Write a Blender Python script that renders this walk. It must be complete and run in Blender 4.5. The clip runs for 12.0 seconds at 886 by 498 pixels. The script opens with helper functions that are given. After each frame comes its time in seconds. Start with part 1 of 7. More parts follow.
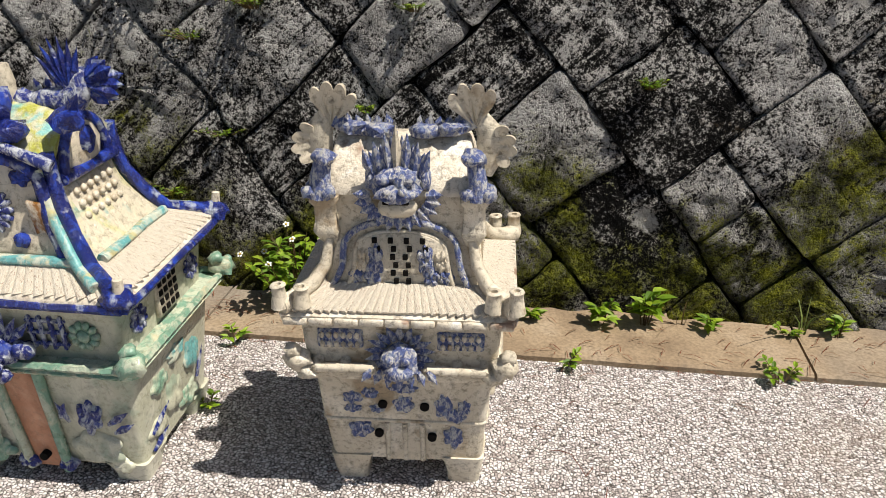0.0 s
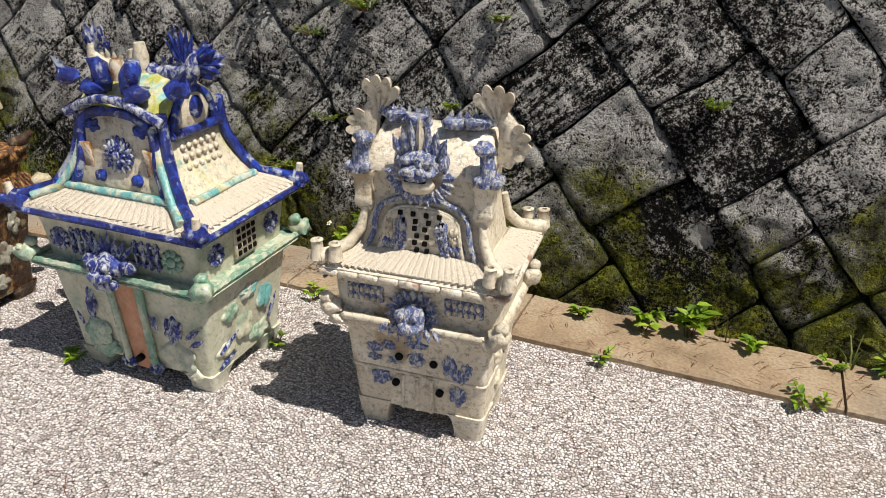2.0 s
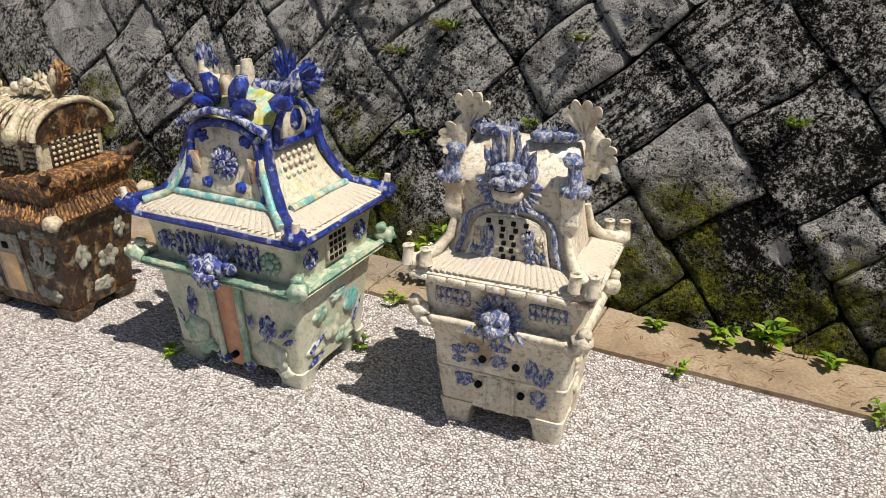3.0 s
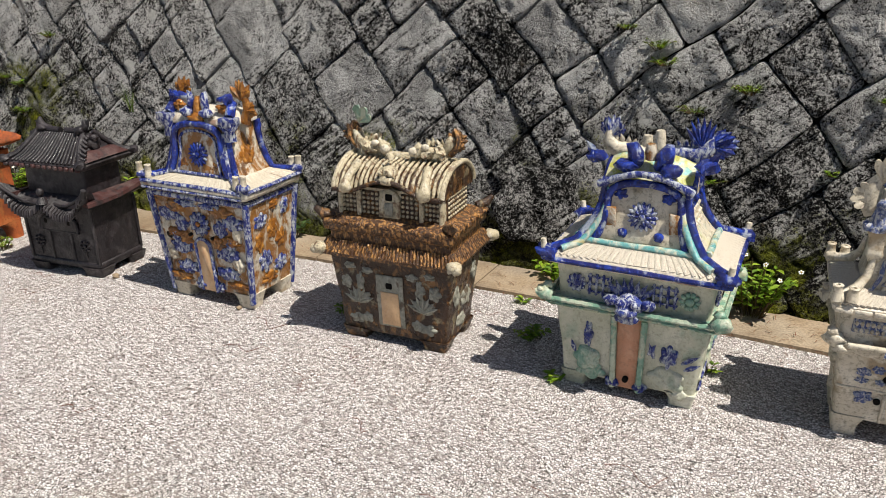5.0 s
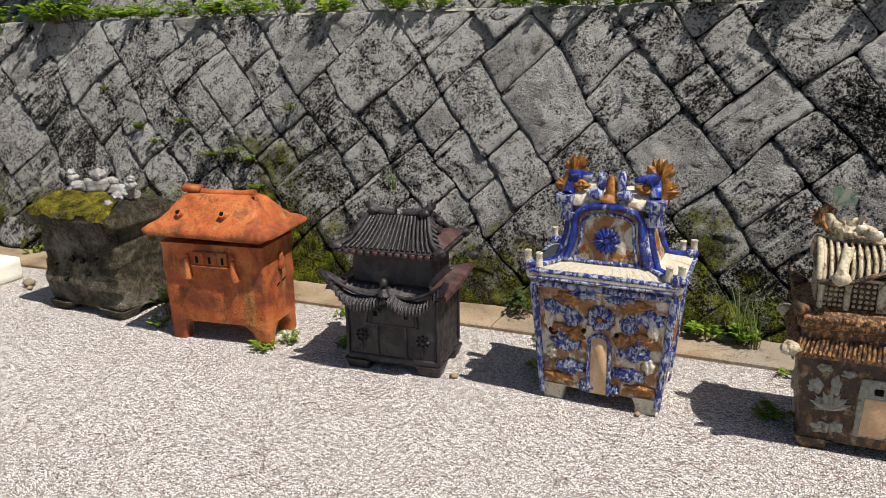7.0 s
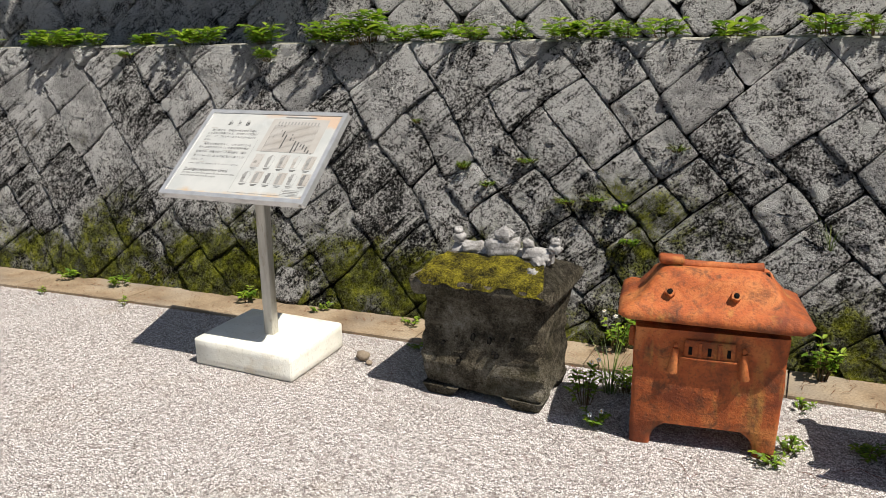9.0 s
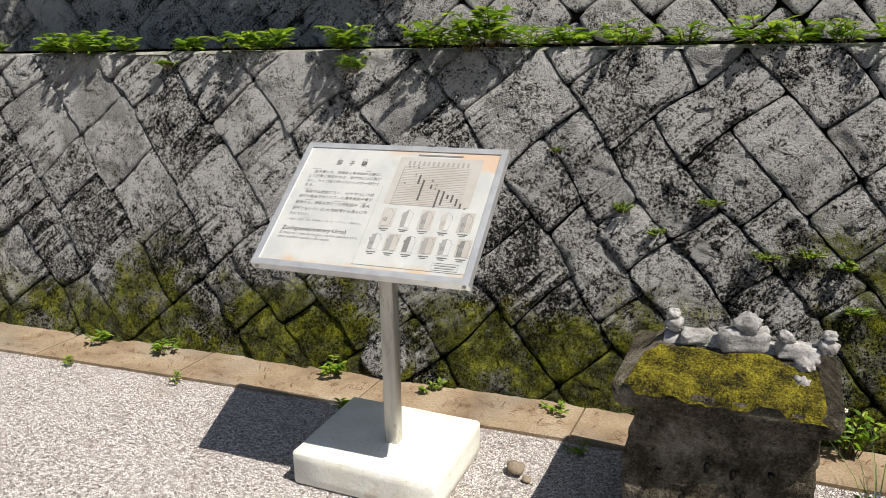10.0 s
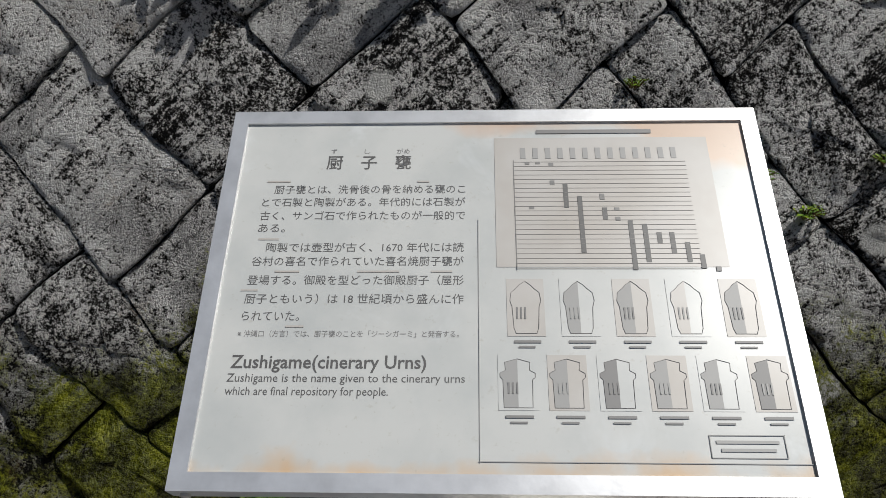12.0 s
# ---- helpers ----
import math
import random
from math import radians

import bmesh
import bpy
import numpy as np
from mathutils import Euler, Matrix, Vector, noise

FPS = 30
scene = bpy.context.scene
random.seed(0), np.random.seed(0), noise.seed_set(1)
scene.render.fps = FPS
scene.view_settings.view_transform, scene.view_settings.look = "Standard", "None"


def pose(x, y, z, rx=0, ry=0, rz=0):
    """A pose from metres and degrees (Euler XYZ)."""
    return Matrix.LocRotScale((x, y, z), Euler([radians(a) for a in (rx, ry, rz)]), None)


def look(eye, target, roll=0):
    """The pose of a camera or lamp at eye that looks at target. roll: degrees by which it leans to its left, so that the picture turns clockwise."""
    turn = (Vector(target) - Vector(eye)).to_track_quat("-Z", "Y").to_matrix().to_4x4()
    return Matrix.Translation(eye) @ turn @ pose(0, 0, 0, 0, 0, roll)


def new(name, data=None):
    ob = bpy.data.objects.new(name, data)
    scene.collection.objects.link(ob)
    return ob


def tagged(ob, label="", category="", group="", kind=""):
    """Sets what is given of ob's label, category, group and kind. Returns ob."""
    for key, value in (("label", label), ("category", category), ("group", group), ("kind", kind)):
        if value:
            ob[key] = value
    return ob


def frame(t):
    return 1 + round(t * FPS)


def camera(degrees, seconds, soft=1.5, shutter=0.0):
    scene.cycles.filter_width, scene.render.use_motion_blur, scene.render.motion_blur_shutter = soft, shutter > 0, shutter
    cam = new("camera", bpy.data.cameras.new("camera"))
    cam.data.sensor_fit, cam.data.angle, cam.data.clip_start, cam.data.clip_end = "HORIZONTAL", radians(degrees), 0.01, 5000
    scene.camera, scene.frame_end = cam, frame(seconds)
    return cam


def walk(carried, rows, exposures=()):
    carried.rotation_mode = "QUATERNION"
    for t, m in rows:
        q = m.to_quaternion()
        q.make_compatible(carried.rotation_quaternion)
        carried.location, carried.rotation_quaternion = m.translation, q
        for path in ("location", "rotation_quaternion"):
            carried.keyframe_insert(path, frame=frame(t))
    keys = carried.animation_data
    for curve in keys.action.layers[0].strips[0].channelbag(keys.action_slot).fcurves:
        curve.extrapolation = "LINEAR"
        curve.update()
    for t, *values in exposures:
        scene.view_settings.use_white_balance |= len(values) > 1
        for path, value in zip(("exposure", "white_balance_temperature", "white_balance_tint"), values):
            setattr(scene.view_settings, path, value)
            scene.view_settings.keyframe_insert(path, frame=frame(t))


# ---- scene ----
cam = camera(61.6, 12.0, soft=0.6)
PATH = [
    (0, (0.334, -1.819, 1.27), (0.062, -0.034, 0.41), -0.4),
    (0.5, (0.489, -1.875, 1.292), (0.152, -0.102, 0.429), 0.3),
    (1, (0.608, -1.899, 1.305), (0.165, -0.15, 0.443), 0.8),
    (1.5, (0.686, -1.934, 1.306), (0.112, -0.221, 0.45), 1.0),
    (2, (0.713, -1.966, 1.304), (0.023, -0.287, 0.464), 1.1),
    (2.5, (0.717, -1.996, 1.303), (-0.062, -0.344, 0.487), 1.1),
    (2.7, (0.712, -2.017, 1.292), (-0.095, -0.374, 0.486), 0.9),
    (4.3, (0.191, -2.626, 1.482), (-0.695, -1.01, 0.707), -0.6),
    (4.5, (0.061, -2.72, 1.48), (-0.821, -1.094, 0.719), -0.6),
    (5, (-0.289, -2.98, 1.507), (-1.164, -1.333, 0.783), -0.6),
    (5.5, (-0.661, -3.059, 1.496), (-1.525, -1.391, 0.81), -0.6),
    (6, (-1.083, -3.137, 1.491), (-1.937, -1.448, 0.845), -0.6),
    (6.5, (-1.552, -3.298, 1.502), (-2.409, -1.591, 0.906), -0.7),
    (7, (-2.09, -3.436, 1.519), (-2.947, -1.719, 0.954), -0.8),
    (7.5, (-2.66, -3.672, 1.524), (-3.536, -1.958, 0.983), -1.0),
    (7.7, (-2.859, -3.769, 1.565), (-3.74, -2.053, 1.038), -1.0),
    (9.3, (-4.787, -3.624, 1.677), (-5.634, -1.898, 1.125), -0.4),
    (9.5, (-5.012, -3.45, 1.719), (-5.857, -1.725, 1.162), -0.6),
    (10, (-5.563, -3.089, 1.7), (-6.382, -1.353, 1.137), -0.7),
    (10.5, (-6.016, -2.65, 1.67), (-6.751, -0.883, 1.089), -0.8),
    (11, (-6.449, -2.204, 1.645), (-7.039, -0.401, 1.012), -1.1),
    (11.5, (-6.736, -1.873, 1.605), (-7.13, -0.045, 0.896), -1.0),
    (12, (-6.832, -1.777, 1.553), (-7.044, 0.045, 0.756), -0.7),
]
walk(cam, [(t, look(eye, aim, roll)) for t, eye, aim, roll in PATH],
     [(0.0, 0.40, 6700, 10), (2.7, 0.40, 6700, 10), (4.5, 0.40, 6550, 9), (9.5, 0.46, 6600, 9), (10.5, 0.46, 6450, 9), (11.2, 0.28, 6300, 9), (11.6, 0.18, 6250, 9), (12.0, -0.18, 6200, 9)])

# ---- world and sun ----
SUN = Vector((0.511, -0.122, 1.0)).normalized()
world = bpy.data.worlds.new("sky")
scene.world = world
world.use_nodes = True
sky = world.node_tree.nodes.new("ShaderNodeTexSky")
sky.sky_type = 'NISHITA'
sky.sun_disc = False
sky.sun_elevation = math.asin(SUN.z)
sky.sun_rotation = math.atan2(SUN.x, SUN.y)
backing = world.node_tree.nodes["Background"]
world.node_tree.links.new(sky.outputs[0], backing.inputs[0])
backing.inputs[1].default_value = 0.062
sun_data = bpy.data.lights.new("sun", "SUN")
sun_data.energy, sun_data.angle, sun_data.color = 5.0, radians(0.5), (1.0, 0.95, 0.87)
sun = new("sun", sun_data)
sun.matrix_world = look(SUN * 20, (0, 0, 0))

# ---- node helpers ----


class Paint:
    """A small wrapper to build one node material."""

    def __init__(self, name, rough=0.6, metal=0.0, spec=0.5):
        self.m = bpy.data.materials.new(name)
        self.m.use_nodes = True
        self.t = self.m.node_tree
        self.b = self.t.nodes["Principled BSDF"]
        self.b.inputs["Roughness"].default_value = rough
        self.b.inputs["Metallic"].default_value = metal
        self.b.inputs["Specular IOR Level"].default_value = spec
        self.tc = self.t.nodes.new("ShaderNodeTexCoord")
        self.info = self.t.nodes.new("ShaderNodeObjectInfo")
        self.vec = self.tc.outputs["Object"]

    def put(self, sock, v):
        if isinstance(v, bpy.types.NodeSocket):
            self.t.links.new(v, sock)
        elif isinstance(v, (tuple, list)) and len(v) == 3 and len(sock.default_value) == 4:
            sock.default_value = (*v, 1)
        else:
            sock.default_value = v

    def math(self, op, a, b=0.0, clamp=False):
        n = self.t.nodes.new("ShaderNodeMath")
        n.operation, n.use_clamp = op, clamp
        self.put(n.inputs[0], a), self.put(n.inputs[1], b)
        return n.outputs[0]

    def shift(self, k=7.0):
        """Coordinates moved by the object's random number, so that alike pieces differ."""
        n = self.t.nodes.new("ShaderNodeVectorMath")
        n.operation = 'ADD'
        self.put(n.inputs[0], self.vec)
        self.put(n.inputs[1], self.math('MULTIPLY', self.info.outputs["Random"], k))
        return n.outputs[0]

    def stretch(self, scale, turn=(0, 0, 0), vec=None):
        n = self.t.nodes.new("ShaderNodeMapping")
        self.put(n.inputs["Vector"], vec or self.vec)
        n.inputs["Scale"].default_value = scale
        n.inputs["Rotation"].default_value = turn
        return n.outputs[0]

    def noise(self, scale, detail=5, rough=0.6, warp=0.0, vec=None):
        n = self.t.nodes.new("ShaderNodeTexNoise")
        self.put(n.inputs["Vector"], vec or self.vec)
        n.inputs["Scale"].default_value = scale
        n.inputs["Detail"].default_value = detail
        n.inputs["Roughness"].default_value = rough
        n.inputs["Distortion"].default_value = warp
        return n.outputs["Fac"]

    def cells(self, scale, feature='F1', rand=1.0, vec=None):
        n = self.t.nodes.new("ShaderNodeTexVoronoi")
        n.feature = feature
        self.put(n.inputs["Vector"], vec or self.vec)
        n.inputs["Scale"].default_value = scale
        n.inputs["Randomness"].default_value = rand
        return n

    def ramp(self, fac, *stops):
        n = self.t.nodes.new("ShaderNodeValToRGB")
        self.put(n.inputs[0], fac)
        e = n.color_ramp.elements
        while len(e) < len(stops):
            e.new(0.5)
        for el, (p, c) in zip(e, stops):
            el.position = p
            el.color = (c, c, c, 1) if isinstance(c, (int, float)) else (*c, 1)
        return n.outputs[0]

    def mix(self, fac, a, b, mode='MIX'):
        n = self.t.nodes.new("ShaderNodeMix")
        n.data_type, n.blend_type = 'RGBA', mode
        self.put(n.inputs[0], fac), self.put(n.inputs[6], a), self.put(n.inputs[7], b)
        return n.outputs[2]

    def height(self):
        n = self.t.nodes.new("ShaderNodeSeparateXYZ")
        self.put(n.inputs[0], self.vec)
        return n.outputs

    def bump(self, h, strength=0.5, dist=0.01, under=None):
        n = self.t.nodes.new("ShaderNodeBump")
        n.inputs["Strength"].default_value, n.inputs["Distance"].default_value = strength, dist
        self.put(n.inputs["Height"], h)
        if under:
            self.put(n.inputs["Normal"], under)
        return n.outputs[0]

    def done(self, color, normal=None, rough=None):
        self.put(self.b.inputs["Base Color"], color)
        if normal:
            self.put(self.b.inputs["Normal"], normal)
        if rough is not None:
            self.put(self.b.inputs["Roughness"], rough)
        return self.m


# ---- materials ----


def wall_stone_material(name, mossy, pale):
    p = Paint(name, 0.95, spec=0.08)
    rnd = p.info.outputs["Random"]
    v = p.shift(3.0)
    patch, blot = p.noise(2.6, 4, 0.6, 0.6), p.noise(8, 6, 0.7, 0.5, v)
    grain, pit = p.noise(75, 4, 0.72, 0.2), p.noise(185, 3, 0.7)
    x, y, z = p.height()

    def off(v0, k):
        return p.math('MULTIPLY', p.math('SUBTRACT', v0, 0.5), k)

    # how thickly pale lichen grains cover the black crust: by patch and by block
    q = p.math('ADD', p.math('ADD', off(patch, 0.75), off(blot, 1.05)), off(rnd, 0.26))
    # paler with height
    q = p.math('ADD', q, p.math('MULTIPLY', p.math('SUBTRACT', z, 0.70), 0.125))
    q = p.math('ADD', q, off(p.noise(30, 5, 0.75, 0.4), 0.90))
    # tool marks and rain streaks along the slant of the courses
    st = p.noise(4.5, 5, 0.72, 0.15, p.stretch((0.8, 1.0, 8.0), (0, 0, 0), p.stretch((1, 1, 1), (0, radians(41), 0))))
    q = p.math('ADD', q, p.math('MULTIPLY', off(st, 1.9), p.ramp(p.noise(3.2, 2, 0.5, 0, v), (0.52, 0.12), (0.60, 1.0))))
    # same noises as the bump: pit shade goes into the colour with the grain
    q = p.math('ADD', q, p.math('ADD', off(grain, 1.75), off(pit, 1.35)))
    q = p.math('ADD', q, pale)
    col = p.ramp(q, (0.34, (0.005, 0.005, 0.005)), (0.47, (0.026, 0.024, 0.023)), (0.54, (0.10, 0.095, 0.091)), (0.64, (0.31, 0.30, 0.29)), (0.80, (0.68, 0.665, 0.645)))
    # bare grey faces where the crust has gone
    bare = p.math('ADD', p.math('ADD', p.noise(3.4, 4, 0.6, 0.5, v), off(rnd, 0.28)), off(grain, 0.55))
    col = p.mix(p.ramp(bare, (0.63, 0.0), (0.70, 0.75)), col, p.ramp(pit, (0.38, (0.12, 0.116, 0.114)), (0.60, (0.46, 0.45, 0.44))))
    # round white lichen rosettes
    ro = p.cells(2.6)
    dist = p.math('ADD', ro.outputs["Distance"], p.math('MULTIPLY', p.noise(45, 4, 0.7), 0.17))
    col = p.mix(p.ramp(dist, (0.185, 0.9), (0.215, 0.0)), col, (0.66, 0.65, 0.62))
    # ochre stains
    oc = p.math('ADD', p.noise(3.1, 5, 0.7, 0.4, p.stretch((1, 1, 1), (0.4, 0.9, 2))), off(grain, 0.5))
    col = p.mix(p.ramp(oc, (0.64, 0.0), (0.74, 0.55)), col, (0.17, 0.11, 0.045))
    # moss cushions on the damp lower courses, hollow shade and hump highlights put into their colour
    m = p.math('ADD', p.math('ADD', p.noise(1.5, 3, 0.5, 0.3), off(p.noise(9, 5, 0.7), 0.55)), off(rnd, 0.10))
    m = p.math('ADD', m, p.math('MULTIPLY', p.math('SUBTRACT', 0.36, z), 0.42))
    m = p.math('ADD', m, p.math('ADD', off(grain, 0.55), off(pit, 0.45)))
    moss = p.ramp(m, (mossy, 0.0), (mossy + 0.14, 0.93))
    lump = p.math('ADD', p.math('MULTIPLY', p.noise(11, 5, 0.65), 0.5), p.math('ADD', p.math('MULTIPLY', grain, 0.25), p.math('MULTIPLY', p.noise(240, 2, 0.6), 0.25)))
    mc = p.ramp(lump, (0.39, (0.008, 0.009, 0.002)), (0.46, (0.040, 0.042, 0.004)), (0.53, (0.135, 0.148, 0.009)), (0.62, (0.38, 0.39, 0.024)))
    col = p.mix(moss, col, mc)
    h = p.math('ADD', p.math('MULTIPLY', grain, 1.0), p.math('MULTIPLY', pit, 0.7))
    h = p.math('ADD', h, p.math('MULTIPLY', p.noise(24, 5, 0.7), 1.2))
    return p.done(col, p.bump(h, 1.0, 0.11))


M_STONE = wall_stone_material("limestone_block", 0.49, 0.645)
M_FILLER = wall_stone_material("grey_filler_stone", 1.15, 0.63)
# upper wall: no moss, lower pale value; tree shade put into its tone
M_STONE_UP = wall_stone_material("upper_limestone_shade_toned", 1.12, 0.62)

p = Paint("joint_soil", 0.95, spec=0.1)
M_SOIL = p.done(p.ramp(p.noise(30), (0.3, (0.006, 0.006, 0.005)), (0.7, (0.03, 0.026, 0.02))), p.bump(p.noise(60), 0.6, 0.01))

p = Paint("ledge_soil", 0.95, spec=0.1)
M_LEDGE = p.done(p.ramp(p.noise(18), (0.3, (0.09, 0.09, 0.06)), (0.5, (0.25, 0.24, 0.20)), (0.7, (0.42, 0.40, 0.36))), p.bump(p.noise(40), 0.8, 0.02))


def aggregate_material():
    p = Paint("exposed_aggregate", 0.7, spec=0.35)
    warped = p.t.nodes.new("ShaderNodeVectorMath")
    warped.operation = 'ADD'
    wob = p.t.nodes.new("ShaderNodeTexNoise")
    p.put(wob.inputs["Vector"], p.vec)
    wob.inputs["Scale"].default_value = 90
    sc = p.t.nodes.new("ShaderNodeVectorMath")
    sc.operation = 'SCALE'
    p.put(sc.inputs[0], wob.outputs["Color"])
    sc.inputs["Scale"].default_value = 0.009
    p.put(warped.inputs[0], p.vec), p.put(warped.inputs[1], sc.outputs[0])
    v = warped.outputs[0]
    edge = p.cells(108, 'DISTANCE_TO_EDGE', vec=v).outputs["Distance"]
    cell = p.cells(108, vec=v)
    tone = p.t.nodes.new("ShaderNodeSeparateColor")
    p.put(tone.inputs[0], cell.outputs["Color"])
    stone = p.ramp(tone.outputs[0], (0.0, (0.30, 0.25, 0.23)), (0.22, (0.51, 0.45, 0.425)), (0.6, (0.73, 0.675, 0.65)), (1.0, (0.88, 0.85, 0.825)))
    stone = p.mix(p.ramp(p.noise(300, 2), (0.45, 0.0), (0.75, 0.3)), stone, (0.45, 0.40, 0.36))
    gapw = p.math('ADD', edge, p.math('MULTIPLY', p.math('SUBTRACT', p.noise(70, 4, 0.7), 0.5), -0.26))
    # soft ramp: dark gaps plus rounding shade of pebble rims, put into the colour
    gap_and_rim_shade = p.ramp(gapw, (0.030, 0.0), (0.145, 1.0))
    col = p.mix(gap_and_rim_shade, p.ramp(p.noise(50), (0.3, (0.014, 0.011, 0.009)), (0.7, (0.055, 0.042, 0.032))), stone)
    # rusty and damp stains
    col = p.mix(p.ramp(p.noise(1.3, 4, 0.65), (0.58, 0.0), (0.78, 0.35)), col, (0.30, 0.22, 0.15))
    col = p.mix(p.ramp(p.noise(0.5, 4), (0.5, 0.0), (0.75, 0.12)), col, (0.35, 0.34, 0.35))
    return p.done(col, p.bump(p.ramp(edge, (0.0, 0.0), (0.25, 1.0)), 0.75, 0.005))


M_GROUND = aggregate_material()

p = Paint("kerb_concrete", 0.85, spec=0.3)
kc = p.ramp(p.noise(3.2, 5, 0.6), (0.3, (0.17, 0.118, 0.074)), (0.5, (0.30, 0.222, 0.142)), (0.7, (0.39, 0.315, 0.225)))
kc = p.mix(p.ramp(p.noise(1.1, 3), (0.5, 0.0), (0.66, 0.7)), kc, (0.25, 0.225, 0.19))
kc = p.mix(p.ramp(p.noise(90, 3), (0.35, 0.45), (0.6, 0.0)), kc, (0.10, 0.075, 0.05))
M_KERB = p.done(kc, p.bump(p.noise(70), 0.5, 0.006))


def glaze(name, base, second, third=None, share=0.5, scale=16, rough=0.3, bump=0.35, dirt=0.5, fine=70, run=0.55):
    """Hand-brushed glaze: a base, a second colour in brushed blots, a few stains of a third, and grime in the hollows of the grain."""
    p = Paint(name, rough, spec=0.5)
    v = p.shift()
    n1 = p.noise(scale, 6, 0.65, 0.6, p.stretch((1, 1, run), (0, 0, 0), v))
    col = p.mix(p.ramp(n1, (share, 0.0), (share + 0.12, 1.0)), base, second)
    if third:
        col = p.mix(p.ramp(p.noise(scale * 0.6, 4, 0.6, 0.3, p.stretch((1, 1, 1), (1, 2, 0.4), v)), (0.57, 0.0), (0.66, 0.9)), col, third)
    g = p.noise(fine, 4, 0.7, 0, v)
    col = p.mix(p.ramp(g, (0.30, dirt), (0.50, 0.0)), col, (0.07, 0.055, 0.035))
    crack = p.cells(scale * 1.6, 'DISTANCE_TO_EDGE', vec=v).outputs["Distance"]
    col = p.mix(p.ramp(crack, (0.004, dirt * 0.28), (0.018, 0.0)), col, (0.10, 0.08, 0.05))
    hh = p.math('ADD', p.math('MULTIPLY', n1, 0.8), g)
    rr_ = p.ramp(p.noise(25, 3, 0.6, 0, v), (0.35, rough * 0.7), (0.7, min(1.0, rough * 1.9)))
    return p.done(col, p.bump(hh, bump, 0.008), rr_)


CREAM = (0.54, 0.475, 0.365)
M_CREAM = glaze("cream_glaze", CREAM, (0.66, 0.60, 0.49), (0.30, 0.22, 0.13), 0.5, 13, 0.42, 0.5, 0.7)
M_TILE = glaze("cream_tile_glaze", (0.60, 0.53, 0.42), (0.68, 0.64, 0.56), (0.24, 0.14, 0.09), 0.5, 18, 0.42, 0.5, 0.75)
M_BLUEA = glaze("washed_blue_glaze", (0.065, 0.095, 0.25), (0.50, 0.49, 0.47), (0.20, 0.25, 0.38), 0.46, 105, 0.3, 0.8, 0.45, 160)
M_BLUE = glaze("cobalt_glaze", (0.005, 0.013, 0.13), (0.016, 0.050, 0.36), (0.36, 0.40, 0.46), 0.48, 36, 0.12, 1.0, 0.25, 110)
M_BLUED = glaze("cobalt_wash_glaze", (0.010, 0.022, 0.17), (0.46, 0.48, 0.52), (0.03, 0.06, 0.30), 0.46, 60, 0.18, 0.9, 0.4, 110)
M_PIEBALD = glaze("stained_cream_glaze", (0.55, 0.49, 0.37), (0.50, 0.47, 0.26), (0.20, 0.36, 0.33), 0.50, 16, 0.28, 0.5, 0.6)
M_CELADON = glaze("celadon_glaze", (0.45, 0.445, 0.335), (0.57, 0.555, 0.45), (0.27, 0.335, 0.25), 0.5, 9, 0.3, 0.3, 0.4)
M_GREEN = glaze("sea_green_glaze", (0.16, 0.29, 0.21), (0.42, 0.46, 0.35), (0.48, 0.45, 0.31), 0.45, 22, 0.25, 0.4, 0.4)
M_TURQ = glaze("turquoise_glaze", (0.12, 0.33, 0.33), (0.50, 0.52, 0.42), (0.48, 0.42, 0.20), 0.46, 26, 0.22, 0.4, 0.4)
M_YELLOW = glaze("yellow_green_glaze", (0.52, 0.50, 0.34), (0.38, 0.38, 0.07), (0.16, 0.42, 0.42), 0.46, 22, 0.2, 0.5, 0.4)
M_AMBER = glaze("amber_glaze", (0.24, 0.085, 0.010), (0.46, 0.21, 0.04), (0.06, 0.025, 0.010), 0.5, 34, 0.15, 0.8, 0.4)
M_AMBERW = glaze("amber_on_white_glaze", (0.26, 0.11, 0.022), (0.56, 0.50, 0.40), (0.10, 0.045, 0.018), 0.47, 19, 0.2, 0.7, 0.4)
M_BROWN = glaze("brown_glaze", (0.028, 0.011, 0.004), (0.22, 0.105, 0.032), (0.24, 0.20, 0.12), 0.52, 34, 0.3, 1.0, 0.2)
M_RUST = glaze("rust_brown_tile_glaze", (0.055, 0.020, 0.006), (0.42, 0.21, 0.065), (0.014, 0.008, 0.005), 0.48, 75, 0.36, 1.0, 0.3)
M_RIB = glaze("bone_rib_glaze", (0.50, 0.43, 0.29), (0.13, 0.065, 0.03), (0.58, 0.53, 0.41), 0.50, 55, 0.38, 0.7, 0.8, 90)
M_BONE = glaze("bone_glaze", (0.46, 0.39, 0.26), (0.56, 0.50, 0.38), (0.13, 0.065, 0.03), 0.5, 34, 0.38, 0.7, 0.8, 90)
M_GREY = glaze("grey_green_slip", (0.24, 0.235, 0.19), (0.34, 0.33, 0.27), (0.07, 0.045, 0.025), 0.5, 38, 0.45, 0.6, 0.7)
M_SALMON = glaze("salmon_clay", (0.50, 0.24, 0.14), (0.58, 0.33, 0.21), (0.38, 0.16, 0.09), 0.55, 14, 0.55, 0.2, 0.3)
M_PEACH = glaze("peach_clay", (0.56, 0.36, 0.20), (0.62, 0.46, 0.30), (0.45, 0.25, 0.13), 0.55, 10, 0.55, 0.2, 0.25)
M_DARK = glaze("dark_fired_clay", (0.012, 0.009, 0.0105), (0.026, 0.020, 0.022), (0.05, 0.042, 0.043), 0.5, 12, 0.42, 0.6, 0.0)
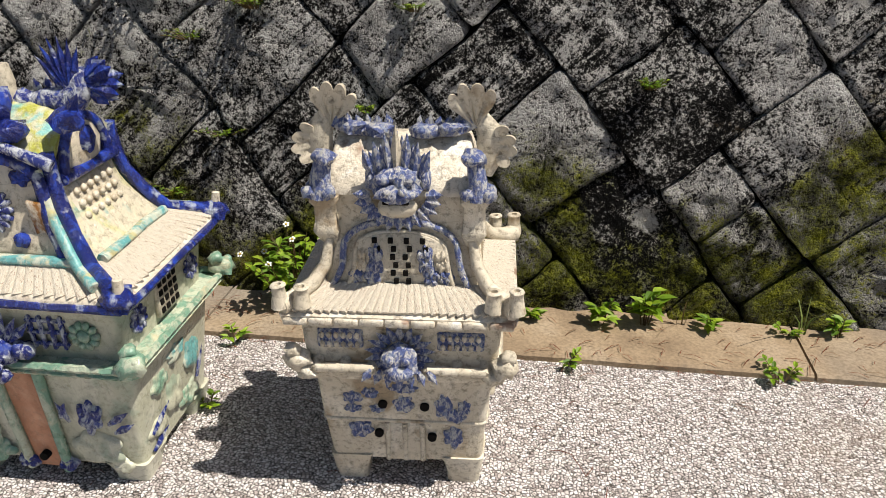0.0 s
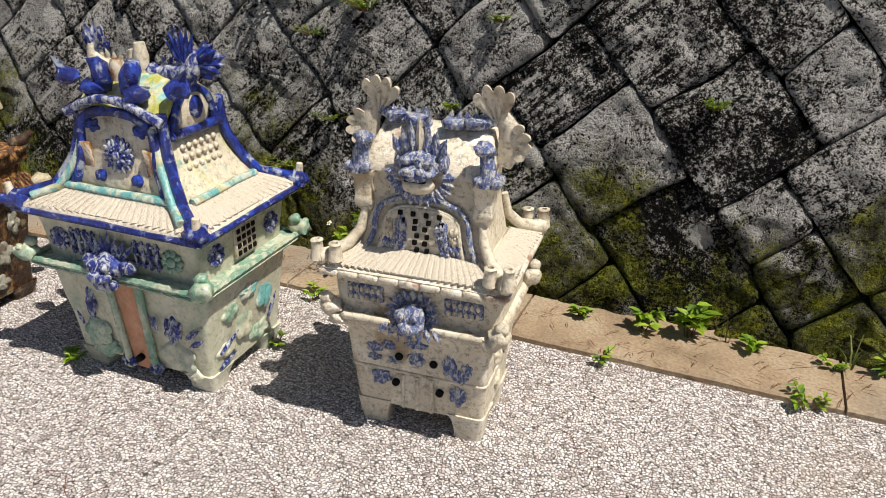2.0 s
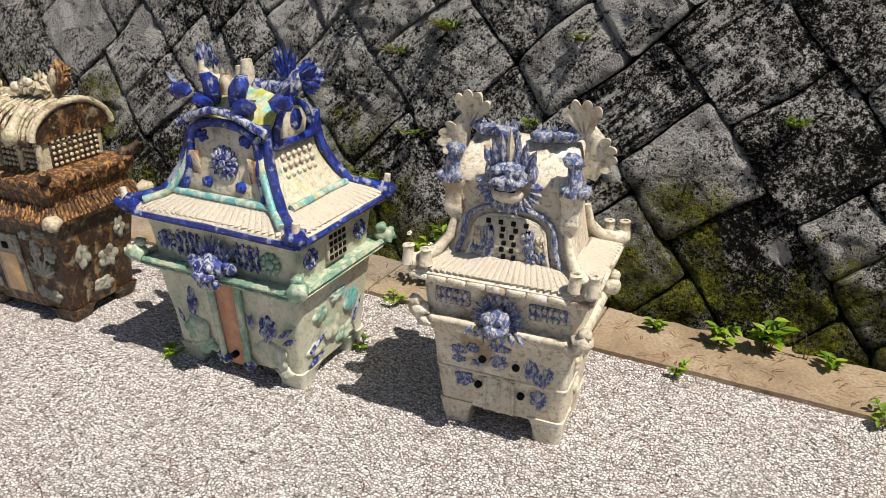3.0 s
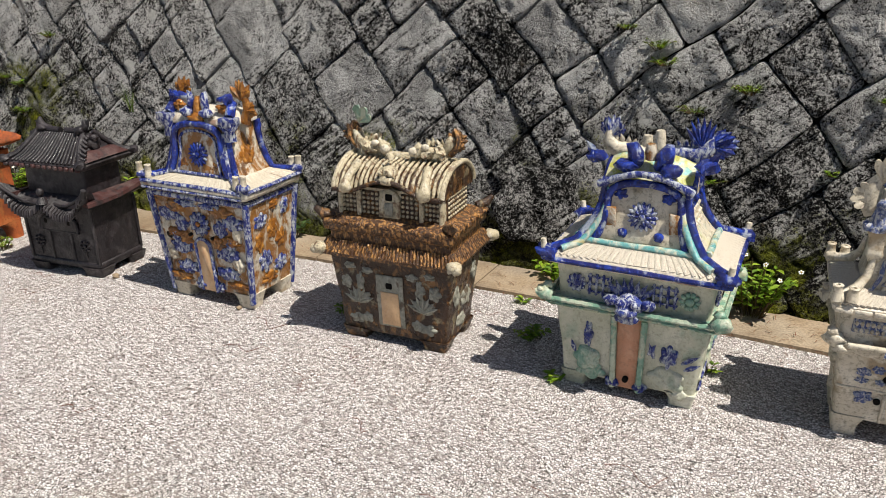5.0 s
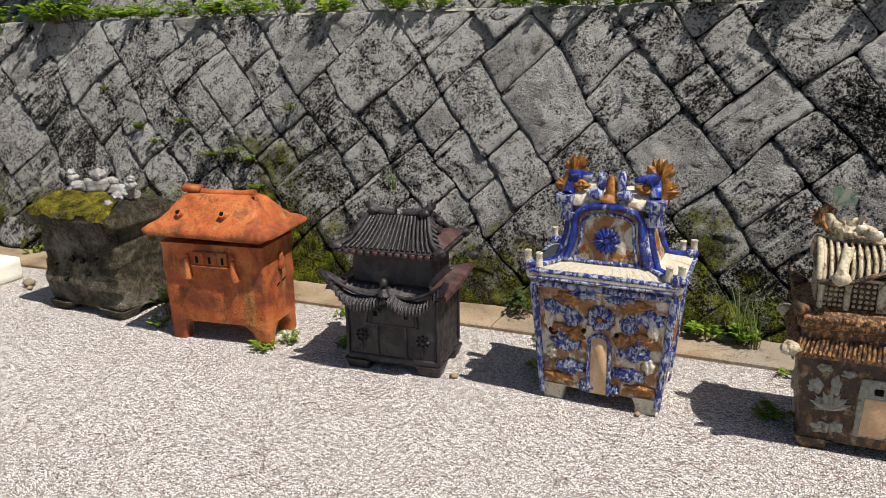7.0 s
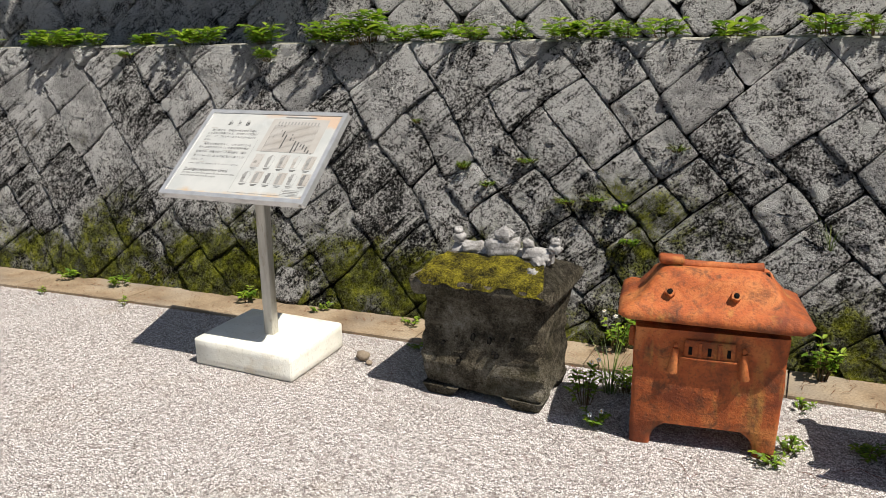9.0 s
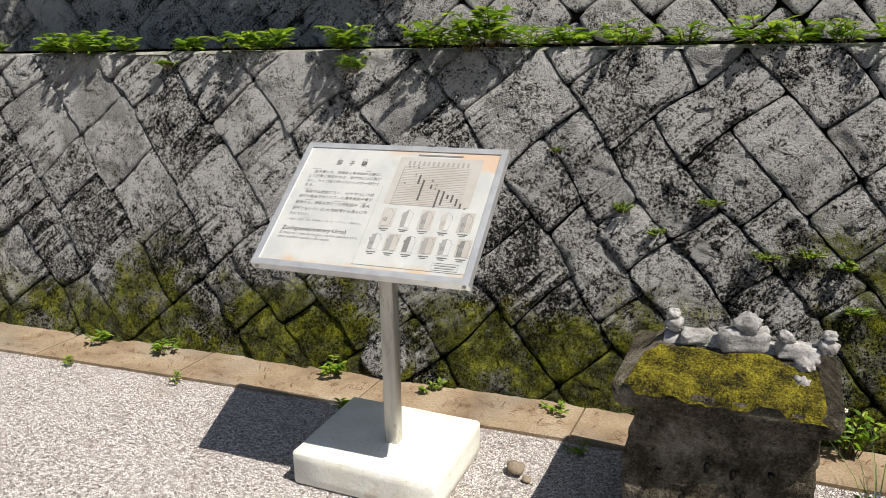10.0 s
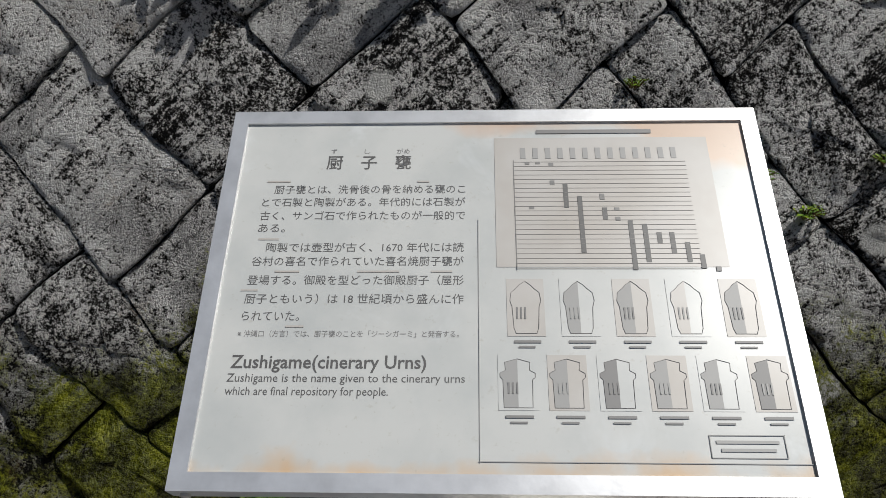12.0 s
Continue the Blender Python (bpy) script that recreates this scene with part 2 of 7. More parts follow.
M_DARKRED = glaze("reddish_dark_clay", (0.055, 0.020, 0.018), (0.022, 0.016, 0.017), (0.08, 0.045, 0.04), 0.5, 12, 0.5, 0.6, 0.0)
# near-black for solid pieces standing as openings: their inner shade put into colour
M_HOLE_SHADE = Paint("hole_shade", 0.95, spec=0.1).done((0.008, 0.007, 0.006))


def terracotta_material():
    p = Paint("terracotta", 0.75, spec=0.35)
    n1 = p.noise(5, 5, 0.6, 0.4)
    col = p.ramp(n1, (0.36, (0.17, 0.038, 0.012)), (0.5, (0.37, 0.090, 0.022)), (0.64, (0.47, 0.16, 0.048)))
    col = p.mix(p.ramp(p.noise(9, 5, 0.7, 0.6), (0.52, 0.0), (0.64, 0.8)), col, (0.09, 0.036, 0.016))
    col = p.mix(p.ramp(p.noise(7, 4, 0.6, 0.2, p.stretch((1, 1, 0.25))), (0.60, 0.0), (0.72, 0.6)), col, (0.42, 0.24, 0.06))
    col = p.mix(p.ramp(p.noise(80, 3), (0.32, 0.5), (0.48, 0.0)), col, (0.10, 0.035, 0.015))
    h = p.math('ADD', p.noise(14, 5, 0.7), p.math('MULTIPLY', p.noise(90, 3), 0.5))
    return p.done(col, p.bump(h, 0.55, 0.012))


M_TERRA = terracotta_material()

p = Paint("weathered_limestone", 0.92, spec=0.2)
fine, mid = p.noise(120, 4, 0.75), p.noise(38, 5, 0.75)
q = p.math('ADD', p.math('MULTIPLY', p.noise(5, 5, 0.65, 0.3), 0.55), p.math('ADD', p.math('MULTIPLY', mid, 0.30), p.math('MULTIPLY', fine, 0.35)))
c0 = p.ramp(q, (0.46, (0.016, 0.013, 0.009)), (0.55, (0.085, 0.070, 0.046)), (0.63, (0.24, 0.205, 0.145)), (0.72, (0.46, 0.42, 0.34)))
c0 = p.mix(p.ramp(p.noise(3.5, 5, 0.7), (0.50, 0.0), (0.66, 0.6)), c0, (0.060, 0.055, 0.020))
hole = p.math('ADD', p.cells(34).outputs["Distance"], p.math('MULTIPLY', mid, 0.5))
# pits near-black where the bump dips too, their inner shade in the colour
c0 = p.mix(p.ramp(hole, (0.30, 0.95), (0.38, 0.0)), c0, (0.010, 0.008, 0.006))
hh = p.math('ADD', p.math('ADD', p.noise(20, 5, 0.7), fine), p.ramp(hole, (0.28, 0.0), (0.42, 1.6)))
M_LIME = p.done(c0, p.bump(hh, 1.0, 0.10))

p = Paint("pale_limestone", 0.92, spec=0.2)
c0 = p.ramp(p.noise(14, 6, 0.7), (0.3, (0.16, 0.15, 0.145)), (0.6, (0.40, 0.385, 0.37)), (0.8, (0.55, 0.53, 0.50)))
c0 = p.mix(p.ramp(p.noise(80, 4), (0.33, 0.6), (0.5, 0.0)), c0, (0.07, 0.06, 0.05))
M_LIMEPALE = p.done(c0, p.bump(p.noise(45, 5, 0.7), 0.7, 0.012))

p = Paint("moss", 0.95, spec=0.15)
c0 = p.ramp(p.math('ADD', p.math('MULTIPLY', p.noise(17, 5, 0.7), 0.55), p.math('MULTIPLY', p.noise(130, 3), 0.45)),
            (0.40, (0.014, 0.012, 0.004)), (0.48, (0.070, 0.058, 0.007)), (0.56, (0.16, 0.135, 0.012)), (0.66, (0.31, 0.26, 0.025)))
M_MOSS = p.done(c0, p.bump(p.noise(140, 3), 1.0, 0.015))

p = Paint("painted_concrete", 0.7, spec=0.35)
c0 = p.ramp(p.noise(4, 5), (0.3, (0.66, 0.62, 0.52)), (0.6, (0.78, 0.76, 0.68)))
c0 = p.mix(p.ramp(p.noise(3.2, 4, 0.6, 0.3), (0.58, 0.0), (0.72, 0.5)), c0, (0.55, 0.40, 0.20))
c0 = p.mix(p.ramp(p.noise(60, 4), (0.30, 0.35), (0.42, 0.0)), c0, (0.30, 0.25, 0.18))
M_BLOCK = p.done(c0, p.bump(p.noise(55, 4), 0.35, 0.006))

p = Paint("galvanised_post", 0.42, 0.5)
c0 = p.ramp(p.noise(7, 5, 0.6, 0, p.stretch((3, 3, 0.4))), (0.35, (0.33, 0.31, 0.27)), (0.6, (0.50, 0.48, 0.43)))
c0 = p.mix(p.ramp(p.noise(15, 4, 0.7, 0, p.stretch((2, 2, 0.6))), (0.58, 0.0), (0.7, 0.6)), c0, (0.24, 0.20, 0.14))
M_POST = p.done(c0, p.bump(p.noise(60, 3), 0.2, 0.003))

p = Paint("white_aluminium", 0.33, 0.65)
M_ALU = p.done(p.ramp(p.noise(12, 5), (0.3, (0.52, 0.52, 0.52)), (0.6, (0.68, 0.68, 0.68))), p.bump(p.noise(50, 3), 0.1, 0.002))

p = Paint("weathered_print", 0.32, spec=0.5)
x, y, z = p.height()
c0 = p.ramp(p.noise(5, 5), (0.3, (0.36, 0.37, 0.36)), (0.6, (0.45, 0.45, 0.43)))
c0 = p.mix(p.ramp(p.noise(7, 5, 0.65, 0.4), (0.6, 0.0), (0.72, 0.35)), c0, (0.55, 0.57, 0.57))
rust = p.math('ADD', p.math('MULTIPLY', p.math('ADD', y, 0.50), -5.5), p.math('MULTIPLY', p.noise(9, 4), 0.9))
c0 = p.mix(p.ramp(rust, (0.66, 0.0), (0.98, 0.75)), c0, (0.48, 0.26, 0.07))
rust2 = p.math('ADD', p.math('MULTIPLY', p.math('ADD', y, 0.11), 6.0), p.math('MULTIPLY', p.noise(4, 4), 1.1))
rust2 = p.math('ADD', rust2, p.math('MULTIPLY', p.math('SUBTRACT', x, 0.62), 1.2))
c0 = p.mix(p.ramp(rust2, (0.82, 0.0), (1.12, 0.62)), c0, (0.50, 0.30, 0.17))
c0 = p.mix(p.ramp(p.noise(110, 3), (0.27, 0.3), (0.36, 0.0)), c0, (0.3, 0.27, 0.22))
M_PRINT = p.done(c0)
M_INK = Paint("faded_ink", 0.5).done((0.075, 0.072, 0.07))
M_INKPALE = Paint("pale_ink", 0.5).done((0.25, 0.245, 0.235))
M_INKFAINT = Paint("faint_ink", 0.5).done((0.29, 0.27, 0.25))
M_INKMID = Paint("mid_ink", 0.5).done((0.15, 0.145, 0.14))
p = Paint("chart_tint", 0.4)
M_TINT = p.done(p.ramp(p.noise(6, 4), (0.3, (0.33, 0.30, 0.265)), (0.65, (0.39, 0.37, 0.345))))


def leaf_material(name, a, b, c):
    p = Paint(name, 0.5, spec=0.4)
    geo = p.t.nodes.new("ShaderNodeNewGeometry")
    col = p.ramp(geo.outputs["Random Per Island"], (0.1, a), (0.6, b), (0.95, c))
    col = p.mix(p.ramp(p.noise(60, 3), (0.4, 0.4), (0.6, 0.0)), col, a)
    # thin leaves let part of the light through
    thin = p.t.nodes.new("ShaderNodeBsdfTranslucent")
    both = p.t.nodes.new("ShaderNodeMixShader")
    both.inputs[0].default_value = 0.42
    p.put(thin.inputs["Color"], col)
    p.t.links.new(p.b.outputs[0], both.inputs[1])
    p.t.links.new(thin.outputs[0], both.inputs[2])
    p.t.links.new(both.outputs[0], p.t.nodes["Material Output"].inputs["Surface"])
    return p.done(col)


M_LEAF = leaf_material("weed_leaf", (0.08, 0.16, 0.012), (0.20, 0.34, 0.02), (0.36, 0.48, 0.04))
M_LEAFD = leaf_material("dark_leaf", (0.03, 0.06, 0.015), (0.07, 0.13, 0.03), (0.13, 0.20, 0.05))
M_GRASS = leaf_material("grass_blade", (0.06, 0.10, 0.02), (0.15, 0.22, 0.05), (0.30, 0.33, 0.10))
M_STEM = leaf_material("reddish_stem", (0.09, 0.05, 0.02), (0.14, 0.10, 0.04), (0.17, 0.14, 0.05))
M_NEEDLE = leaf_material("dry_needle", (0.13, 0.035, 0.018), (0.22, 0.075, 0.035), (0.20, 0.14, 0.08))
M_PETAL = Paint("white_petal", 0.6).done((0.80, 0.80, 0.76))
M_CORE = Paint("yellow_floret", 0.7).done((0.65, 0.42, 0.03))

# ---- mesh helpers ----


def finish(name, me, mat, parent, label, smooth=45):
    me.materials.append(mat)
    if smooth:
        for f in me.polygons:
            f.use_smooth = True
        me.set_sharp_from_angle(angle=radians(smooth))
    ob = new(name, me)
    ob.parent = parent
    if label:
        ob["label"] = label
    return ob


def part(name, bm, mat, parent, label="", smooth=68):
    bmesh.ops.recalc_face_normals(bm, faces=bm.faces)
    me = bpy.data.meshes.new(name)
    bm.to_mesh(me)
    bm.free()
    return finish(name, me, mat, parent, label, smooth)


def islands(name, bm, mat, parent, label="", smooth=45):
    """Each loose island of a bmesh as a part of its own."""
    seen = set()
    for v in list(bm.verts):
        if v in seen:
            continue
        group, todo = [], [v]
        seen.add(v)
        while todo:
            q = todo.pop()
            group.append(q)
            for e in q.link_edges:
                o = e.other_vert(q)
                if o not in seen:
                    seen.add(o)
                    todo.append(o)
        one = bmesh.new()
        at = {q: one.verts.new(q.co) for q in group}
        for f in {f for q in group for f in q.link_faces}:
            one.faces.new([at[q] for q in f.verts])
        part(name, one, mat, parent, label, smooth)
    bm.free()


def piece(name, me, m, parent, label=""):
    """One more object on a shared mesh."""
    ob = new(name, me)
    ob.parent = parent
    ob.matrix_local = m
    if label:
        ob["label"] = label
    return ob


def shared(name, bm, mat, smooth=45):
    bmesh.ops.recalc_face_normals(bm, faces=bm.faces)
    me = bpy.data.meshes.new(name)
    bm.to_mesh(me)
    bm.free()
    me.materials.append(mat)
    if smooth:
        for f in me.polygons:
            f.use_smooth = True
        me.set_sharp_from_angle(angle=radians(smooth))
    return me


def thing(name, m, label, category, group="", kind=""):
    ob = new(name)
    ob.empty_display_size = 0.1
    ob.matrix_world = m
    return tagged(ob, label, category, group, kind)


def rr(w, d, z, r=0.02, n=3, cx=0.0, cy=0.0):
    """Rounded rectangle ring with half sizes w, d."""
    r = min(r, w * 0.95, d * 0.95)
    out = []
    for k, (sx, sy) in enumerate(((1, 1), (-1, 1), (-1, -1), (1, -1))):
        for i in range(n + 1):
            a = math.pi / 2 * (k + i / n)
            out.append((cx + sx * (w - r) + r * math.cos(a), cy + sy * (d - r) + r * math.sin(a), z))
    return out


def loft(bm, rings, cap0=True, cap1=True):
    vs = [[bm.verts.new(q) for q in ring] for ring in rings]
    n = len(vs[0])
    for a, b in zip(vs, vs[1:]):
        for i in range(n):
            bm.faces.new((a[i], a[(i + 1) % n], b[(i + 1) % n], b[i]))
    if cap0:
        bm.faces.new(vs[0][::-1])
    if cap1:
        bm.faces.new(vs[-1])
    return bm


def tube(bm, pts, radii, seg=8, flat=1.0):
    pts = [Vector(q) for q in pts]
    if isinstance(radii, (int, float)):
        radii = [radii] * len(pts)
    rings, side = [], None
    for i, q in enumerate(pts):
        t = (pts[min(i + 1, len(pts) - 1)] - pts[max(i - 1, 0)]).normalized()
        if side is None:
            side = t.cross(Vector((0, 0, 1)) if abs(t.z) < 0.9 else Vector((0, 1, 0))).normalized()
        side = (side - t * side.dot(t)).normalized()
        up = t.cross(side)
        rings.append([q + (side * math.cos(a) + up * math.sin(a) * flat) * radii[i] for a in [2 * math.pi * k / seg for k in range(seg)]])
    return loft(bm, rings)


def blob(bm, c, r, sub=2, rough=0.0, turn=None, seed=0.0):
    g = bmesh.ops.create_icosphere(bm, subdivisions=sub, radius=1.0)
    m = turn.to_matrix() if turn else Matrix.Identity(3)
    r = (r, r, r) if isinstance(r, (int, float)) else r
    for v in g["verts"]:
        k = 1 + (rough * noise.noise(v.co * 2.2 + Vector((seed, seed * 2, 1))) if rough else 0)
        v.co = m @ Vector((v.co.x * r[0] * k, v.co.y * r[1] * k, v.co.z * r[2] * k)) + Vector(c)
    return bm


def slab(bm, c, size, turn=None, bevel=0.004):
    g = bmesh.ops.create_cube(bm, size=1.0)
    m = turn.to_matrix() if turn else Matrix.Identity(3)
    for v in g["verts"]:
        v.co = Vector((v.co.x * size[0], v.co.y * size[1], v.co.z * size[2]))
    if bevel:
        es = list({e for v in g["verts"] for e in v.link_edges})
        res = bmesh.ops.bevel(bm, geom=es, offset=bevel, segments=1, affect='EDGES', profile=0.5)
        vs = list({v for f in res["faces"] for v in f.verts})
    else:
        vs = g["verts"]
    for v in vs:
        v.co = m @ v.co + Vector(c)
    return bm


def prism(bm, outline, y0, y1, shrink=0.0):
    """Outline in x, z, drawn out from y0 (front) to y1; the front edge may be shrunk to round it."""
    cx = sum(q[0] for q in outline) / len(outline)
    cz = sum(q[1] for q in outline) / len(outline)
    rings = [[(x, y1, z) for x, z in outline], [(x, y0 + abs(shrink) * 0.5, z) for x, z in outline]]
    if shrink:
        k = 1 - shrink / max(max(abs(x - cx), abs(z - cz)) for x, z in outline)
        rings.append([(cx + (x - cx) * k, y0, cz + (z - cz) * k) for x, z in outline])
    return loft(bm, rings)


def blade(bm, base, tip, width, thick, face, wide=0.45):
    """One pointed leaf or spine with a ridge, its flat towards face."""
    base, tip, face = Vector(base), Vector(tip), Vector(face).normalized()
    d = tip - base
    s = d.cross(face).normalized() * width / 2
    f = face * thick / 2
    mid = base + d * wide
    v = [bm.verts.new(q) for q in (base - s * 0.45, base + s * 0.45, mid + s, tip, mid - s, mid + f, mid - f, base + f * 0.8, base - f * 0.8)]
    for q in ((0, 7, 5, 4), (7, 1, 2, 5), (4, 5, 3), (5, 2, 3), (1, 8, 6, 2), (8, 0, 4, 6), (2, 6, 3), (6, 4, 3), (0, 8, 1, 7)):
        bm.faces.new([v[i] for i in q])
    return bm


def rosette(bm, c, n, r0, r1, wide, thick, out=(0, -1, 0), turn=0.0):
    """Petals round a centre, lying on a face that looks along out."""
    c, out = Vector(c), Vector(out).normalized()
    u = out.cross(Vector((0, 0, 1))).normalized()
    w = u.cross(out)
    for k in range(n):
        a = 2 * math.pi * k / n + turn
        d = u * math.cos(a) + w * math.sin(a)
        q = out.to_track_quat('Z', 'Y')
        side = out.cross(d)
        m = Matrix((d, side, out)).transposed().to_quaternion()
        blob(bm, c + d * (r0 + r1) / 2, ((r1 - r0) / 2, wide / 2, thick), 1, 0, m)
    return bm


def rough_up(bm, amp, scale, seed=0.0):
    o = Vector((seed, seed * 1.7, seed * 0.3))
    for v in bm.verts:
        v.co += noise.noise_vector(v.co * scale + o) * amp
    return bm


def cut(bm, amount):
    bmesh.ops.subdivide_edges(bm, edges=bm.edges, cuts=amount, use_grid_fill=True)
    return bm


# ---- ground, kerb and walls ----


def kerb_y(x):
    s = max(0.0, -(x + 1.0))
    return 0.08 - 0.05 * s - 0.0045 * s * s


def wall_y(x, z):
    return kerb_y(x) + 0.285 + (0.15 + 0.13 * min(1.0, max(0.0, -x / 3))) * z


TOP = 1.635


def top_z(x):
    return TOP - 0.008 * max(0.0, -(x + 4.5))


LEFT, RIGHT = -13.0, 3.6

bm = bmesh.new()
bmesh.ops.create_grid(bm, x_segments=2, y_segments=2, size=300)
ground = part("ground", bm, M_GROUND, None, smooth=0)
tagged(ground, "pale exposed-aggregate paving with rusty stains", "paving", kind="structure")


def body_between(name, lines, mat, n=70, x0=LEFT, x1=RIGHT):
    """A solid swept along the wall, its section given by functions of x."""
    bm = bmesh.new()
    rings = [[f(x0 + (x1 - x0) * i / n) for f in lines] for i in range(n + 1)]
    loft(bm, rings)
    return part(name, bm, mat, None, smooth=30)


wall = body_between("wall_north", [
    lambda x: (x, wall_y(x, -0.1) + 0.075, -0.1),
    lambda x: (x, wall_y(x, TOP) + 0.075, top_z(x) - 0.03),
    lambda x: (x, wall_y(x, TOP) + 1.6, top_z(x) - 0.03),
    lambda x: (x, wall_y(x, TOP) + 1.6, -0.1)], M_SOIL)
tagged(wall, "battered retaining wall of lichened limestone blocks laid aslant", "stone wall", kind="structure")

ledge = body_between("ledge", [
    lambda x: (x, wall_y(x, TOP) + 0.004, top_z(x) - 0.010),
    lambda x: (x, wall_y(x, TOP) + 0.030, top_z(x) + 0.005 + 0.010 * noise.noise(Vector((x * 3, 1, 1)))),
    lambda x: (x, wall_y(x, TOP) + 1.30, top_z(x) - 0.02),
    lambda x: (x, wall_y(x, TOP) + 1.30, top_z(x) - 0.09)], M_LEDGE, 160)
tagged(ledge, "weedy earth ledge on top of the lower wall", "ledge", kind="structure")

UP0 = 1.05


def upper_y(x, z):
    return wall_y(x, TOP) + UP0 + 0.25 * (z - TOP)


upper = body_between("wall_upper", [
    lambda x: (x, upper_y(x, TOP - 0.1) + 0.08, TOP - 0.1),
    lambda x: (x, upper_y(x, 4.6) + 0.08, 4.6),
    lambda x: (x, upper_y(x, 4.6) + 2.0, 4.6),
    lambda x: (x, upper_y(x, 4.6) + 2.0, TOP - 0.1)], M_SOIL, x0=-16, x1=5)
tagged(upper, "upper terrace wall of limestone blocks, tree shade toned into their colour", "stone wall", kind="structure")


def clip(poly, ax, lim, keep_less):
    out = []
    for i, q in enumerate(poly):
        r = poly[(i + 1) % len(poly)]
        iq, ir = ((q[ax] <= lim) == keep_less), ((r[ax] <= lim) == keep_less)
        if iq:
            out.append(q)
        if iq != ir:
            t = (lim - q[ax]) / (r[ax] - q[ax])
            out.append((q[0] + (r[0] - q[0]) * t, q[1] + (r[1] - q[1]) * t))
    return out


def area(poly):
    return 0.5 * sum(a[0] * b[1] - b[0] * a[1] for a, b in zip(poly, poly[1:] + poly[:1]))


def slant_courses(x0, x1, z0, z1, angle, seed, unit=0.122, wild=0.045):
    """Oblong blocks fitted together on a slanting grid, so that no course runs far; joints wander; cut at foot and coping."""
    rnd = random.Random(seed)
    ca, sa = math.cos(radians(angle)), math.sin(radians(angle))
    xm = (x0 + x1) / 2
    n = int((abs(x1 - x0) + abs(z1 - z0)) * 0.62 / unit) + 2
    taken, blocks = set(), []

    def place(a, b):
        w = noise.noise_vector(Vector((a * 0.30, b * 0.30, seed * 1.0))) * wild + noise.noise_vector(Vector((a * 0.09, b * 0.09, seed * 3.0))) * wild * 1.6
        a, b = a * unit + w.x, b * unit + w.y
        return (xm + a * ca - b * sa, z0 + a * sa + b * ca)

    sizes = ((3, 2), (3, 2), (3, 3), (3, 3), (4, 2), (2, 3), (2, 2), (4, 3), (3, 4), (2, 4))
    for b in range(-n, n):
        for a in range(-n, n):
            if (a, b) in taken:
                continue
            for w, h in rnd.sample(sizes, len(sizes)) + [(2, 2), (2, 1), (1, 2), (1, 1)]:
                cells = [(a + i, b + j) for i in range(w) for j in range(h)]
                after = (a + w, b) in taken or (a + w + 1, b) not in taken
                if not taken.intersection(cells) and (after or w < 2):
                    break
            taken.update(cells)
            k = 4
            poly = [place(a + w * i / k, b) for i in range(k)] + [place(a + w, b + h * i / k) for i in range(k)]
            poly += [place(a + w - w * i / k, b + h) for i in range(k)] + [place(a, b + h - h * i / k) for i in range(k)]
            for ax, lim, less in ((0, x0, False), (0, x1, True), (1, z0, False), (1, z1, True)):
                if poly:
                    poly = clip(poly, ax, lim, less)
            if len(poly) > 2 and abs(area(poly)) > 0.002:
                blocks.append(poly)
    return blocks


def stone_mesh(poly, where, seed, step=0.024, joint=0.0018):
    """One rough-dressed block: rings from the joint up to an uneven face. Returns vertices and faces."""
    rnd = random.Random(seed)
    cx, cz = sum(q[0] for q in poly) / len(poly), sum(q[1] for q in poly) / len(poly)
    out = []
    for q, r in zip(poly, poly[1:] + poly[:1]):
        n = max(1, int(math.hypot(r[0] - q[0], r[1] - q[1]) / step))
        out += [(q[0] + (r[0] - q[0]) * i / n, q[1] + (r[1] - q[1]) * i / n) for i in range(n)]
    # worn corners leave dark hollows where blocks meet
    for _ in range(1):
        out = [((p0[0] + 2 * q[0] + p1[0]) / 4, (p0[1] + 2 * q[1] + p1[1]) / 4) for p0, q, p1 in zip(out[-1:] + out[:-1], out, out[1:] + out[:1])]
    reach = math.sqrt(abs(area(poly)))
    joint *= rnd.uniform(0.5, 1.5)
    proud, tilt, tilz = rnd.uniform(-0.012, 0.016), rnd.uniform(-0.045, 0.045), rnd.uniform(-0.045, 0.045)
    verts, n = [], len(out)
    off = rnd.uniform(0, 50)
    for inset, depth in ((joint, -0.10), (joint, -0.009), (joint + 0.0035, -0.001), (joint + 0.018, 0.003), (reach * 0.10, 0.004), (reach * 0.17, 0.004), (reach * 0.24, 0.004), (reach * 0.31, 0.004), (reach * 0.38, 0.004), (reach * 0.45, 0.004)):
        for x, z in out:
            d = math.hypot(x - cx, z - cz) or 1.0
            k = max(0.04, 1 - (inset + 0.0050 * max(0.0, 0.05 + noise.noise(Vector((x * 9, z * 9, off))) + 0.5 * noise.noise(Vector((x * 34, z * 34, off))))) * (1.2 if inset < 0.05 else 1.0) / d)
            px, pz = cx + (x - cx) * k, cz + (z - cz) * k
            e = depth + proud + tilt * (px - cx) + tilz * (pz - cz)
            if depth > -0.05:
                q = Vector((px, pz, off))
                e += 0.014 * noise.noise(q * 4) + 0.011 * noise.noise(q * 12) + 0.010 * noise.noise(q * 24)
            verts.append((px, where(px, pz) - e, pz * top_z(px) / TOP))
    verts.append((cx, where(cx, cz) - 0.004 - proud - 0.01 * noise.noise(Vector((cx * 9, cz * 9, off))), cz * top_z(cx) / TOP))
    faces = []
    for r in range(9):
        for i in range(n):
            j = (i + 1) % n
            faces.append((r * n + i, r * n + j, (r + 1) * n + j, (r + 1) * n + i))
    faces += [(9 * n + i, 9 * n + (i + 1) % n, len(verts) - 1) for i in range(n)]
    return verts, faces

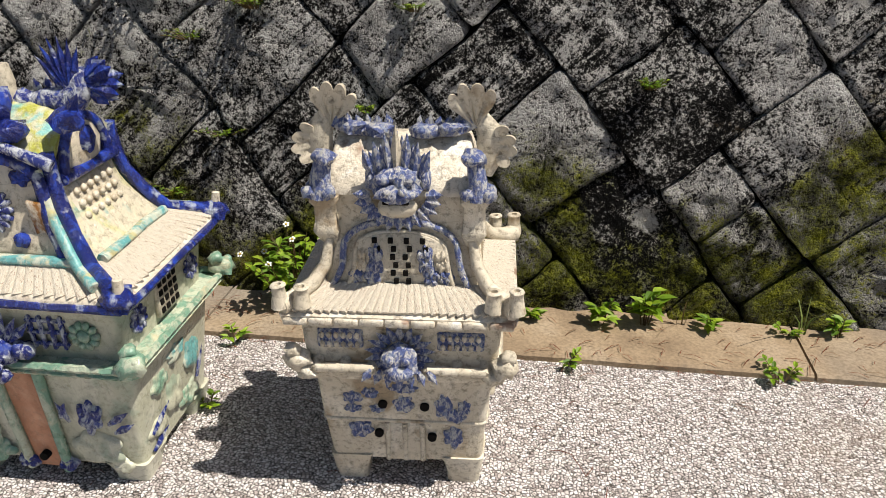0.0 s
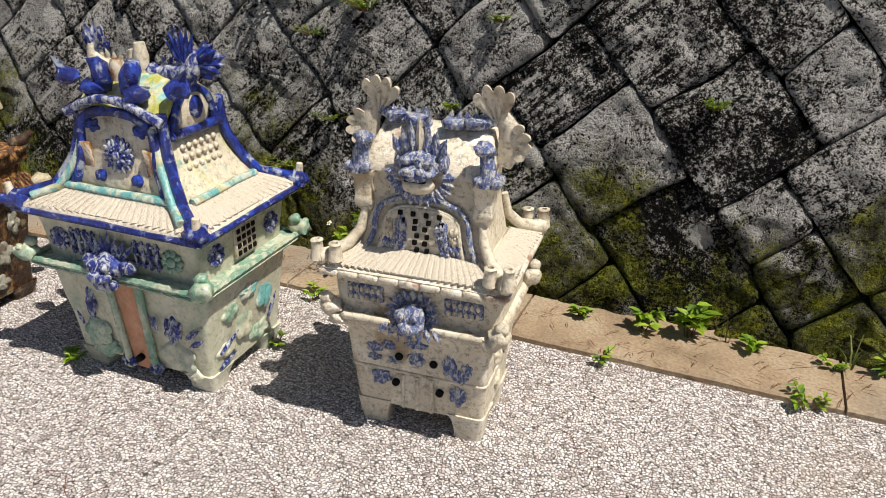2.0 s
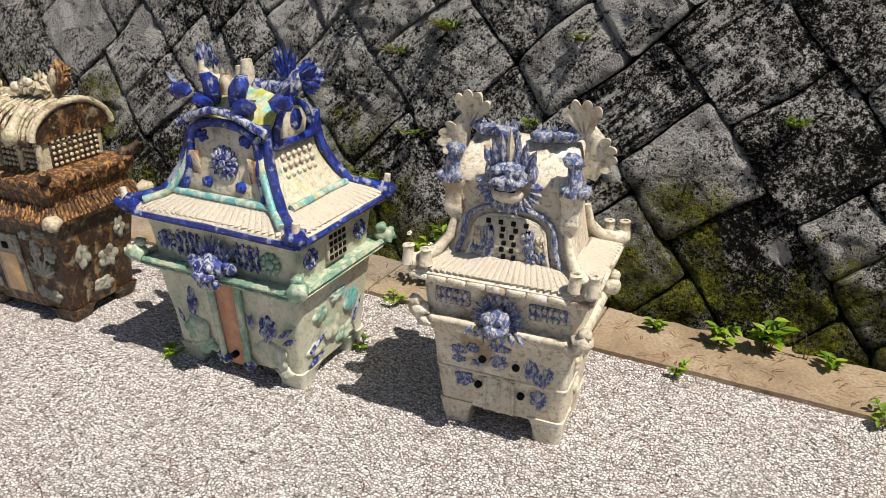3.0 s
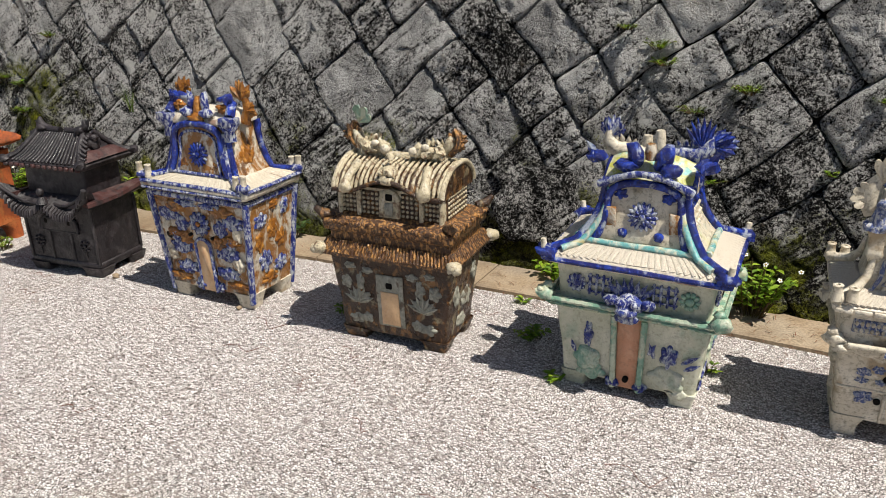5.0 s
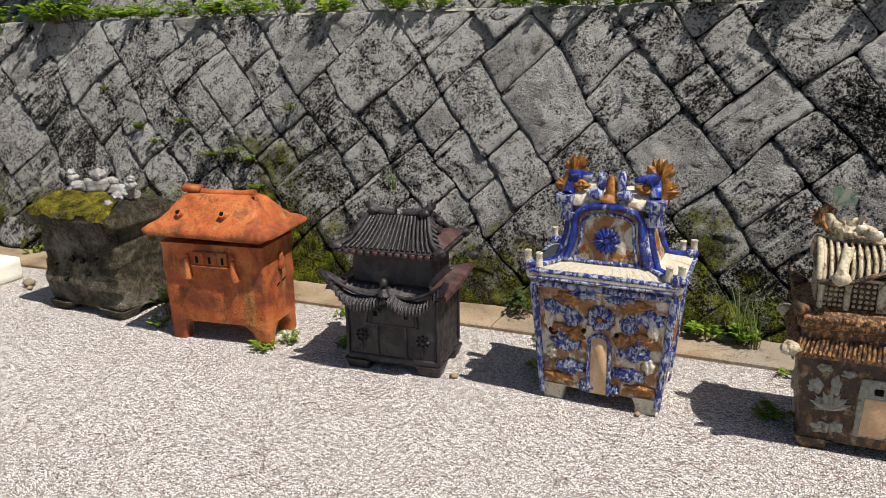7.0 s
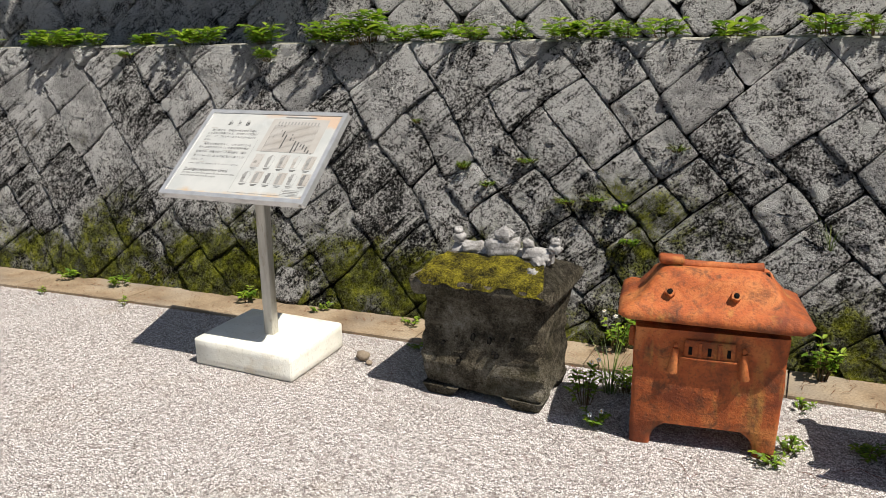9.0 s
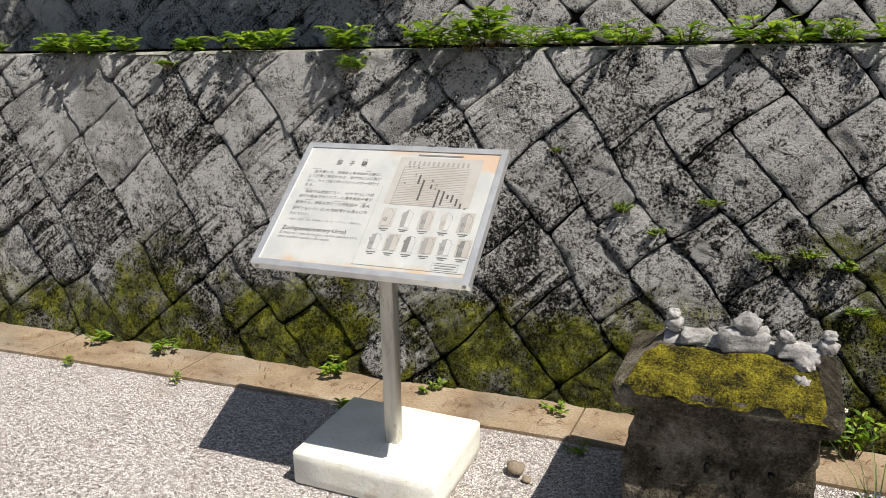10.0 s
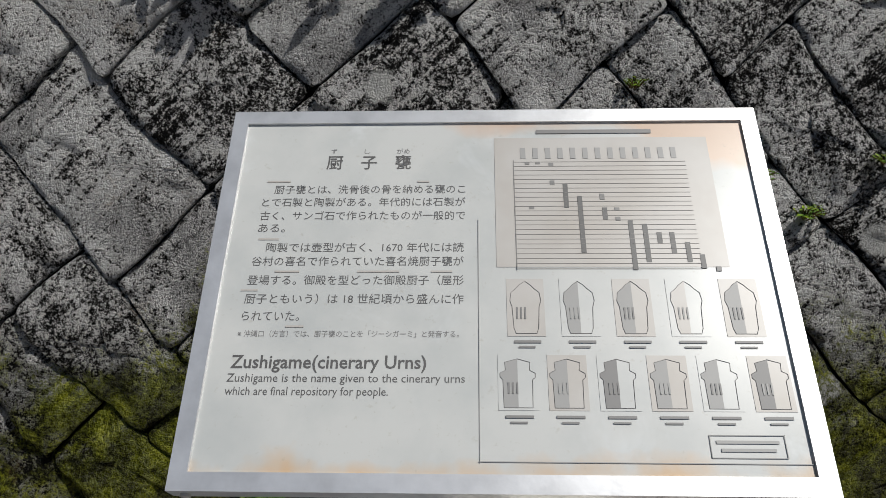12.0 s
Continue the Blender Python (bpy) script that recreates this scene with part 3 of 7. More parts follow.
# ---- the urns ----
ROW = "urns along the wall"


def feet(urn, w, d, z, mat, size=0.085, deep=0.07, flare=0.03):
    """Four bracket feet under a body with half sizes w, d at the ground."""
    for sx in (1, -1):
        for sy in (1, -1):
            bm = bmesh.new()
            rings = []
            for t in (0.0, 0.35, 0.7, 1.0):
                a = size + flare * t * t
                b = deep + flare * t * t
                k = 0.012 * t
                rings.append(rr(a / 2, b / 2, z * 1.06 * t, 0.012, 2, sx * (w + k - a / 2), sy * (d + k - b / 2)))
            loft(bm, rings)
            part("foot", rough_up(bm, 0.003, 20), mat, urn)


def ring_mould(urn, name, w, d, z0, z1, mat, out=0.012, r=0.02, label=""):
    bm = bmesh.new()
    h = z1 - z0
    loft(bm, [rr(w - out, d - out, z0, r), rr(w, d, z0 + h * 0.2, r), rr(w + out * 0.3, d + out * 0.3, z0 + h * 0.5, r), rr(w, d, z0 + h * 0.85, r), rr(w - out, d - out, z1, r)])
    return part(name, rough_up(bm, 0.003, 18), mat, urn, label)


def shell(urn, name, rings, mat, label="", amp=0.004):
    """A body lofted from (half width, half depth, height) rows with many rings, hand-made uneven."""
    bm = bmesh.new()
    rows = []
    for (w0, d0, z0), (w1, d1, z1) in zip(rings, rings[1:]):
        n = max(2, int(abs(z1 - z0) / 0.03))
        rows += [(w0 + (w1 - w0) * i / n, d0 + (d1 - d0) * i / n, z0 + (z1 - z0) * i / n) for i in range(n)]
    rows.append(rings[-1])
    loft(bm, [rr(w, d, z, 0.018, 3) for w, d, z in rows])
    return part(name, rough_up(bm, amp, 9), mat, urn, label)


def relief_patch(urn, name, c, r, mat, seed, n=5, out=(0, -1, 0), label="", thick=0.010):
    """A modelled relief: one lobed, veined cushion lying on a face."""
    rnd = random.Random(seed)
    q = Vector(out).to_track_quat('Z', 'Y')
    c, off, turn = Vector(c), rnd.uniform(0, 60), rnd.uniform(0, 6.28)
    seg, rows = 30, 6
    bm = bmesh.new()
    rings = []
    for j in range(rows + 1):
        f = 1 - j / rows * 0.94
        ring = []
        for i in range(seg):
            a = math.tau * i / seg
            lobe = abs(math.cos((a + turn) * n / 2))
            rim = 0.70 + 0.30 * lobe + 0.22 * noise.noise(Vector((math.cos(a) * 1.3, math.sin(a) * 1.3, off)))
            h = -0.006 if j == 0 else thick * (1 - f ** 3) * (0.55 + 0.5 * lobe * f) + thick * 0.55 * noise.noise(Vector((math.cos(a) * f * 3, math.sin(a) * f * 3, off + 9)))
            ring.append(c + q @ Vector((math.cos(a) * r[0] * rim * f, math.sin(a) * r[1] * rim * f, h)))
        rings.append(ring)
    loft(bm, rings)
    return part(name, bm, mat, urn, label)


def fan_tail(bm, c, side, r, n=7, spread=(10, 150), face=(0, -1, 0.1), wide=0.055, thick=0.022):
    """A fish tail: pointed lobes fanned out in the plane of the urn's front, leaning to side (+1 or -1)."""
    for k in range(n):
        a = radians(spread[0] + (spread[1] - spread[0]) * k / (n - 1))
        l = r * (0.85 + 0.3 * math.sin(math.pi * k / (n - 1)))
        tip = Vector(c) + Vector((side * math.cos(a) * l, 0.012 * math.sin(k * 2.1), math.sin(a) * l))
        blade(bm, c, tip, wide, thick, face, 0.68)
    return bm


def fan_shell(bm, c, side, r, n=5, spread=(60, 160), thick=0.011):
    """A shell-like tail: one ribbed plate fanned out in the plane of the urn's front, its outer edge scalloped."""
    c, steps, rows = Vector(c), n * 6, 6
    front, back = [], []
    for j in range(rows + 1):
        f = 0.12 + 0.88 * j / rows
        fr, bk = [], []
        for i in range(steps + 1):
            t = i / steps
            a = radians(spread[0] + (spread[1] - spread[0]) * t)
            rib = abs(math.sin(math.pi * n * t))
            l = r * f * (0.86 + 0.16 * math.sin(math.pi * t)) * (1 - 0.17 * f * f * (1 - rib ** 0.7))
            ax = Vector((side * math.cos(a) * l, -0.02 * f * f, math.sin(a) * l))
            y = thick * (0.35 + 0.65 * rib) * (1.15 - 0.5 * f)
            fr.append(bm.verts.new(c + ax + Vector((0, -y, 0))))
            bk.append(bm.verts.new(c + ax + Vector((0, y * 0.7, 0))))
        front.append(fr), back.append(bk)
    for j in range(rows):
        for i in range(steps):
            bm.faces.new((front[j][i], front[j][i + 1], front[j + 1][i + 1], front[j + 1][i]))
            bm.faces.new((back[j][i], back[j + 1][i], back[j + 1][i + 1], back[j][i + 1]))
        for i in (0, steps):
            bm.faces.new((front[j][i], front[j + 1][i], back[j + 1][i], back[j][i]))
    for j in (0, rows):
        for i in range(steps):
            bm.faces.new((front[j][i], front[j][i + 1], back[j][i + 1], back[j][i]))
    return bm


def roof_fish(urn, x, z, side, mat, tail_mat, size=1.0, spiky=True, y=0.0, n=8, spread=(20, 175), lean=0.05):
    """A ridge fish: head towards the middle, body arched up and out to a fanned tail."""
    holder = bmesh.new()
    s = size
    tube(holder, [(x - side * 0.10 * s, y, z + 0.012 * s), (x - side * 0.05 * s, y, z + 0.02 * s), (x, y, z + 0.02 * s), (x + side * 0.03 * s, y, z + 0.05 * s), (x + side * 0.03 * s, y, z + 0.09 * s)],
         [0.018 * s, 0.03 * s, 0.032 * s, 0.026 * s, 0.014 * s], 10)
    blob(holder, (x - side * 0.10 * s, y - 0.006, z + 0.018 * s), (0.03 * s, 0.028 * s, 0.024 * s), 2, 0.5, None, x * 9)
    for k in range(5):
        a = k / 4
        blade(holder, (x - side * (0.07 - 0.09 * a) * s, y, z + (0.035 + 0.02 * a) * s), (x - side * (0.075 - 0.115 * a) * s, y, z + (0.068 + 0.022 * a) * s), 0.022 * s, 0.012 * s, (0, -1, 0))
    body = part("fish_body", rough_up(holder, 0.003, 40), mat, urn)
    bm = bmesh.new()
    fan_tail(bm, (x + side * 0.03 * s, y, z + 0.06 * s), side, 0.082 * s, n, spread, (0, -1, 0.1), 0.05 * s if not spiky else 0.036 * s, 0.024 * s)
    rough_up(bm, 0.003, 40)
    islands("tail_fin", bm, tail_mat, body)
    return body


def finial_pair(urn, x, y, z, mat, sx, h=0.045, r=0.014, blue=None):
    """Two stub cylinders and a curled corner at an eave's end."""
    for k, (ox, oy, hh) in enumerate(((0, 0, h), (-sx * 0.045, 0.006, h * 0.8))):
        bm = bmesh.new()
        loft(bm, [[(x + ox + math.cos(a) * q, y + oy + math.sin(a) * q, z + zz) for a in [math.tau * i / 10 for i in range(10)]]
                  for q, zz in ((r * 1.3, -0.02), (r, hh * 0.3), (r * 0.92, hh * 0.8), (r * 1.12, hh * 0.9), (r * 1.0, hh), (r * 0.5, hh), (r * 0.45, hh * 0.7))])
        part("finial", rough_up(bm, 0.002, 30), mat, urn)


def tile_rows(urn, me, we, de, ze, wn, dn, zn, count_front, count_side, lift=0.004):
    """Ribs on the four slopes of a roof skirt between eave and neck; each a piece of its own."""
    for axis, cnt in ((0, count_front), (1, count_side)):
        for s in ((-1, 1) if axis else (-1,)):
            for i in range(cnt):
                f = (i + 0.5) / cnt * 2 - 1
                if axis == 0:
                    a, b = Vector((f * we * 0.95, s * de, ze)), Vector((f * wn * 0.98, s * dn, zn))
                else:
                    a, b = Vector((s * we, f * de * 0.95, ze)), Vector((s * wn, f * dn * 0.98, zn))
                run = b - a
                side = Vector((0, 0, 1)).cross(run).normalized()
                up = run.normalized().cross(side)
                m = Matrix((run.normalized(), side, up)).transposed().to_4x4()
                m.translation = (a + b) / 2 + up * lift
                wide = (we if axis == 0 else de) * 2 / cnt
                piece("roof_tile", me, m @ Matrix.Diagonal((run.length, wide * 0.93, 1, 1)), urn)


def unit_tile(name, mat, h=0.0035):
    bm = bmesh.new()
    n = 5
    rings = []
    for x in (-0.5, -0.1, 0.3, 0.5):
        rings.append([(x, -0.5, -h)] + [(x + 0.01 * math.sin(k * 7 + x * 9), -0.5 + k / n, h * (0.1 + 0.9 * min(1.0, 2.2 * math.sin(math.pi * k / n)))) for k in range(n + 1)] + [(x, 0.5, -h)])
    loft(bm, rings)
    return shared(name, bm, mat)


ME_TILE = unit_tile("roof_tile", M_TILE)
ME_TILE_WHITE = unit_tile("white_roof_tile", M_CREAM, 0.003)


def block_profile(wb, wt, zb, zt, n=7, power=2.4):
    return [(wt + (wb - wt) * (1 - i / n) ** power, zb + (zt - zb) * i / n) for i in range(n + 1)]


def flared_block(urn, wb, db, wt, dt, zb, zt, mat, label=""):
    bm = bmesh.new()
    pw, pd = block_profile(wb, wt, zb, zt, 10), block_profile(db, dt, zb, zt, 10)
    loft(bm, [rr(w, d, z, 0.012, 2) for (w, z), (d, _) in zip(pw, pd)])
    return part("gable_block", rough_up(bm, 0.004, 12), mat, urn, label)


def corner_ridges(urn, we, de, ze, wb, db, wt, dt, zb, zt, r, mat, inner=None):
    """Thick curved ribs from the eave's corners up the corners of the block."""
    pw, pd = block_profile(wb, wt, zb, zt, 8), block_profile(db, dt, zb, zt, 8)
    for sx in (1, -1):
        for sy in (-1, 1):
            pts = [(sx * (we - 0.008), sy * (de - 0.008), ze + 0.022), (sx * (we * 0.6 + wb * 0.4), sy * (de * 0.6 + db * 0.4), ze + 0.014 + (zb - ze) * 0.4)]
            pts += [(sx * (w + 0.004), sy * (d + 0.004), z + 0.004) for (w, z), (d, _) in zip(pw, pd)]
            bm = bmesh.new()
            tube(bm, pts, [r * 1.25] + [r] * (len(pts) - 1), 8)
            ridge = part("corner_ridge", rough_up(bm, 0.003, 30), mat, urn)
            if inner:
                bm = bmesh.new()
                tube(bm, [Vector(q) + Vector((-sx * r * 1.25, sy * r * 0.8, -0.002)) for q in pts[1:-1]], r * 0.8, 6)
                part("ridge_border", rough_up(bm, 0.002, 30), inner, ridge)


def arch_line(w, z0, zs, zt, n=22):
    """Front line of the gable: up from the foot, in to a shoulder, and over in an arch."""
    pts = []
    for i in range(n + 1):
        t = i / n * 2 - 1
        a = abs(t)
        if a > 0.55:
            k = (a - 0.55) / 0.45
            x, z = w * (0.80 + 0.2 * k * k), zs + (z0 - zs) * k
        else:
            k = a / 0.55
            x, z = w * 0.80 * math.sin(k * math.pi / 2) ** 0.9, zs + (zt - zs) * math.cos(k * math.pi / 2) ** 0.8
        pts.append((math.copysign(x, t), z))
    return pts




def urn_white():
    """Cream urn with blue wash, dragon mask and shell fins."""
    urn = thing("urn", pose(0.030, -0.350, 0, 0, 0, 4.4), "cream-glazed ceramic house urn with washed-blue dragon mask", "urn", ROW)
    w, d = 0.170, 0.120
    feet(urn, w, d, 0.075, M_CREAM, 0.075, 0.07)
    shell(urn, "body", [(w + 0.006, d + 0.006, 0.07), (w + 0.014, d + 0.02, 0.185), (w + 0.016, d + 0.022, 0.19), (w + 0.026, d + 0.034, 0.315)], M_CREAM)
    ring_mould(urn, "belt", 0.188, 0.143, 0.185, 0.197, M_CREAM, 0.004)
    ring_mould(urn, "shelf", 0.214, 0.170, 0.312, 0.362, M_CREAM, 0.02)
    shell(urn, "band", [(0.205, 0.160, 0.358), (0.212, 0.166, 0.45), (0.215, 0.168, 0.475)], M_CREAM)
    # shelf rim of stub tiles and corner knobs
    for i in range(7):
        x = -0.18 + 0.06 * i
        if abs(x) > 0.04:
            bm = bmesh.new()
            tube(bm, [(x, -0.190, 0.356), (x, -0.150, 0.368)], 0.0125, 8)
            part("rim_tile", bm, M_CREAM, urn)
    for x in (-0.150, 0.150, -0.09, 0.09):
        bm = bmesh.new()
        tube(bm, [(x - 0.032, -0.186, 0.362), (x + 0.032, -0.186, 0.362)], 0.011, 7)
        part("rim_roll", rough_up(bm, 0.002, 30), M_CREAM, urn)
    for sx in (1, -1):
        for sy in (-1, 1):
            bm = bmesh.new()
            blob(bm, (sx * 0.222, sy * 0.178, 0.372), (0.030, 0.026, 0.026), 2, 0.7, None, sx + sy)
            blob(bm, (sx * 0.228, sy * 0.184, 0.402), (0.018, 0.016, 0.016), 2, 0.5, None, sx * 3)
            blob(bm, (sx * 0.200, sy * 0.176, 0.345), (0.026, 0.022, 0.02), 2, 0.6, None, sx * 5)
            part("corner_knob", bm, M_CREAM, urn)
    for sx in (1, -1):
        bm = bmesh.new()
        slab(bm, (sx * 0.128, -0.165, 0.425), (0.098, 0.014, 0.046), None, 0.004)
        panel = part("band_panel", rough_up(bm, 0.002, 30), M_BLUEA, urn)
        for i in range(6):
            for j in range(2):
                bm = bmesh.new()
                blob(bm, (sx * 0.128 + (i - 2.5) * 0.015, -0.174, 0.413 + j * 0.022), (0.006, 0.005, 0.009), 1)
                part("bead", bm, M_CREAM, panel)
    # dragon face on the band
    bm = bmesh.new()
    blob(bm, (0, -0.186, 0.392), (0.040, 0.030, 0.036), 2, 0.7, None, 3)
    blob(bm, (0, -0.212, 0.372), (0.030, 0.022, 0.016), 2, 0.4, None, 8)
    blob(bm, (-0.017, -0.212, 0.402), 0.010, 2), blob(bm, (0.017, -0.212, 0.402), 0.010, 2)
    head = part("dragon_head", bm, M_BLUEA, urn, "small blue dragon head")
    bm = bmesh.new()
    for k in range(15):
        a = radians(-50 + 280 * k / 14)
        blade(bm, (0.034 * math.cos(a), -0.172, 0.392 + 0.034 * math.sin(a)), (0.078 * math.cos(a), -0.178, 0.392 + 0.074 * math.sin(a)), 0.020, 0.014, (0, -1, 0))
    for k in range(7):
        x = (k - 3) * 0.02
        blade(bm, (x, -0.196, 0.366), (x * 1.35, -0.204, 0.318 + abs(x) * 0.35), 0.020, 0.012, (0, -1, 0))
    islands("mane_lock", bm, M_BLUEA, head)
    # door, pillars and holes of the lower body
    bm = bmesh.new()
    prism(bm, [(-0.036, 0.078), (0.036, 0.078), (0.036, 0.190), (-0.036, 0.190)], -0.142, -0.12, 0.004)
    part("door", rough_up(bm, 0.002, 30), M_CREAM, urn)
    for x in (-0.040, 0.0, 0.040):
        bm = bmesh.new()
        tube(bm, [(x, -0.137, 0.078), (x, -0.142, 0.185)], 0.0065, 6)
        part("door_post", bm, M_CREAM, urn)
    # solid near-black discs, the vents' inner shade given by colour
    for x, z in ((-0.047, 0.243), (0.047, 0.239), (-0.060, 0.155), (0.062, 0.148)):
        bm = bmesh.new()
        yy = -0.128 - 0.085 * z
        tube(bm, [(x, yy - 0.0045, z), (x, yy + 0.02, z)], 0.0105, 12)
        part("vent_hole", bm, M_HOLE_SHADE, urn, smooth=30)
    for i, (x, z, a, b) in enumerate(((-0.10, 0.165, 0.024, 0.022), (0.11, 0.150, 0.020, 0.026), (0.0, 0.245, 0.022, 0.022), (0.090, 0.245, 0.018, 0.03), (0.115, 0.215, 0.022, 0.016),
                                      (-0.075, 0.275, 0.018, 0.014), (-0.060, 0.228, 0.016, 0.010), (-0.115, 0.228, 0.018, 0.010), (0.0, 0.290, 0.03, 0.012), (-0.115, 0.260, 0.02, 0.016), (0.135, 0.24, 0.014, 0.02))):
        yy = -0.127 - 0.085 * z
        relief_patch(urn, "flower_relief", (x, yy - 0.001, z), (a * 1.3, b * 1.3), M_BLUEA, 40 + i, 6, (0, -1, 0.1), thick=0.006)
    for s, base in ((1, 300), (-1, 320)):
        for i, (y, z) in enumerate(((-0.06, 0.25), (0.05, 0.22), (0.0, 0.13))):
            relief_patch(urn, "flower_relief", (s * (0.172 + 0.1 * z), y, z), (0.03, 0.03), M_CREAM, base + i, 4, (s, 0, 0.1), thick=0.008)
    # roof skirt
    bm = bmesh.new()
    loft(bm, [rr(0.222, 0.176, 0.470, 0.012), rr(0.243, 0.196, 0.478, 0.012), rr(0.246, 0.199, 0.494, 0.012), rr(0.235, 0.188, 0.501, 0.012), rr(0.165, 0.120, 0.530, 0.012)])
    part("roof_skirt", rough_up(bm, 0.003, 15), M_TILE, urn)
    for i in range(9):
        bm = bmesh.new()
        slab(bm, (-0.212 + 0.053 * i, -0.199, 0.483), (0.050, 0.012, 0.017), None, 0.003)
        part("eave_block", rough_up(bm, 0.003, 40, i), M_TILE, urn)
    tile_rows(urn, ME_TILE, 0.236, 0.192, 0.500, 0.165, 0.118, 0.528, 26, 18)
    for sx in (1, -1):
        for sy in (-1, 1):
            bm = bmesh.new()
            tube(bm, [(sx * 0.148, sy * 0.108, 0.63), (sx * 0.158, sy * 0.116, 0.575), (sx * 0.182, sy * 0.138, 0.540), (sx * 0.220, sy * 0.172, 0.520), (sx * 0.240, sy * 0.192, 0.518)],
                 [0.009, 0.013, 0.016, 0.020, 0.024], 8)
            part("corner_ridge", rough_up(bm, 0.003, 25), M_CREAM, urn)
            finial_pair(urn, sx * 0.240, sy * 0.196, 0.534, M_CREAM, sx, 0.032, 0.015)
    # gable block with the arched lattice front
    flared_block(urn, 0.165, 0.118, 0.142, 0.100, 0.515, 0.735, M_CREAM)
    line = arch_line(0.150, 0.520, 0.600, 0.672)
    bm = bmesh.new()
    tube(bm, [(x, -0.122 + 0.12 * max(0, z - 0.55), z) for x, z in line], 0.0075, 8)
    part("arch_frame", rough_up(bm, 0.002, 30), M_BLUEA, urn, "blue-washed arch moulding")
    line2 = arch_line(0.118, 0.515, 0.600, 0.648)
    bm = bmesh.new()
    tube(bm, [(x, -0.120 + 0.12 * max(0, z - 0.55), z) for x, z in line2], 0.006, 8)
    part("arch_frame", rough_up(bm, 0.002, 30), M_CREAM, urn)
    bm = bmesh.new()
    prism(bm, line2[1:-1], -0.117, -0.100, 0.003)
    part("arch_panel", rough_up(bm, 0.002, 30), M_CREAM, urn)
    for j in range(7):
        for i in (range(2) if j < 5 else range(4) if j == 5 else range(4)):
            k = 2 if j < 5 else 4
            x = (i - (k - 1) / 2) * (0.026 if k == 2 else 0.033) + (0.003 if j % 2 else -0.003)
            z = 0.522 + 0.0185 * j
            # lattice opening as a near-black block, its shade in the colour
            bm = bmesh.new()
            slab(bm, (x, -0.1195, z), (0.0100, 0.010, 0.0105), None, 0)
            part("lattice_hole", bm, M_HOLE_SHADE, urn, smooth=0)
    for sx in (1, -1):
        relief_patch(urn, "guardian_relief", (sx * 0.052, -0.119, 0.588), (0.020, 0.045), M_BLUEA, 60 + sx, 6, thick=0.012)
        relief_patch(urn, "guardian_relief", (sx * 0.062, -0.119, 0.550), (0.022, 0.03), M_BLUEA, 66 + sx, 5, thick=0.010)
        relief_patch(urn, "scroll_relief", (sx * 0.095, -0.119, 0.548), (0.018, 0.022), M_BLUEA, 70 + sx, 5, thick=0.008)
        relief_patch(urn, "scroll_relief", (sx * 0.084, -0.118, 0.585), (0.016, 0.03), M_CREAM, 74 + sx, 5, thick=0.008)
        # columns and their small guardian beasts
        bm = bmesh.new()
        loft(bm, [rr(0.015, 0.015, 0.615, 0.006, 2, sx * 0.146, -0.090), rr(0.026, 0.025, 0.648, 0.006, 2, sx * 0.150, -0.098), rr(0.022, 0.022, 0.656, 0.006, 2, sx * 0.150, -0.098), rr(0.022, 0.022, 0.706, 0.006, 2, sx * 0.152, -0.098), rr(0.029, 0.028, 0.716, 0.006, 2, sx * 0.152, -0.098), rr(0.029, 0.028, 0.725, 0.006, 2, sx * 0.152, -0.098)])
        part("column", rough_up(bm, 0.003, 25), M_CREAM, urn)
        bm = bmesh.new()
        tube(bm, [(sx * 0.160, -0.108, 0.722), (sx * 0.158, -0.106, 0.76), (sx * 0.150, -0.104, 0.80)], [0.026, 0.020, 0.016], 8)
        blob(bm, (sx * 0.148, -0.112, 0.808), (0.026, 0.024, 0.019), 2, 0.6, None, sx * 4)
        for k in range(4):
            blob(bm, (sx * 0.160 + (k % 2 - 0.5) * 0.04, -0.118 + (k // 2) * 0.03, 0.735), (0.016, 0.014, 0.014), 2, 0.5, None, k)
        beast = part("guardian_beast", rough_up(bm, 0.004, 30), M_BLUEA, urn)
    # sloping roof front and ridge
    bm = bmesh.new()
    loft(bm, [rr(0.150, 0.108, 0.725, 0.012), rr(0.152, 0.105, 0.742, 0.012), rr(0.146, 0.070, 0.785, 0.012, 3, 0, 0.012), rr(0.140, 0.035, 0.815, 0.012, 3, 0, 0.02), rr(0.136, 0.020, 0.822, 0.01, 3, 0, 0.02)])
    part("ridge_roof", rough_up(bm, 0.005, 18), M_TILE, urn)
    for sx in (1, -1):
        bm = bmesh.new()
        tube(bm, [(sx * 0.02, 0.0, 0.815), (sx * 0.06, -0.004, 0.832), (sx * 0.11, -0.005, 0.835), (sx * 0.145, 0.0, 0.850)], [0.012, 0.016, 0.016, 0.014], 8)
        blob(bm, (sx * 0.045, -0.02, 0.836), (0.032, 0.020, 0.016), 2, 0.7, None, 2)
        blob(bm, (sx * 0.10, -0.016, 0.838), (0.030, 0.020, 0.014), 2, 0.8, None, 5)
        for k in range(6):
            blade(bm, (sx * (0.03 + 0.02 * k), 0, 0.838), (sx * (0.035 + 0.021 * k), 0.004, 0.864), 0.016, 0.010, (0, -1, 0))
        fish = part("fish_body", rough_up(bm, 0.006, 45), M_BLUEA, urn)
        bm = bmesh.new()
        tube(bm, [(sx * 0.165, 0.0, 0.740), (sx * 0.182, 0.0, 0.785), (sx * 0.178, 0.0, 0.83), (sx * 0.155, 0.0, 0.865)], [0.022, 0.030, 0.028, 0.018], 8, 0.5)
        fan_shell(bm, (sx * 0.150, 0.0, 0.836), sx, 0.098, 4, (58, 138))
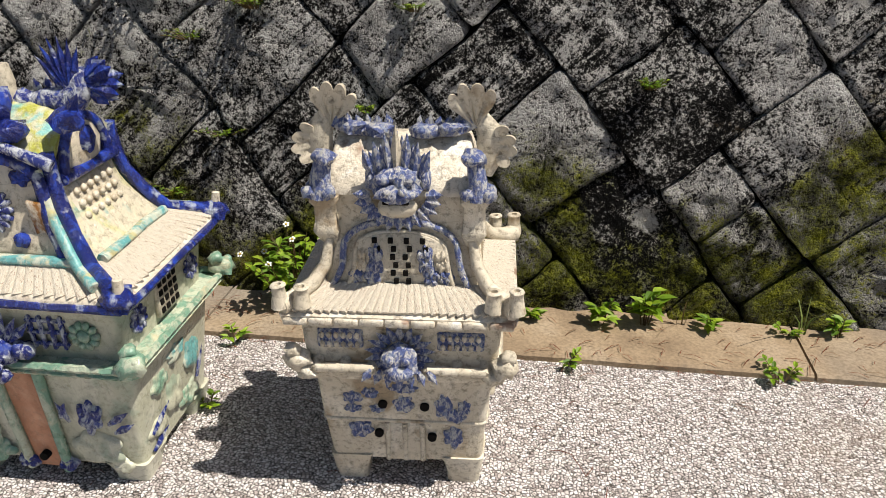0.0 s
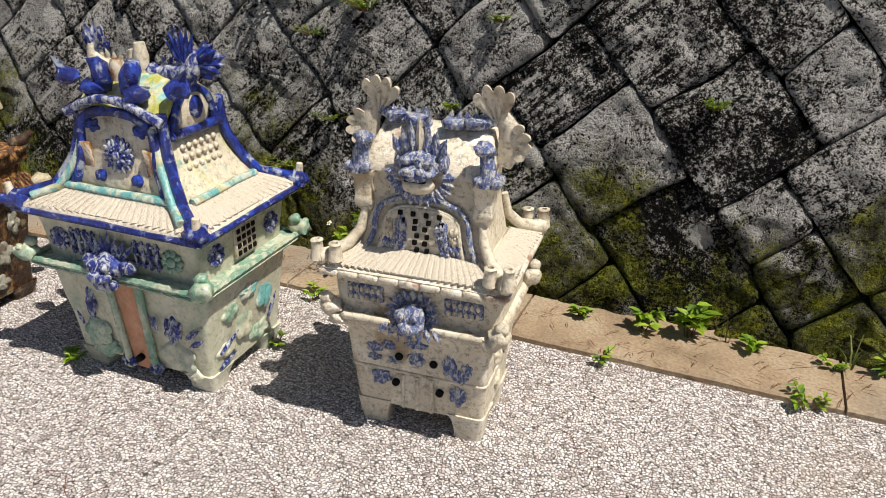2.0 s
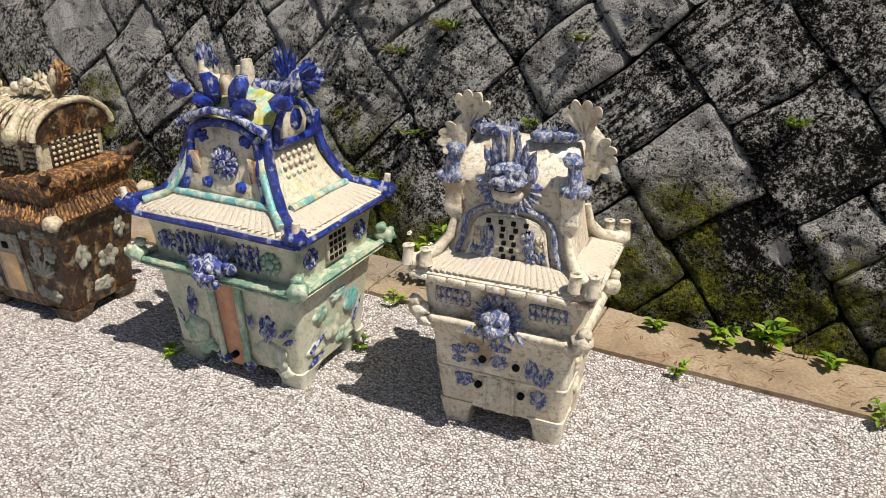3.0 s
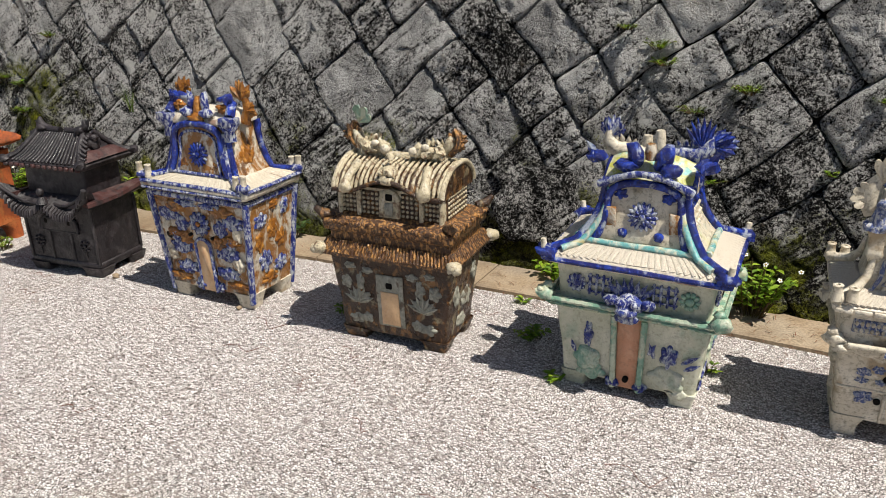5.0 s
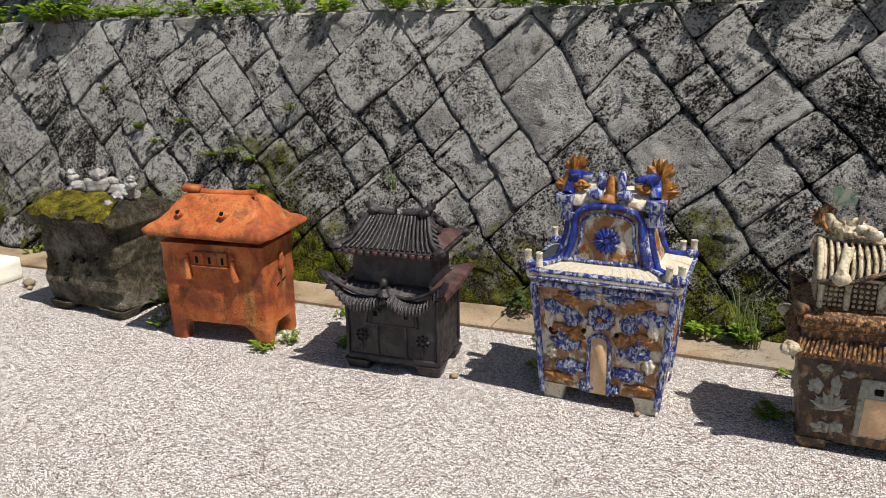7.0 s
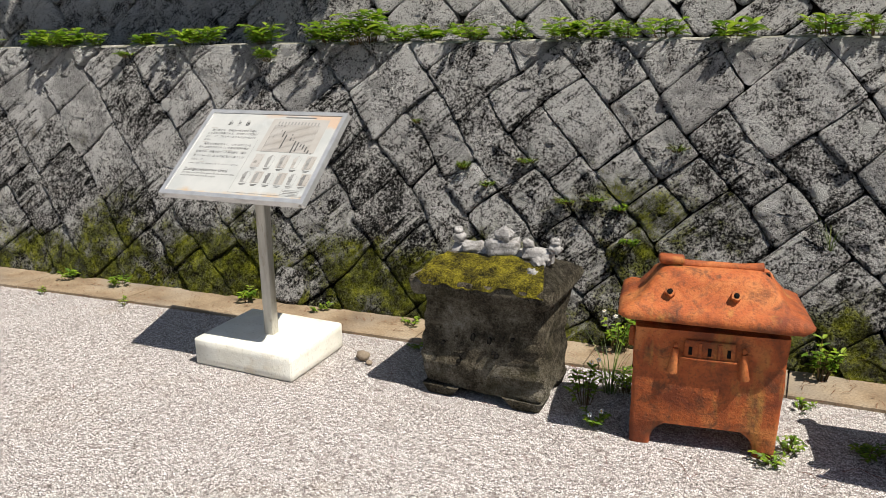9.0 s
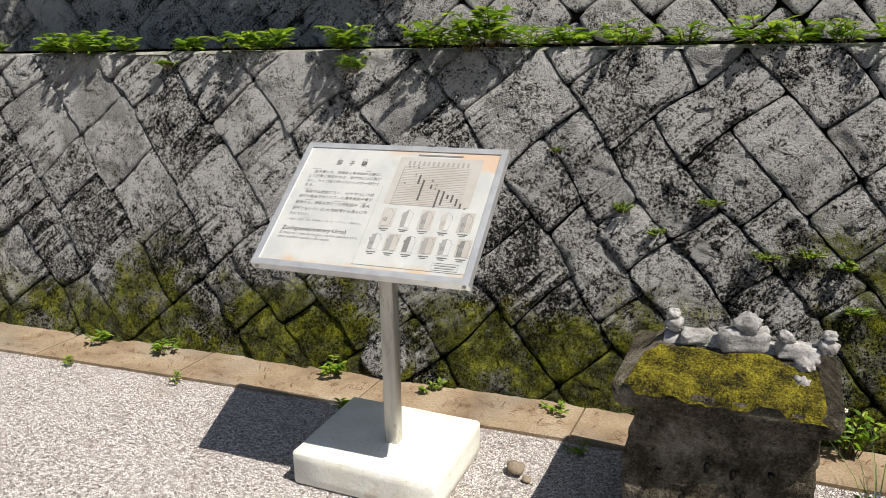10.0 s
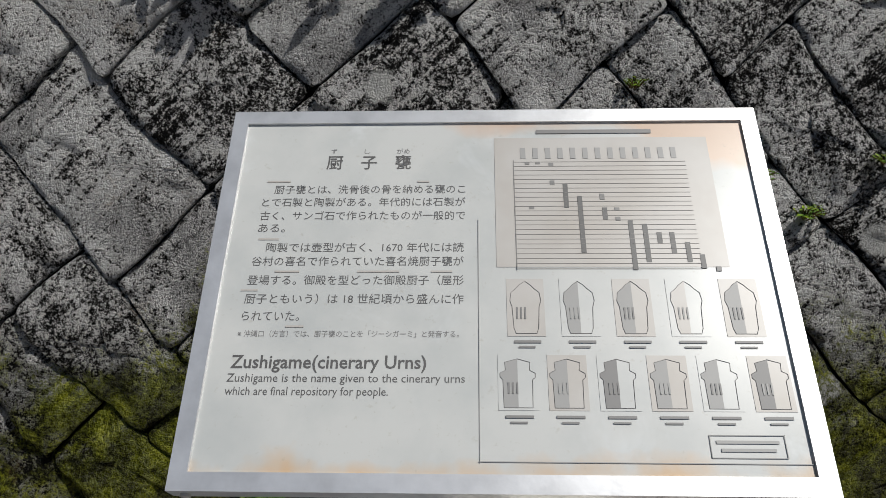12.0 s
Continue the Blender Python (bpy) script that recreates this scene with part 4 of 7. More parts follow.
        fan_shell(bm, (sx * 0.156, 0.004, 0.800), sx, 0.078, 4, (-42, 50))
        islands("tail_fin", rough_up(bm, 0.003, 30), M_CREAM, fish, "cream shell-shaped tail fin")
    # the large dragon mask
    bm = bmesh.new()
    blob(bm, (0, -0.120, 0.760), (0.055, 0.040, 0.036), 3, 0.5, None, 5)
    blob(bm, (0, -0.150, 0.748), (0.042, 0.028, 0.018), 3, 0.4, None, 7)
    for sx in (1, -1):
        blob(bm, (sx * 0.026, -0.152, 0.776), (0.015, 0.012, 0.012), 2)
        blob(bm, (sx * 0.016, -0.172, 0.758), (0.009, 0.009, 0.008), 2)
        blob(bm, (sx * 0.055, -0.115, 0.765), (0.012, 0.02, 0.024), 2, 0.4)
    mask = part("dragon_mask", rough_up(bm, 0.003, 45), M_BLUEA, urn, "blue and cream dragon mask")
    bm = bmesh.new()
    blob(bm, (0, -0.140, 0.716), (0.042, 0.026, 0.022), 2, 0.3, None, 2)
    part("jaw", bm, M_CREAM, mask)
    bm = bmesh.new()
    slab(bm, (0, -0.160, 0.732), (0.052, 0.012, 0.007), None, 0.002)
    part("mouth", bm, M_HOLE_SHADE, mask)
    bm = bmesh.new()
    for k in range(13):
        a = radians(180 + 180 * k / 12)
        blade(bm, (0.056 * math.cos(a), -0.126, 0.735 + 0.042 * math.sin(a)), (0.090 * math.cos(a), -0.130, 0.738 + 0.082 * math.sin(a)), 0.026, 0.014, (0, -1, 0.2))
    islands("beard_lock", rough_up(bm, 0.002, 40), M_BLUEA, mask)
    for k in range(13):
        t = (k - 6) / 6
        bm = bmesh.new()
        blade(bm, (t * 0.045, -0.122 + 0.008 * (k % 2), 0.772), (t * 0.066, -0.132 + 0.014 * (k % 2), 0.882 - 0.05 * abs(t) - 0.018 * (k % 2)), 0.026, 0.020, (0, -1, 0.1))
        part("crest_spine", rough_up(bm, 0.002, 40), M_CREAM if k == 6 else M_BLUEA, mask)
    return urn


def urn_green():
    """Celadon urn with cobalt ridges and salmon door."""
    urn = thing("urn", pose(-0.815, -0.402, 0, 0, 0, 1.0), "celadon ceramic house urn with cobalt ridges and salmon door", "urn", ROW)
    w, d = 0.236, 0.168
    feet(urn, w, d, 0.055, M_CELADON, 0.08, 0.08)
    shell(urn, "body", [(w + 0.004, d + 0.004, 0.050), (0.275, 0.200, 0.350)], M_CELADON)
    ring_mould(urn, "shelf", 0.300, 0.232, 0.335, 0.368, M_GREEN, 0.03)
    bm = bmesh.new()
    for f in (-1, 1):
        tube(bm, [(-0.300 + 0.6 * i / 40, f * 0.236, 0.366 + 0.003 * (i % 2)) for i in range(41)], 0.010, 6)
        tube(bm, [(f * 0.304, -0.232 + 0.464 * i / 32, 0.366 + 0.003 * (i % 2)) for i in range(33)], 0.010, 6)
    islands("rope_rim", bm, M_GREEN, urn, "green rope-like rim")
    shell(urn, "band", [(0.262, 0.198, 0.362), (0.275, 0.212, 0.500)], M_CELADON)
    for sx in (1, -1):
        for sy in (1, -1):
            bm = bmesh.new()
            blob(bm, (sx * 0.305, sy * 0.236, 0.385), (0.034, 0.030, 0.026), 2, 0.6, None, sx * 2 + sy)
            blob(bm, (sx * 0.296, sy * 0.225, 0.412), (0.020, 0.018, 0.015), 2, 0.6, None, sx)
            blob(bm, (sx * 0.318, sy * 0.247, 0.398), (0.014, 0.012, 0.012), 2, 0.4, None, sx)
            part("corner_knob", bm, M_GREEN, urn)
    # salmon door between green posts
    bm = bmesh.new()
    prism(bm, [(-0.036, 0.030), (0.036, 0.030), (0.042, 0.325), (-0.042, 0.325)], -0.206, -0.165, 0.004)
    for v in bm.verts:
        v.co.y -= 0.10 * (v.co.z - 0.18) - 0.016
    part("door", bm, M_SALMON, urn, "salmon unglazed door panel")
    for sx in (1, -1):
        bm = bmesh.new()
        tube(bm, [(sx * 0.048, -0.180, 0.03), (sx * 0.054, -0.207, 0.33)], 0.012, 7)
        part("door_post", rough_up(bm, 0.002, 20), M_GREEN, urn)
        relief_patch(urn, "post_foot", (sx * 0.052, -0.186, 0.05), (0.03, 0.022), M_BLUED, 80 + sx, 4, thick=0.012)
    bm = bmesh.new()
    tube(bm, [(0.0, -0.196, 0.075), (0.0, -0.18, 0.075)], 0.011, 12)
    part("vent_hole", bm, M_HOLE_SHADE, urn, smooth=30)
    relief_patch(urn, "monk_relief", (0.145, -0.199, 0.205), (0.032, 0.05), M_BLUED, 90, 6, (0, -1, 0.1), thick=0.009)
    relief_patch(urn, "monk_relief", (-0.145, -0.199, 0.235), (0.020, 0.055), M_BLUED, 91, 6, (0, -1, 0.1), thick=0.008)
    for i, (x, z, tx, tz) in enumerate(((0.075, 0.20, 0.10, 0.25), (0.095, 0.19, 0.075, 0.25), (0.19, 0.19, 0.25, 0.235), (0.20, 0.165, 0.255, 0.20), (-0.19, 0.15, -0.205, 0.20))):
        bm = bmesh.new()
        blade(bm, (x, -0.180 - 0.1 * z, z), (tx, -0.180 - 0.1 * tz, tz), 0.020, 0.010, (0, -1, 0.1))
        part("leaf_relief", bm, M_BLUED, urn)
    for i, (x, z, a, b) in enumerate(((0.145, 0.11, 0.07, 0.05), (-0.15, 0.13, 0.06, 0.05), (0.19, 0.06, 0.03, 0.025), (-0.13, 0.08, 0.06, 0.035))):
        relief_patch(urn, "lotus_relief", (x, -0.180 - 0.1 * z, z), (a, b), M_GREEN if i % 2 else M_CELADON, 95 + i, 5, (0, -1, 0.1), thick=0.006)
    for i, (y, z, a, b) in enumerate(((-0.09, 0.24, 0.045, 0.035), (-0.02, 0.17, 0.05, 0.06), (0.08, 0.22, 0.045, 0.06), (0.06, 0.10, 0.06, 0.04), (-0.1, 0.12, 0.05, 0.03), (0.0, 0.27, 0.05, 0.025))):
        for s in (1, -1):
            relief_patch(urn, "lotus_relief", (s * (0.236 + 0.12 * z), y, z), (a, b), (M_GREEN, M_CELADON, M_TURQ)[i % 3], 100 + i, 5, (s, 0, 0.1), thick=0.008)
    for s in (1, -1):
        for y0, z0, y1, z1 in ((-0.14, 0.07, -0.06, 0.09), (-0.14, 0.12, -0.05, 0.16), (0.1, 0.12, 0.14, 0.2)):
            bm = bmesh.new()
            blade(bm, (s * (0.240 + 0.12 * z0), y0, z0), (s * (0.240 + 0.12 * z1), y1, z1), 0.022, 0.012, (s, 0, 0.1))
            part("leaf_relief", bm, M_BLUED, urn)
    # band ornaments: round flowers, lattice windows, dragon head
    for sx in (1, -1):
        bm = bmesh.new()
        rosette(bm, (sx * 0.195, -0.212, 0.435), 10, 0.012, 0.038, 0.020, 0.008)
        blob(bm, (sx * 0.195, -0.214, 0.435), (0.016, 0.010, 0.016), 2)
        part("flower_relief", bm, M_BLUED if sx < 0 else M_GREEN, urn)
        for i in range(4):
            bm = bmesh.new()
            slab(bm, (sx * (0.075 + 0.024 * i), -0.211, 0.438), (0.010, 0.012, 0.082), None, 0.003)
            part("lattice_bar", bm, M_BLUED, urn)
        for j in range(3):
            bm = bmesh.new()
            slab(bm, (sx * 0.111, -0.210, 0.410 + 0.028 * j), (0.092, 0.010, 0.008), None, 0.002)
            part("lattice_bar", bm, M_BLUED, urn)
        for y in (-0.13, 0.13):
            bm = bmesh.new()
            rosette(bm, (sx * 0.274, y, 0.435), 9, 0.010, 0.036, 0.02, 0.008, (sx, 0, 0))
            blob(bm, (sx * 0.274, y, 0.435), (0.012, 0.014, 0.014), 2)
            part("flower_relief", bm, M_BLUED, urn)
        bm = bmesh.new()
        slab(bm, (sx * 0.272, 0.0, 0.437), (0.012, 0.10, 0.10), None, 0.003)
        win = part("side_window", bm, M_CREAM, urn)
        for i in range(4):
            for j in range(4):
                # uncut window opening: a block coloured like the shade within
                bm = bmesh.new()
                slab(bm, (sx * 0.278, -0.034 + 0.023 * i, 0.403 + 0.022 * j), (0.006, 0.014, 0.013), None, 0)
                part("lattice_hole", bm, M_HOLE_SHADE, win, smooth=0)
    bm = bmesh.new()
    blob(bm, (0.0, -0.245, 0.400), (0.050, 0.040, 0.038), 2, 0.6, None, 4)
    blob(bm, (0.0, -0.278, 0.385), (0.040, 0.024, 0.020), 2, 0.4, None, 9)
    blob(bm, (-0.024, -0.275, 0.415), 0.014, 2), blob(bm, (0.024, -0.275, 0.415), 0.014, 2)
    blob(bm, (-0.062, -0.235, 0.405), (0.030, 0.018, 0.022), 2, 0.5, None, 1), blob(bm, (0.062, -0.235, 0.405), (0.030, 0.018, 0.022), 2, 0.5, None, 2)
    blob(bm, (0.0, -0.262, 0.355), (0.045, 0.02, 0.018), 2, 0.5, None, 2)
    head = part("dragon_head", rough_up(bm, 0.004, 40), M_BLUED, urn, "cobalt dragon head with horns")
    bm = bmesh.new()
    for k in range(7):
        t = (k - 3) / 3
        blade(bm, (t * 0.04, -0.235, 0.425), (t * 0.085, -0.225, 0.500 - 0.03 * abs(t)), 0.022, 0.016, (0, -1, 0.1))
    islands("horn", bm, M_BLUED, head)
    # roof skirt
    bm = bmesh.new()
    loft(bm, [rr(0.278, 0.214, 0.495, 0.012), rr(0.312, 0.240, 0.508, 0.012), rr(0.316, 0.244, 0.530, 0.012), rr(0.306, 0.234, 0.540, 0.012), rr(0.215, 0.160, 0.578, 0.012)])
    part("roof_skirt", rough_up(bm, 0.003, 15), M_TILE, urn)
    bm = bmesh.new()
    for f in (-1, 1):
        tube(bm, [(-0.31, f * 0.243, 0.522), (0.31, f * 0.243, 0.522)], 0.011, 6)
        tube(bm, [(f * 0.315, -0.24, 0.522), (f * 0.315, 0.24, 0.522)], 0.011, 6)
    islands("eave_edge", rough_up(cut(bm, 3), 0.004, 20), M_BLUE, urn, "cobalt eave edge")
    tile_rows(urn, ME_TILE, 0.306, 0.232, 0.536, 0.222, 0.165, 0.572, 24, 17)
    flared_block(urn, 0.225, 0.165, 0.130, 0.105, 0.565, 0.80, M_PIEBALD)
    for f in (-1, 1):
        bm = bmesh.new()
        tube(bm, [(-0.20, f * 0.166, 0.583), (0.20, f * 0.166, 0.583)], 0.012, 6)
        part("foot_mould", rough_up(cut(bm, 2), 0.004, 20), M_TURQ, urn)
        bm = bmesh.new()
        tube(bm, [(f * 0.226, -0.14, 0.583), (f * 0.226, 0.14, 0.583)], 0.012, 6)
        part("foot_mould", rough_up(cut(bm, 2), 0.004, 20), M_TURQ, urn)
    corner_ridges(urn, 0.312, 0.240, 0.528, 0.215, 0.165, 0.134, 0.112, 0.575, 0.800, 0.016, M_BLUE, M_TURQ)
    # front panel of the gable
    line = arch_line(0.155, 0.590, 0.735, 0.800)
    bm = bmesh.new()
    prism(bm, line, -0.130, -0.09, 0.004)
    for v in bm.verts:
        v.co.y -= 0.16 * max(0.0, 0.72 - v.co.z)
    part("arch_panel", rough_up(bm, 0.003, 25), M_CREAM, urn)
    bm = bmesh.new()
    tube(bm, [(x, -0.134 - 0.16 * max(0.0, 0.72 - z), z) for x, z in line], 0.014, 8)
    part("arch_frame", rough_up(bm, 0.003, 30), M_BLUE, urn, "cobalt arch moulding")
    bm = bmesh.new()
    rosette(bm, (0, -0.140, 0.685), 16, 0.012, 0.056, 0.020, 0.009, (0, -1, 0.12))
    rosette(bm, (0, -0.143, 0.685), 10, 0.006, 0.034, 0.016, 0.011, (0, -1, 0.12))
    blob(bm, (0, -0.148, 0.685), (0.012, 0.012, 0.012), 2)
    islands("petal", bm, M_BLUED, urn, "cobalt chrysanthemum medallion")
    for sx in (1, -1):
        bm = bmesh.new()
        blob(bm, (sx * 0.062, -0.150, 0.622), (0.018, 0.014, 0.018), 2, 0.3)
        part("stud", bm, M_BLUE, urn)
        bm = bmesh.new()
        slab(bm, (sx * 0.108, -0.140, 0.660), (0.036, 0.012, 0.10), Euler((0.1, 0, 0)).to_quaternion(), 0.003)
        part("amber_panel", rough_up(cut(bm, 2), 0.004, 40), M_AMBERW, urn)
        relief_patch(urn, "scroll_relief", (sx * 0.080, -0.134, 0.755), (0.028, 0.022), M_BLUE, 110 + sx, 5, thick=0.010)
        bm = bmesh.new()
        slab(bm, (sx * 0.150, 0.0, 0.665), (0.012, 0.165, 0.115), Euler((0, -sx * 0.25, 0)).to_quaternion(), 0.003)
        part("lattice_panel", cut(bm, 2), M_CREAM, urn)
        for i in range(6):
            for j in range(4):
                bm = bmesh.new()
                blob(bm, (sx * (0.172 - 0.25 * 0.028 * j), -0.065 + 0.026 * i, 0.622 + 0.027 * j), (0.008, 0.010, 0.010), 1)
                part("lattice_stud", bm, M_CREAM, urn)
        # side arch with its cobalt medallion
        bm = bmesh.new()
        tube(bm, [(sx * 0.146, y, z) for y, z in [(math.cos(radians(a)) * 0.085, 0.745 + math.sin(radians(a)) * 0.105) for a in range(0, 181, 15)]], 0.013, 8)
        tube(bm, [(sx * 0.150, -0.10, 0.742), (sx * 0.150, 0.10, 0.742)], 0.013, 8)
        part("side_arch", rough_up(bm, 0.003, 30), M_BLUE, urn)
        bm = bmesh.new()
        blob(bm, (sx * 0.138, 0.0, 0.79), (0.020, 0.075, 0.070), 2)
        part("side_gable", bm, M_CREAM, urn)
        bm = bmesh.new()
        blob(bm, (sx * 0.158, 0.0, 0.80), (0.010, 0.026, 0.032), 2, 0.3)
        part("medallion", bm, M_BLUE, urn)
    # saddle roof
    bm = bmesh.new()
    rings = []
    for i in range(13):
        y = -0.128 + 0.256 * i / 12
        h = 0.895 - 0.085 * (abs(y) / 0.128) ** 1.6
        rings.append([(-0.146, y, h - 0.03), (-0.10, y, h - 0.012 + 0.028 * (abs(y) > 0.11)), (0, y, h), (0.10, y, h - 0.012), (0.146, y, h - 0.03),
                      (0.142, y, h - 0.052), (0, y, h - 0.028), (-0.142, y, h - 0.052)])
    loft(bm, rings)
    part("saddle_roof", rough_up(cut(bm, 2), 0.005, 20), M_YELLOW, urn, "yellow-green saddle roof")
    bm = bmesh.new()
    tube(bm, [(x, -0.142 + 0.15 * x * x, 0.776 + 0.058 * math.cos(x / 0.16 * 1.45)) for x in [-0.16 + 0.032 * i for i in range(11)]], 0.013, 8)
    part("lip", rough_up(bm, 0.005, 30), M_BLUED, urn)
    for sx in (1, -1):
        fish = roof_fish(urn, sx * 0.142, 0.862, sx, M_BLUED if sx > 0 else M_CREAM, M_BLUE if sx > 0 else M_BLUED, 1.0 if sx > 0 else 0.9, True, 0.0, 8, (-40, 50) if sx > 0 else (60, 150))
        bm = bmesh.new()
        blob(bm, (sx * 0.185, -0.09, 0.868), (0.038, 0.03, 0.024), 2, 0.6, None, sx)
        blade(bm, (sx * 0.185, -0.09, 0.87), (sx * 0.225, -0.10, 0.925), 0.03, 0.016, (0, -1, 0))
        islands("ridge_end", bm, M_BLUE, urn)
    for sx in (1, -1):
        bm = bmesh.new()
        blob(bm, (sx * 0.048, -0.105, 0.888), (0.030, 0.026, 0.048), 2, 0.4, Euler((0, sx * 0.35, 0)).to_quaternion(), sx)
        blob(bm, (sx * 0.075, -0.120, 0.850), (0.040, 0.03, 0.024), 2, 0.6, None, sx * 2)
        part("ridge_bird", rough_up(bm, 0.004, 40), M_BLUE, urn)
    for x, y, h, m in ((0.0, -0.095, 0.055, M_AMBERW), (0.012, -0.02, 0.085, M_CREAM), (-0.035, 0.01, 0.06, M_CREAM)):
        bm = bmesh.new()
        tube(bm, [(x, y, 0.875), (x, y, 0.875 + h * 0.6), (x, y, 0.875 + h)], [0.018, 0.021, 0.015], 10)
        part("ridge_vase", rough_up(bm, 0.003, 30), m, urn)
    bm = bmesh.new()
    for k in range(6):
        a = radians(48 + 20 * k)
        blade(bm, (0.150, -0.01, 0.905), (0.145 + math.cos(a) * 0.065, -0.015, 0.935 + math.sin(a) * 0.085), 0.026, 0.014, (0, -1, 0.1))
    islands("upper_fin", bm, M_BLUE, urn)
    for sx in (1, -1):
        for sy in (-1, 1):
            bm = bmesh.new()
            blob(bm, (sx * 0.305, sy * 0.234, 0.545), (0.040, 0.034, 0.026), 2, 0.6, None, sx + sy * 2)
            part("eave_corner", bm, M_BLUE, urn)
            bm = bmesh.new()
            tube(bm, [(sx * 0.312, sy * 0.238, 0.555), (sx * 0.316, sy * 0.240, 0.592)], [0.013, 0.010], 8)
            part("finial", bm, M_CREAM, urn)
    return urn


def urn_amber():
    """White urn with cobalt relief on amber."""
    urn = thing("urn", pose(-2.775, -0.498, 0, 0, 0, 2.0), "white ceramic urn with cobalt relief and running amber glaze", "urn", ROW)
    w, d = 0.236, 0.145
    feet(urn, w, d, 0.07, M_CREAM, 0.085, 0.075)
    shell(urn, "body", [(w + 0.004, d + 0.004, 0.065), (0.258, 0.158, 0.25), (0.282, 0.178, 0.535)], M_AMBERW)
    for sx in (1, -1):
        for sy in (1, -1):
            bm = bmesh.new()
            tube(bm, [(sx * (w + 0.002), sy * (d + 0.002), 0.03), (sx * 0.256, sy * 0.158, 0.25), (sx * 0.281, sy * 0.178, 0.53)], [0.014, 0.016, 0.017], 8)
            part("corner_rib", rough_up(cut(bm, 2), 0.003, 30), M_BLUED, urn)
    ring_mould(urn, "upper_rim", 0.290, 0.186, 0.505, 0.535, M_BLUED, 0.012)

    def front(z):
        return -0.149 - 0.062 * z

    bm = bmesh.new()
    outline = [(-0.034, 0.06), (0.034, 0.06)] + [(0.034 * math.cos(a), 0.290 + 0.036 * math.sin(a)) for a in [math.pi * i / 8 for i in range(9)]]
    prism(bm, outline, -0.010, 0.02, 0.004)
    for v in bm.verts:
        v.co.y += front(v.co.z) + 0.002
    part("door", bm, M_PEACH, urn, "peach unglazed arched door")
    bm = bmesh.new()
    tube(bm, [(x * 1.25, front(z) - 0.004, z) for x, z in outline[1:] + outline[:1]], 0.009, 6)
    part("door_frame", rough_up(bm, 0.002, 30), M_BLUED, urn)
    bm = bmesh.new()
    rosette(bm, (0.0, front(0.4) - 0.003, 0.400), 11, 0.014, 0.064, 0.030, 0.010, (0, -1, -0.06))
    rosette(bm, (0.0, front(0.4) - 0.006, 0.400), 9, 0.008, 0.036, 0.022, 0.011, (0, -1, -0.06))
    flower = part("flower_relief", bm, M_BLUED, urn, "cobalt flower medallion")
    bm = bmesh.new()
    blob(bm, (0, front(0.4) - 0.014, 0.400), (0.013, 0.008, 0.013), 2)
    part("flower_heart", bm, M_AMBER, flower)
    for sx in (1, -1):
        for i, (x, z, a, b, m) in enumerate(((0.115, 0.385, 0.034, 0.034, M_BLUED), (0.190, 0.425, 0.055, 0.030, M_BLUED), (0.135, 0.265, 0.060, 0.030, M_BLUED), (0.120, 0.165, 0.065, 0.030, M_BLUED),
                                             (0.075, 0.490, 0.06, 0.016, M_BLUED), (0.17, 0.335, 0.05, 0.022, M_AMBER), (0.095, 0.315, 0.035, 0.03, M_AMBER), (0.13, 0.470, 0.055, 0.026, M_AMBER),
                                             (0.055, 0.085, 0.032, 0.026, M_BLUED), (0.17, 0.11, 0.06, 0.02, M_AMBER), (0.2, 0.22, 0.022, 0.03, M_CREAM), (0.21, 0.37, 0.02, 0.04, M_CREAM), (0.16, 0.315, 0.02, 0.03, M_BLUED))):
            relief_patch(urn, "lotus_relief" if m is M_BLUED else "glaze_relief", (sx * x, front(z) - 0.001, z), (a * 1.25, b * 1.3), m, 200 + i + 20 * sx, 6, (0, -1, -0.06), thick=0.013)
        for i, (y, z, a, b, m) in enumerate(((-0.08, 0.42, 0.045, 0.04, M_BLUED), (0.09, 0.45, 0.03, 0.04, M_BLUED), (0.0, 0.36, 0.035, 0.05, M_AMBER), (-0.05, 0.22, 0.045, 0.06, M_BLUED), (0.06, 0.17, 0.05, 0.04, M_BLUED), (0.06, 0.30, 0.04, 0.05, M_AMBER), (-0.09, 0.32, 0.03, 0.05, M_AMBER), (-0.02, 0.12, 0.06, 0.03, M_AMBER), (0.01, 0.48, 0.03, 0.03, M_AMBER))):
            relief_patch(urn, "lotus_relief" if m is M_BLUED else "glaze_relief", (sx * (0.234 + 0.09 * z), y, z), (a * 1.2, b * 1.2), m, 250 + i, 6, (sx, 0, -0.08), thick=0.013)
    bm = bmesh.new()
    tube(bm, [(-0.190, front(0.33) - 0.008, 0.325), (-0.190, front(0.33) + 0.02, 0.325)], 0.021, 14)
    part("vent_hole", bm, M_HOLE_SHADE, urn, smooth=30)
    for sx in (1, -1):
        bm = bmesh.new()
        tube(bm, [(sx * 0.066, front(0.33) - 0.011, 0.338), (sx * 0.066, front(0.33) + 0.02, 0.338)], 0.008, 10)
        part("vent_hole", bm, M_HOLE_SHADE, urn, smooth=30)
    # roof skirt
    bm = bmesh.new()
    loft(bm, [rr(0.283, 0.182, 0.540, 0.03), rr(0.306, 0.204, 0.548, 0.03), rr(0.312, 0.210, 0.572, 0.03), rr(0.304, 0.202, 0.588, 0.03), rr(0.205, 0.125, 0.618, 0.02)])
    part("roof_skirt", rough_up(bm, 0.004, 15), M_TILE, urn)
    bm = bmesh.new()
    for f in (-1, 1):
        tube(bm, [(-0.29, f * 0.207, 0.584), (0.29, f * 0.207, 0.584)], 0.010, 6)
        tube(bm, [(f * 0.309, -0.19, 0.584), (f * 0.309, 0.19, 0.584)], 0.010, 6)
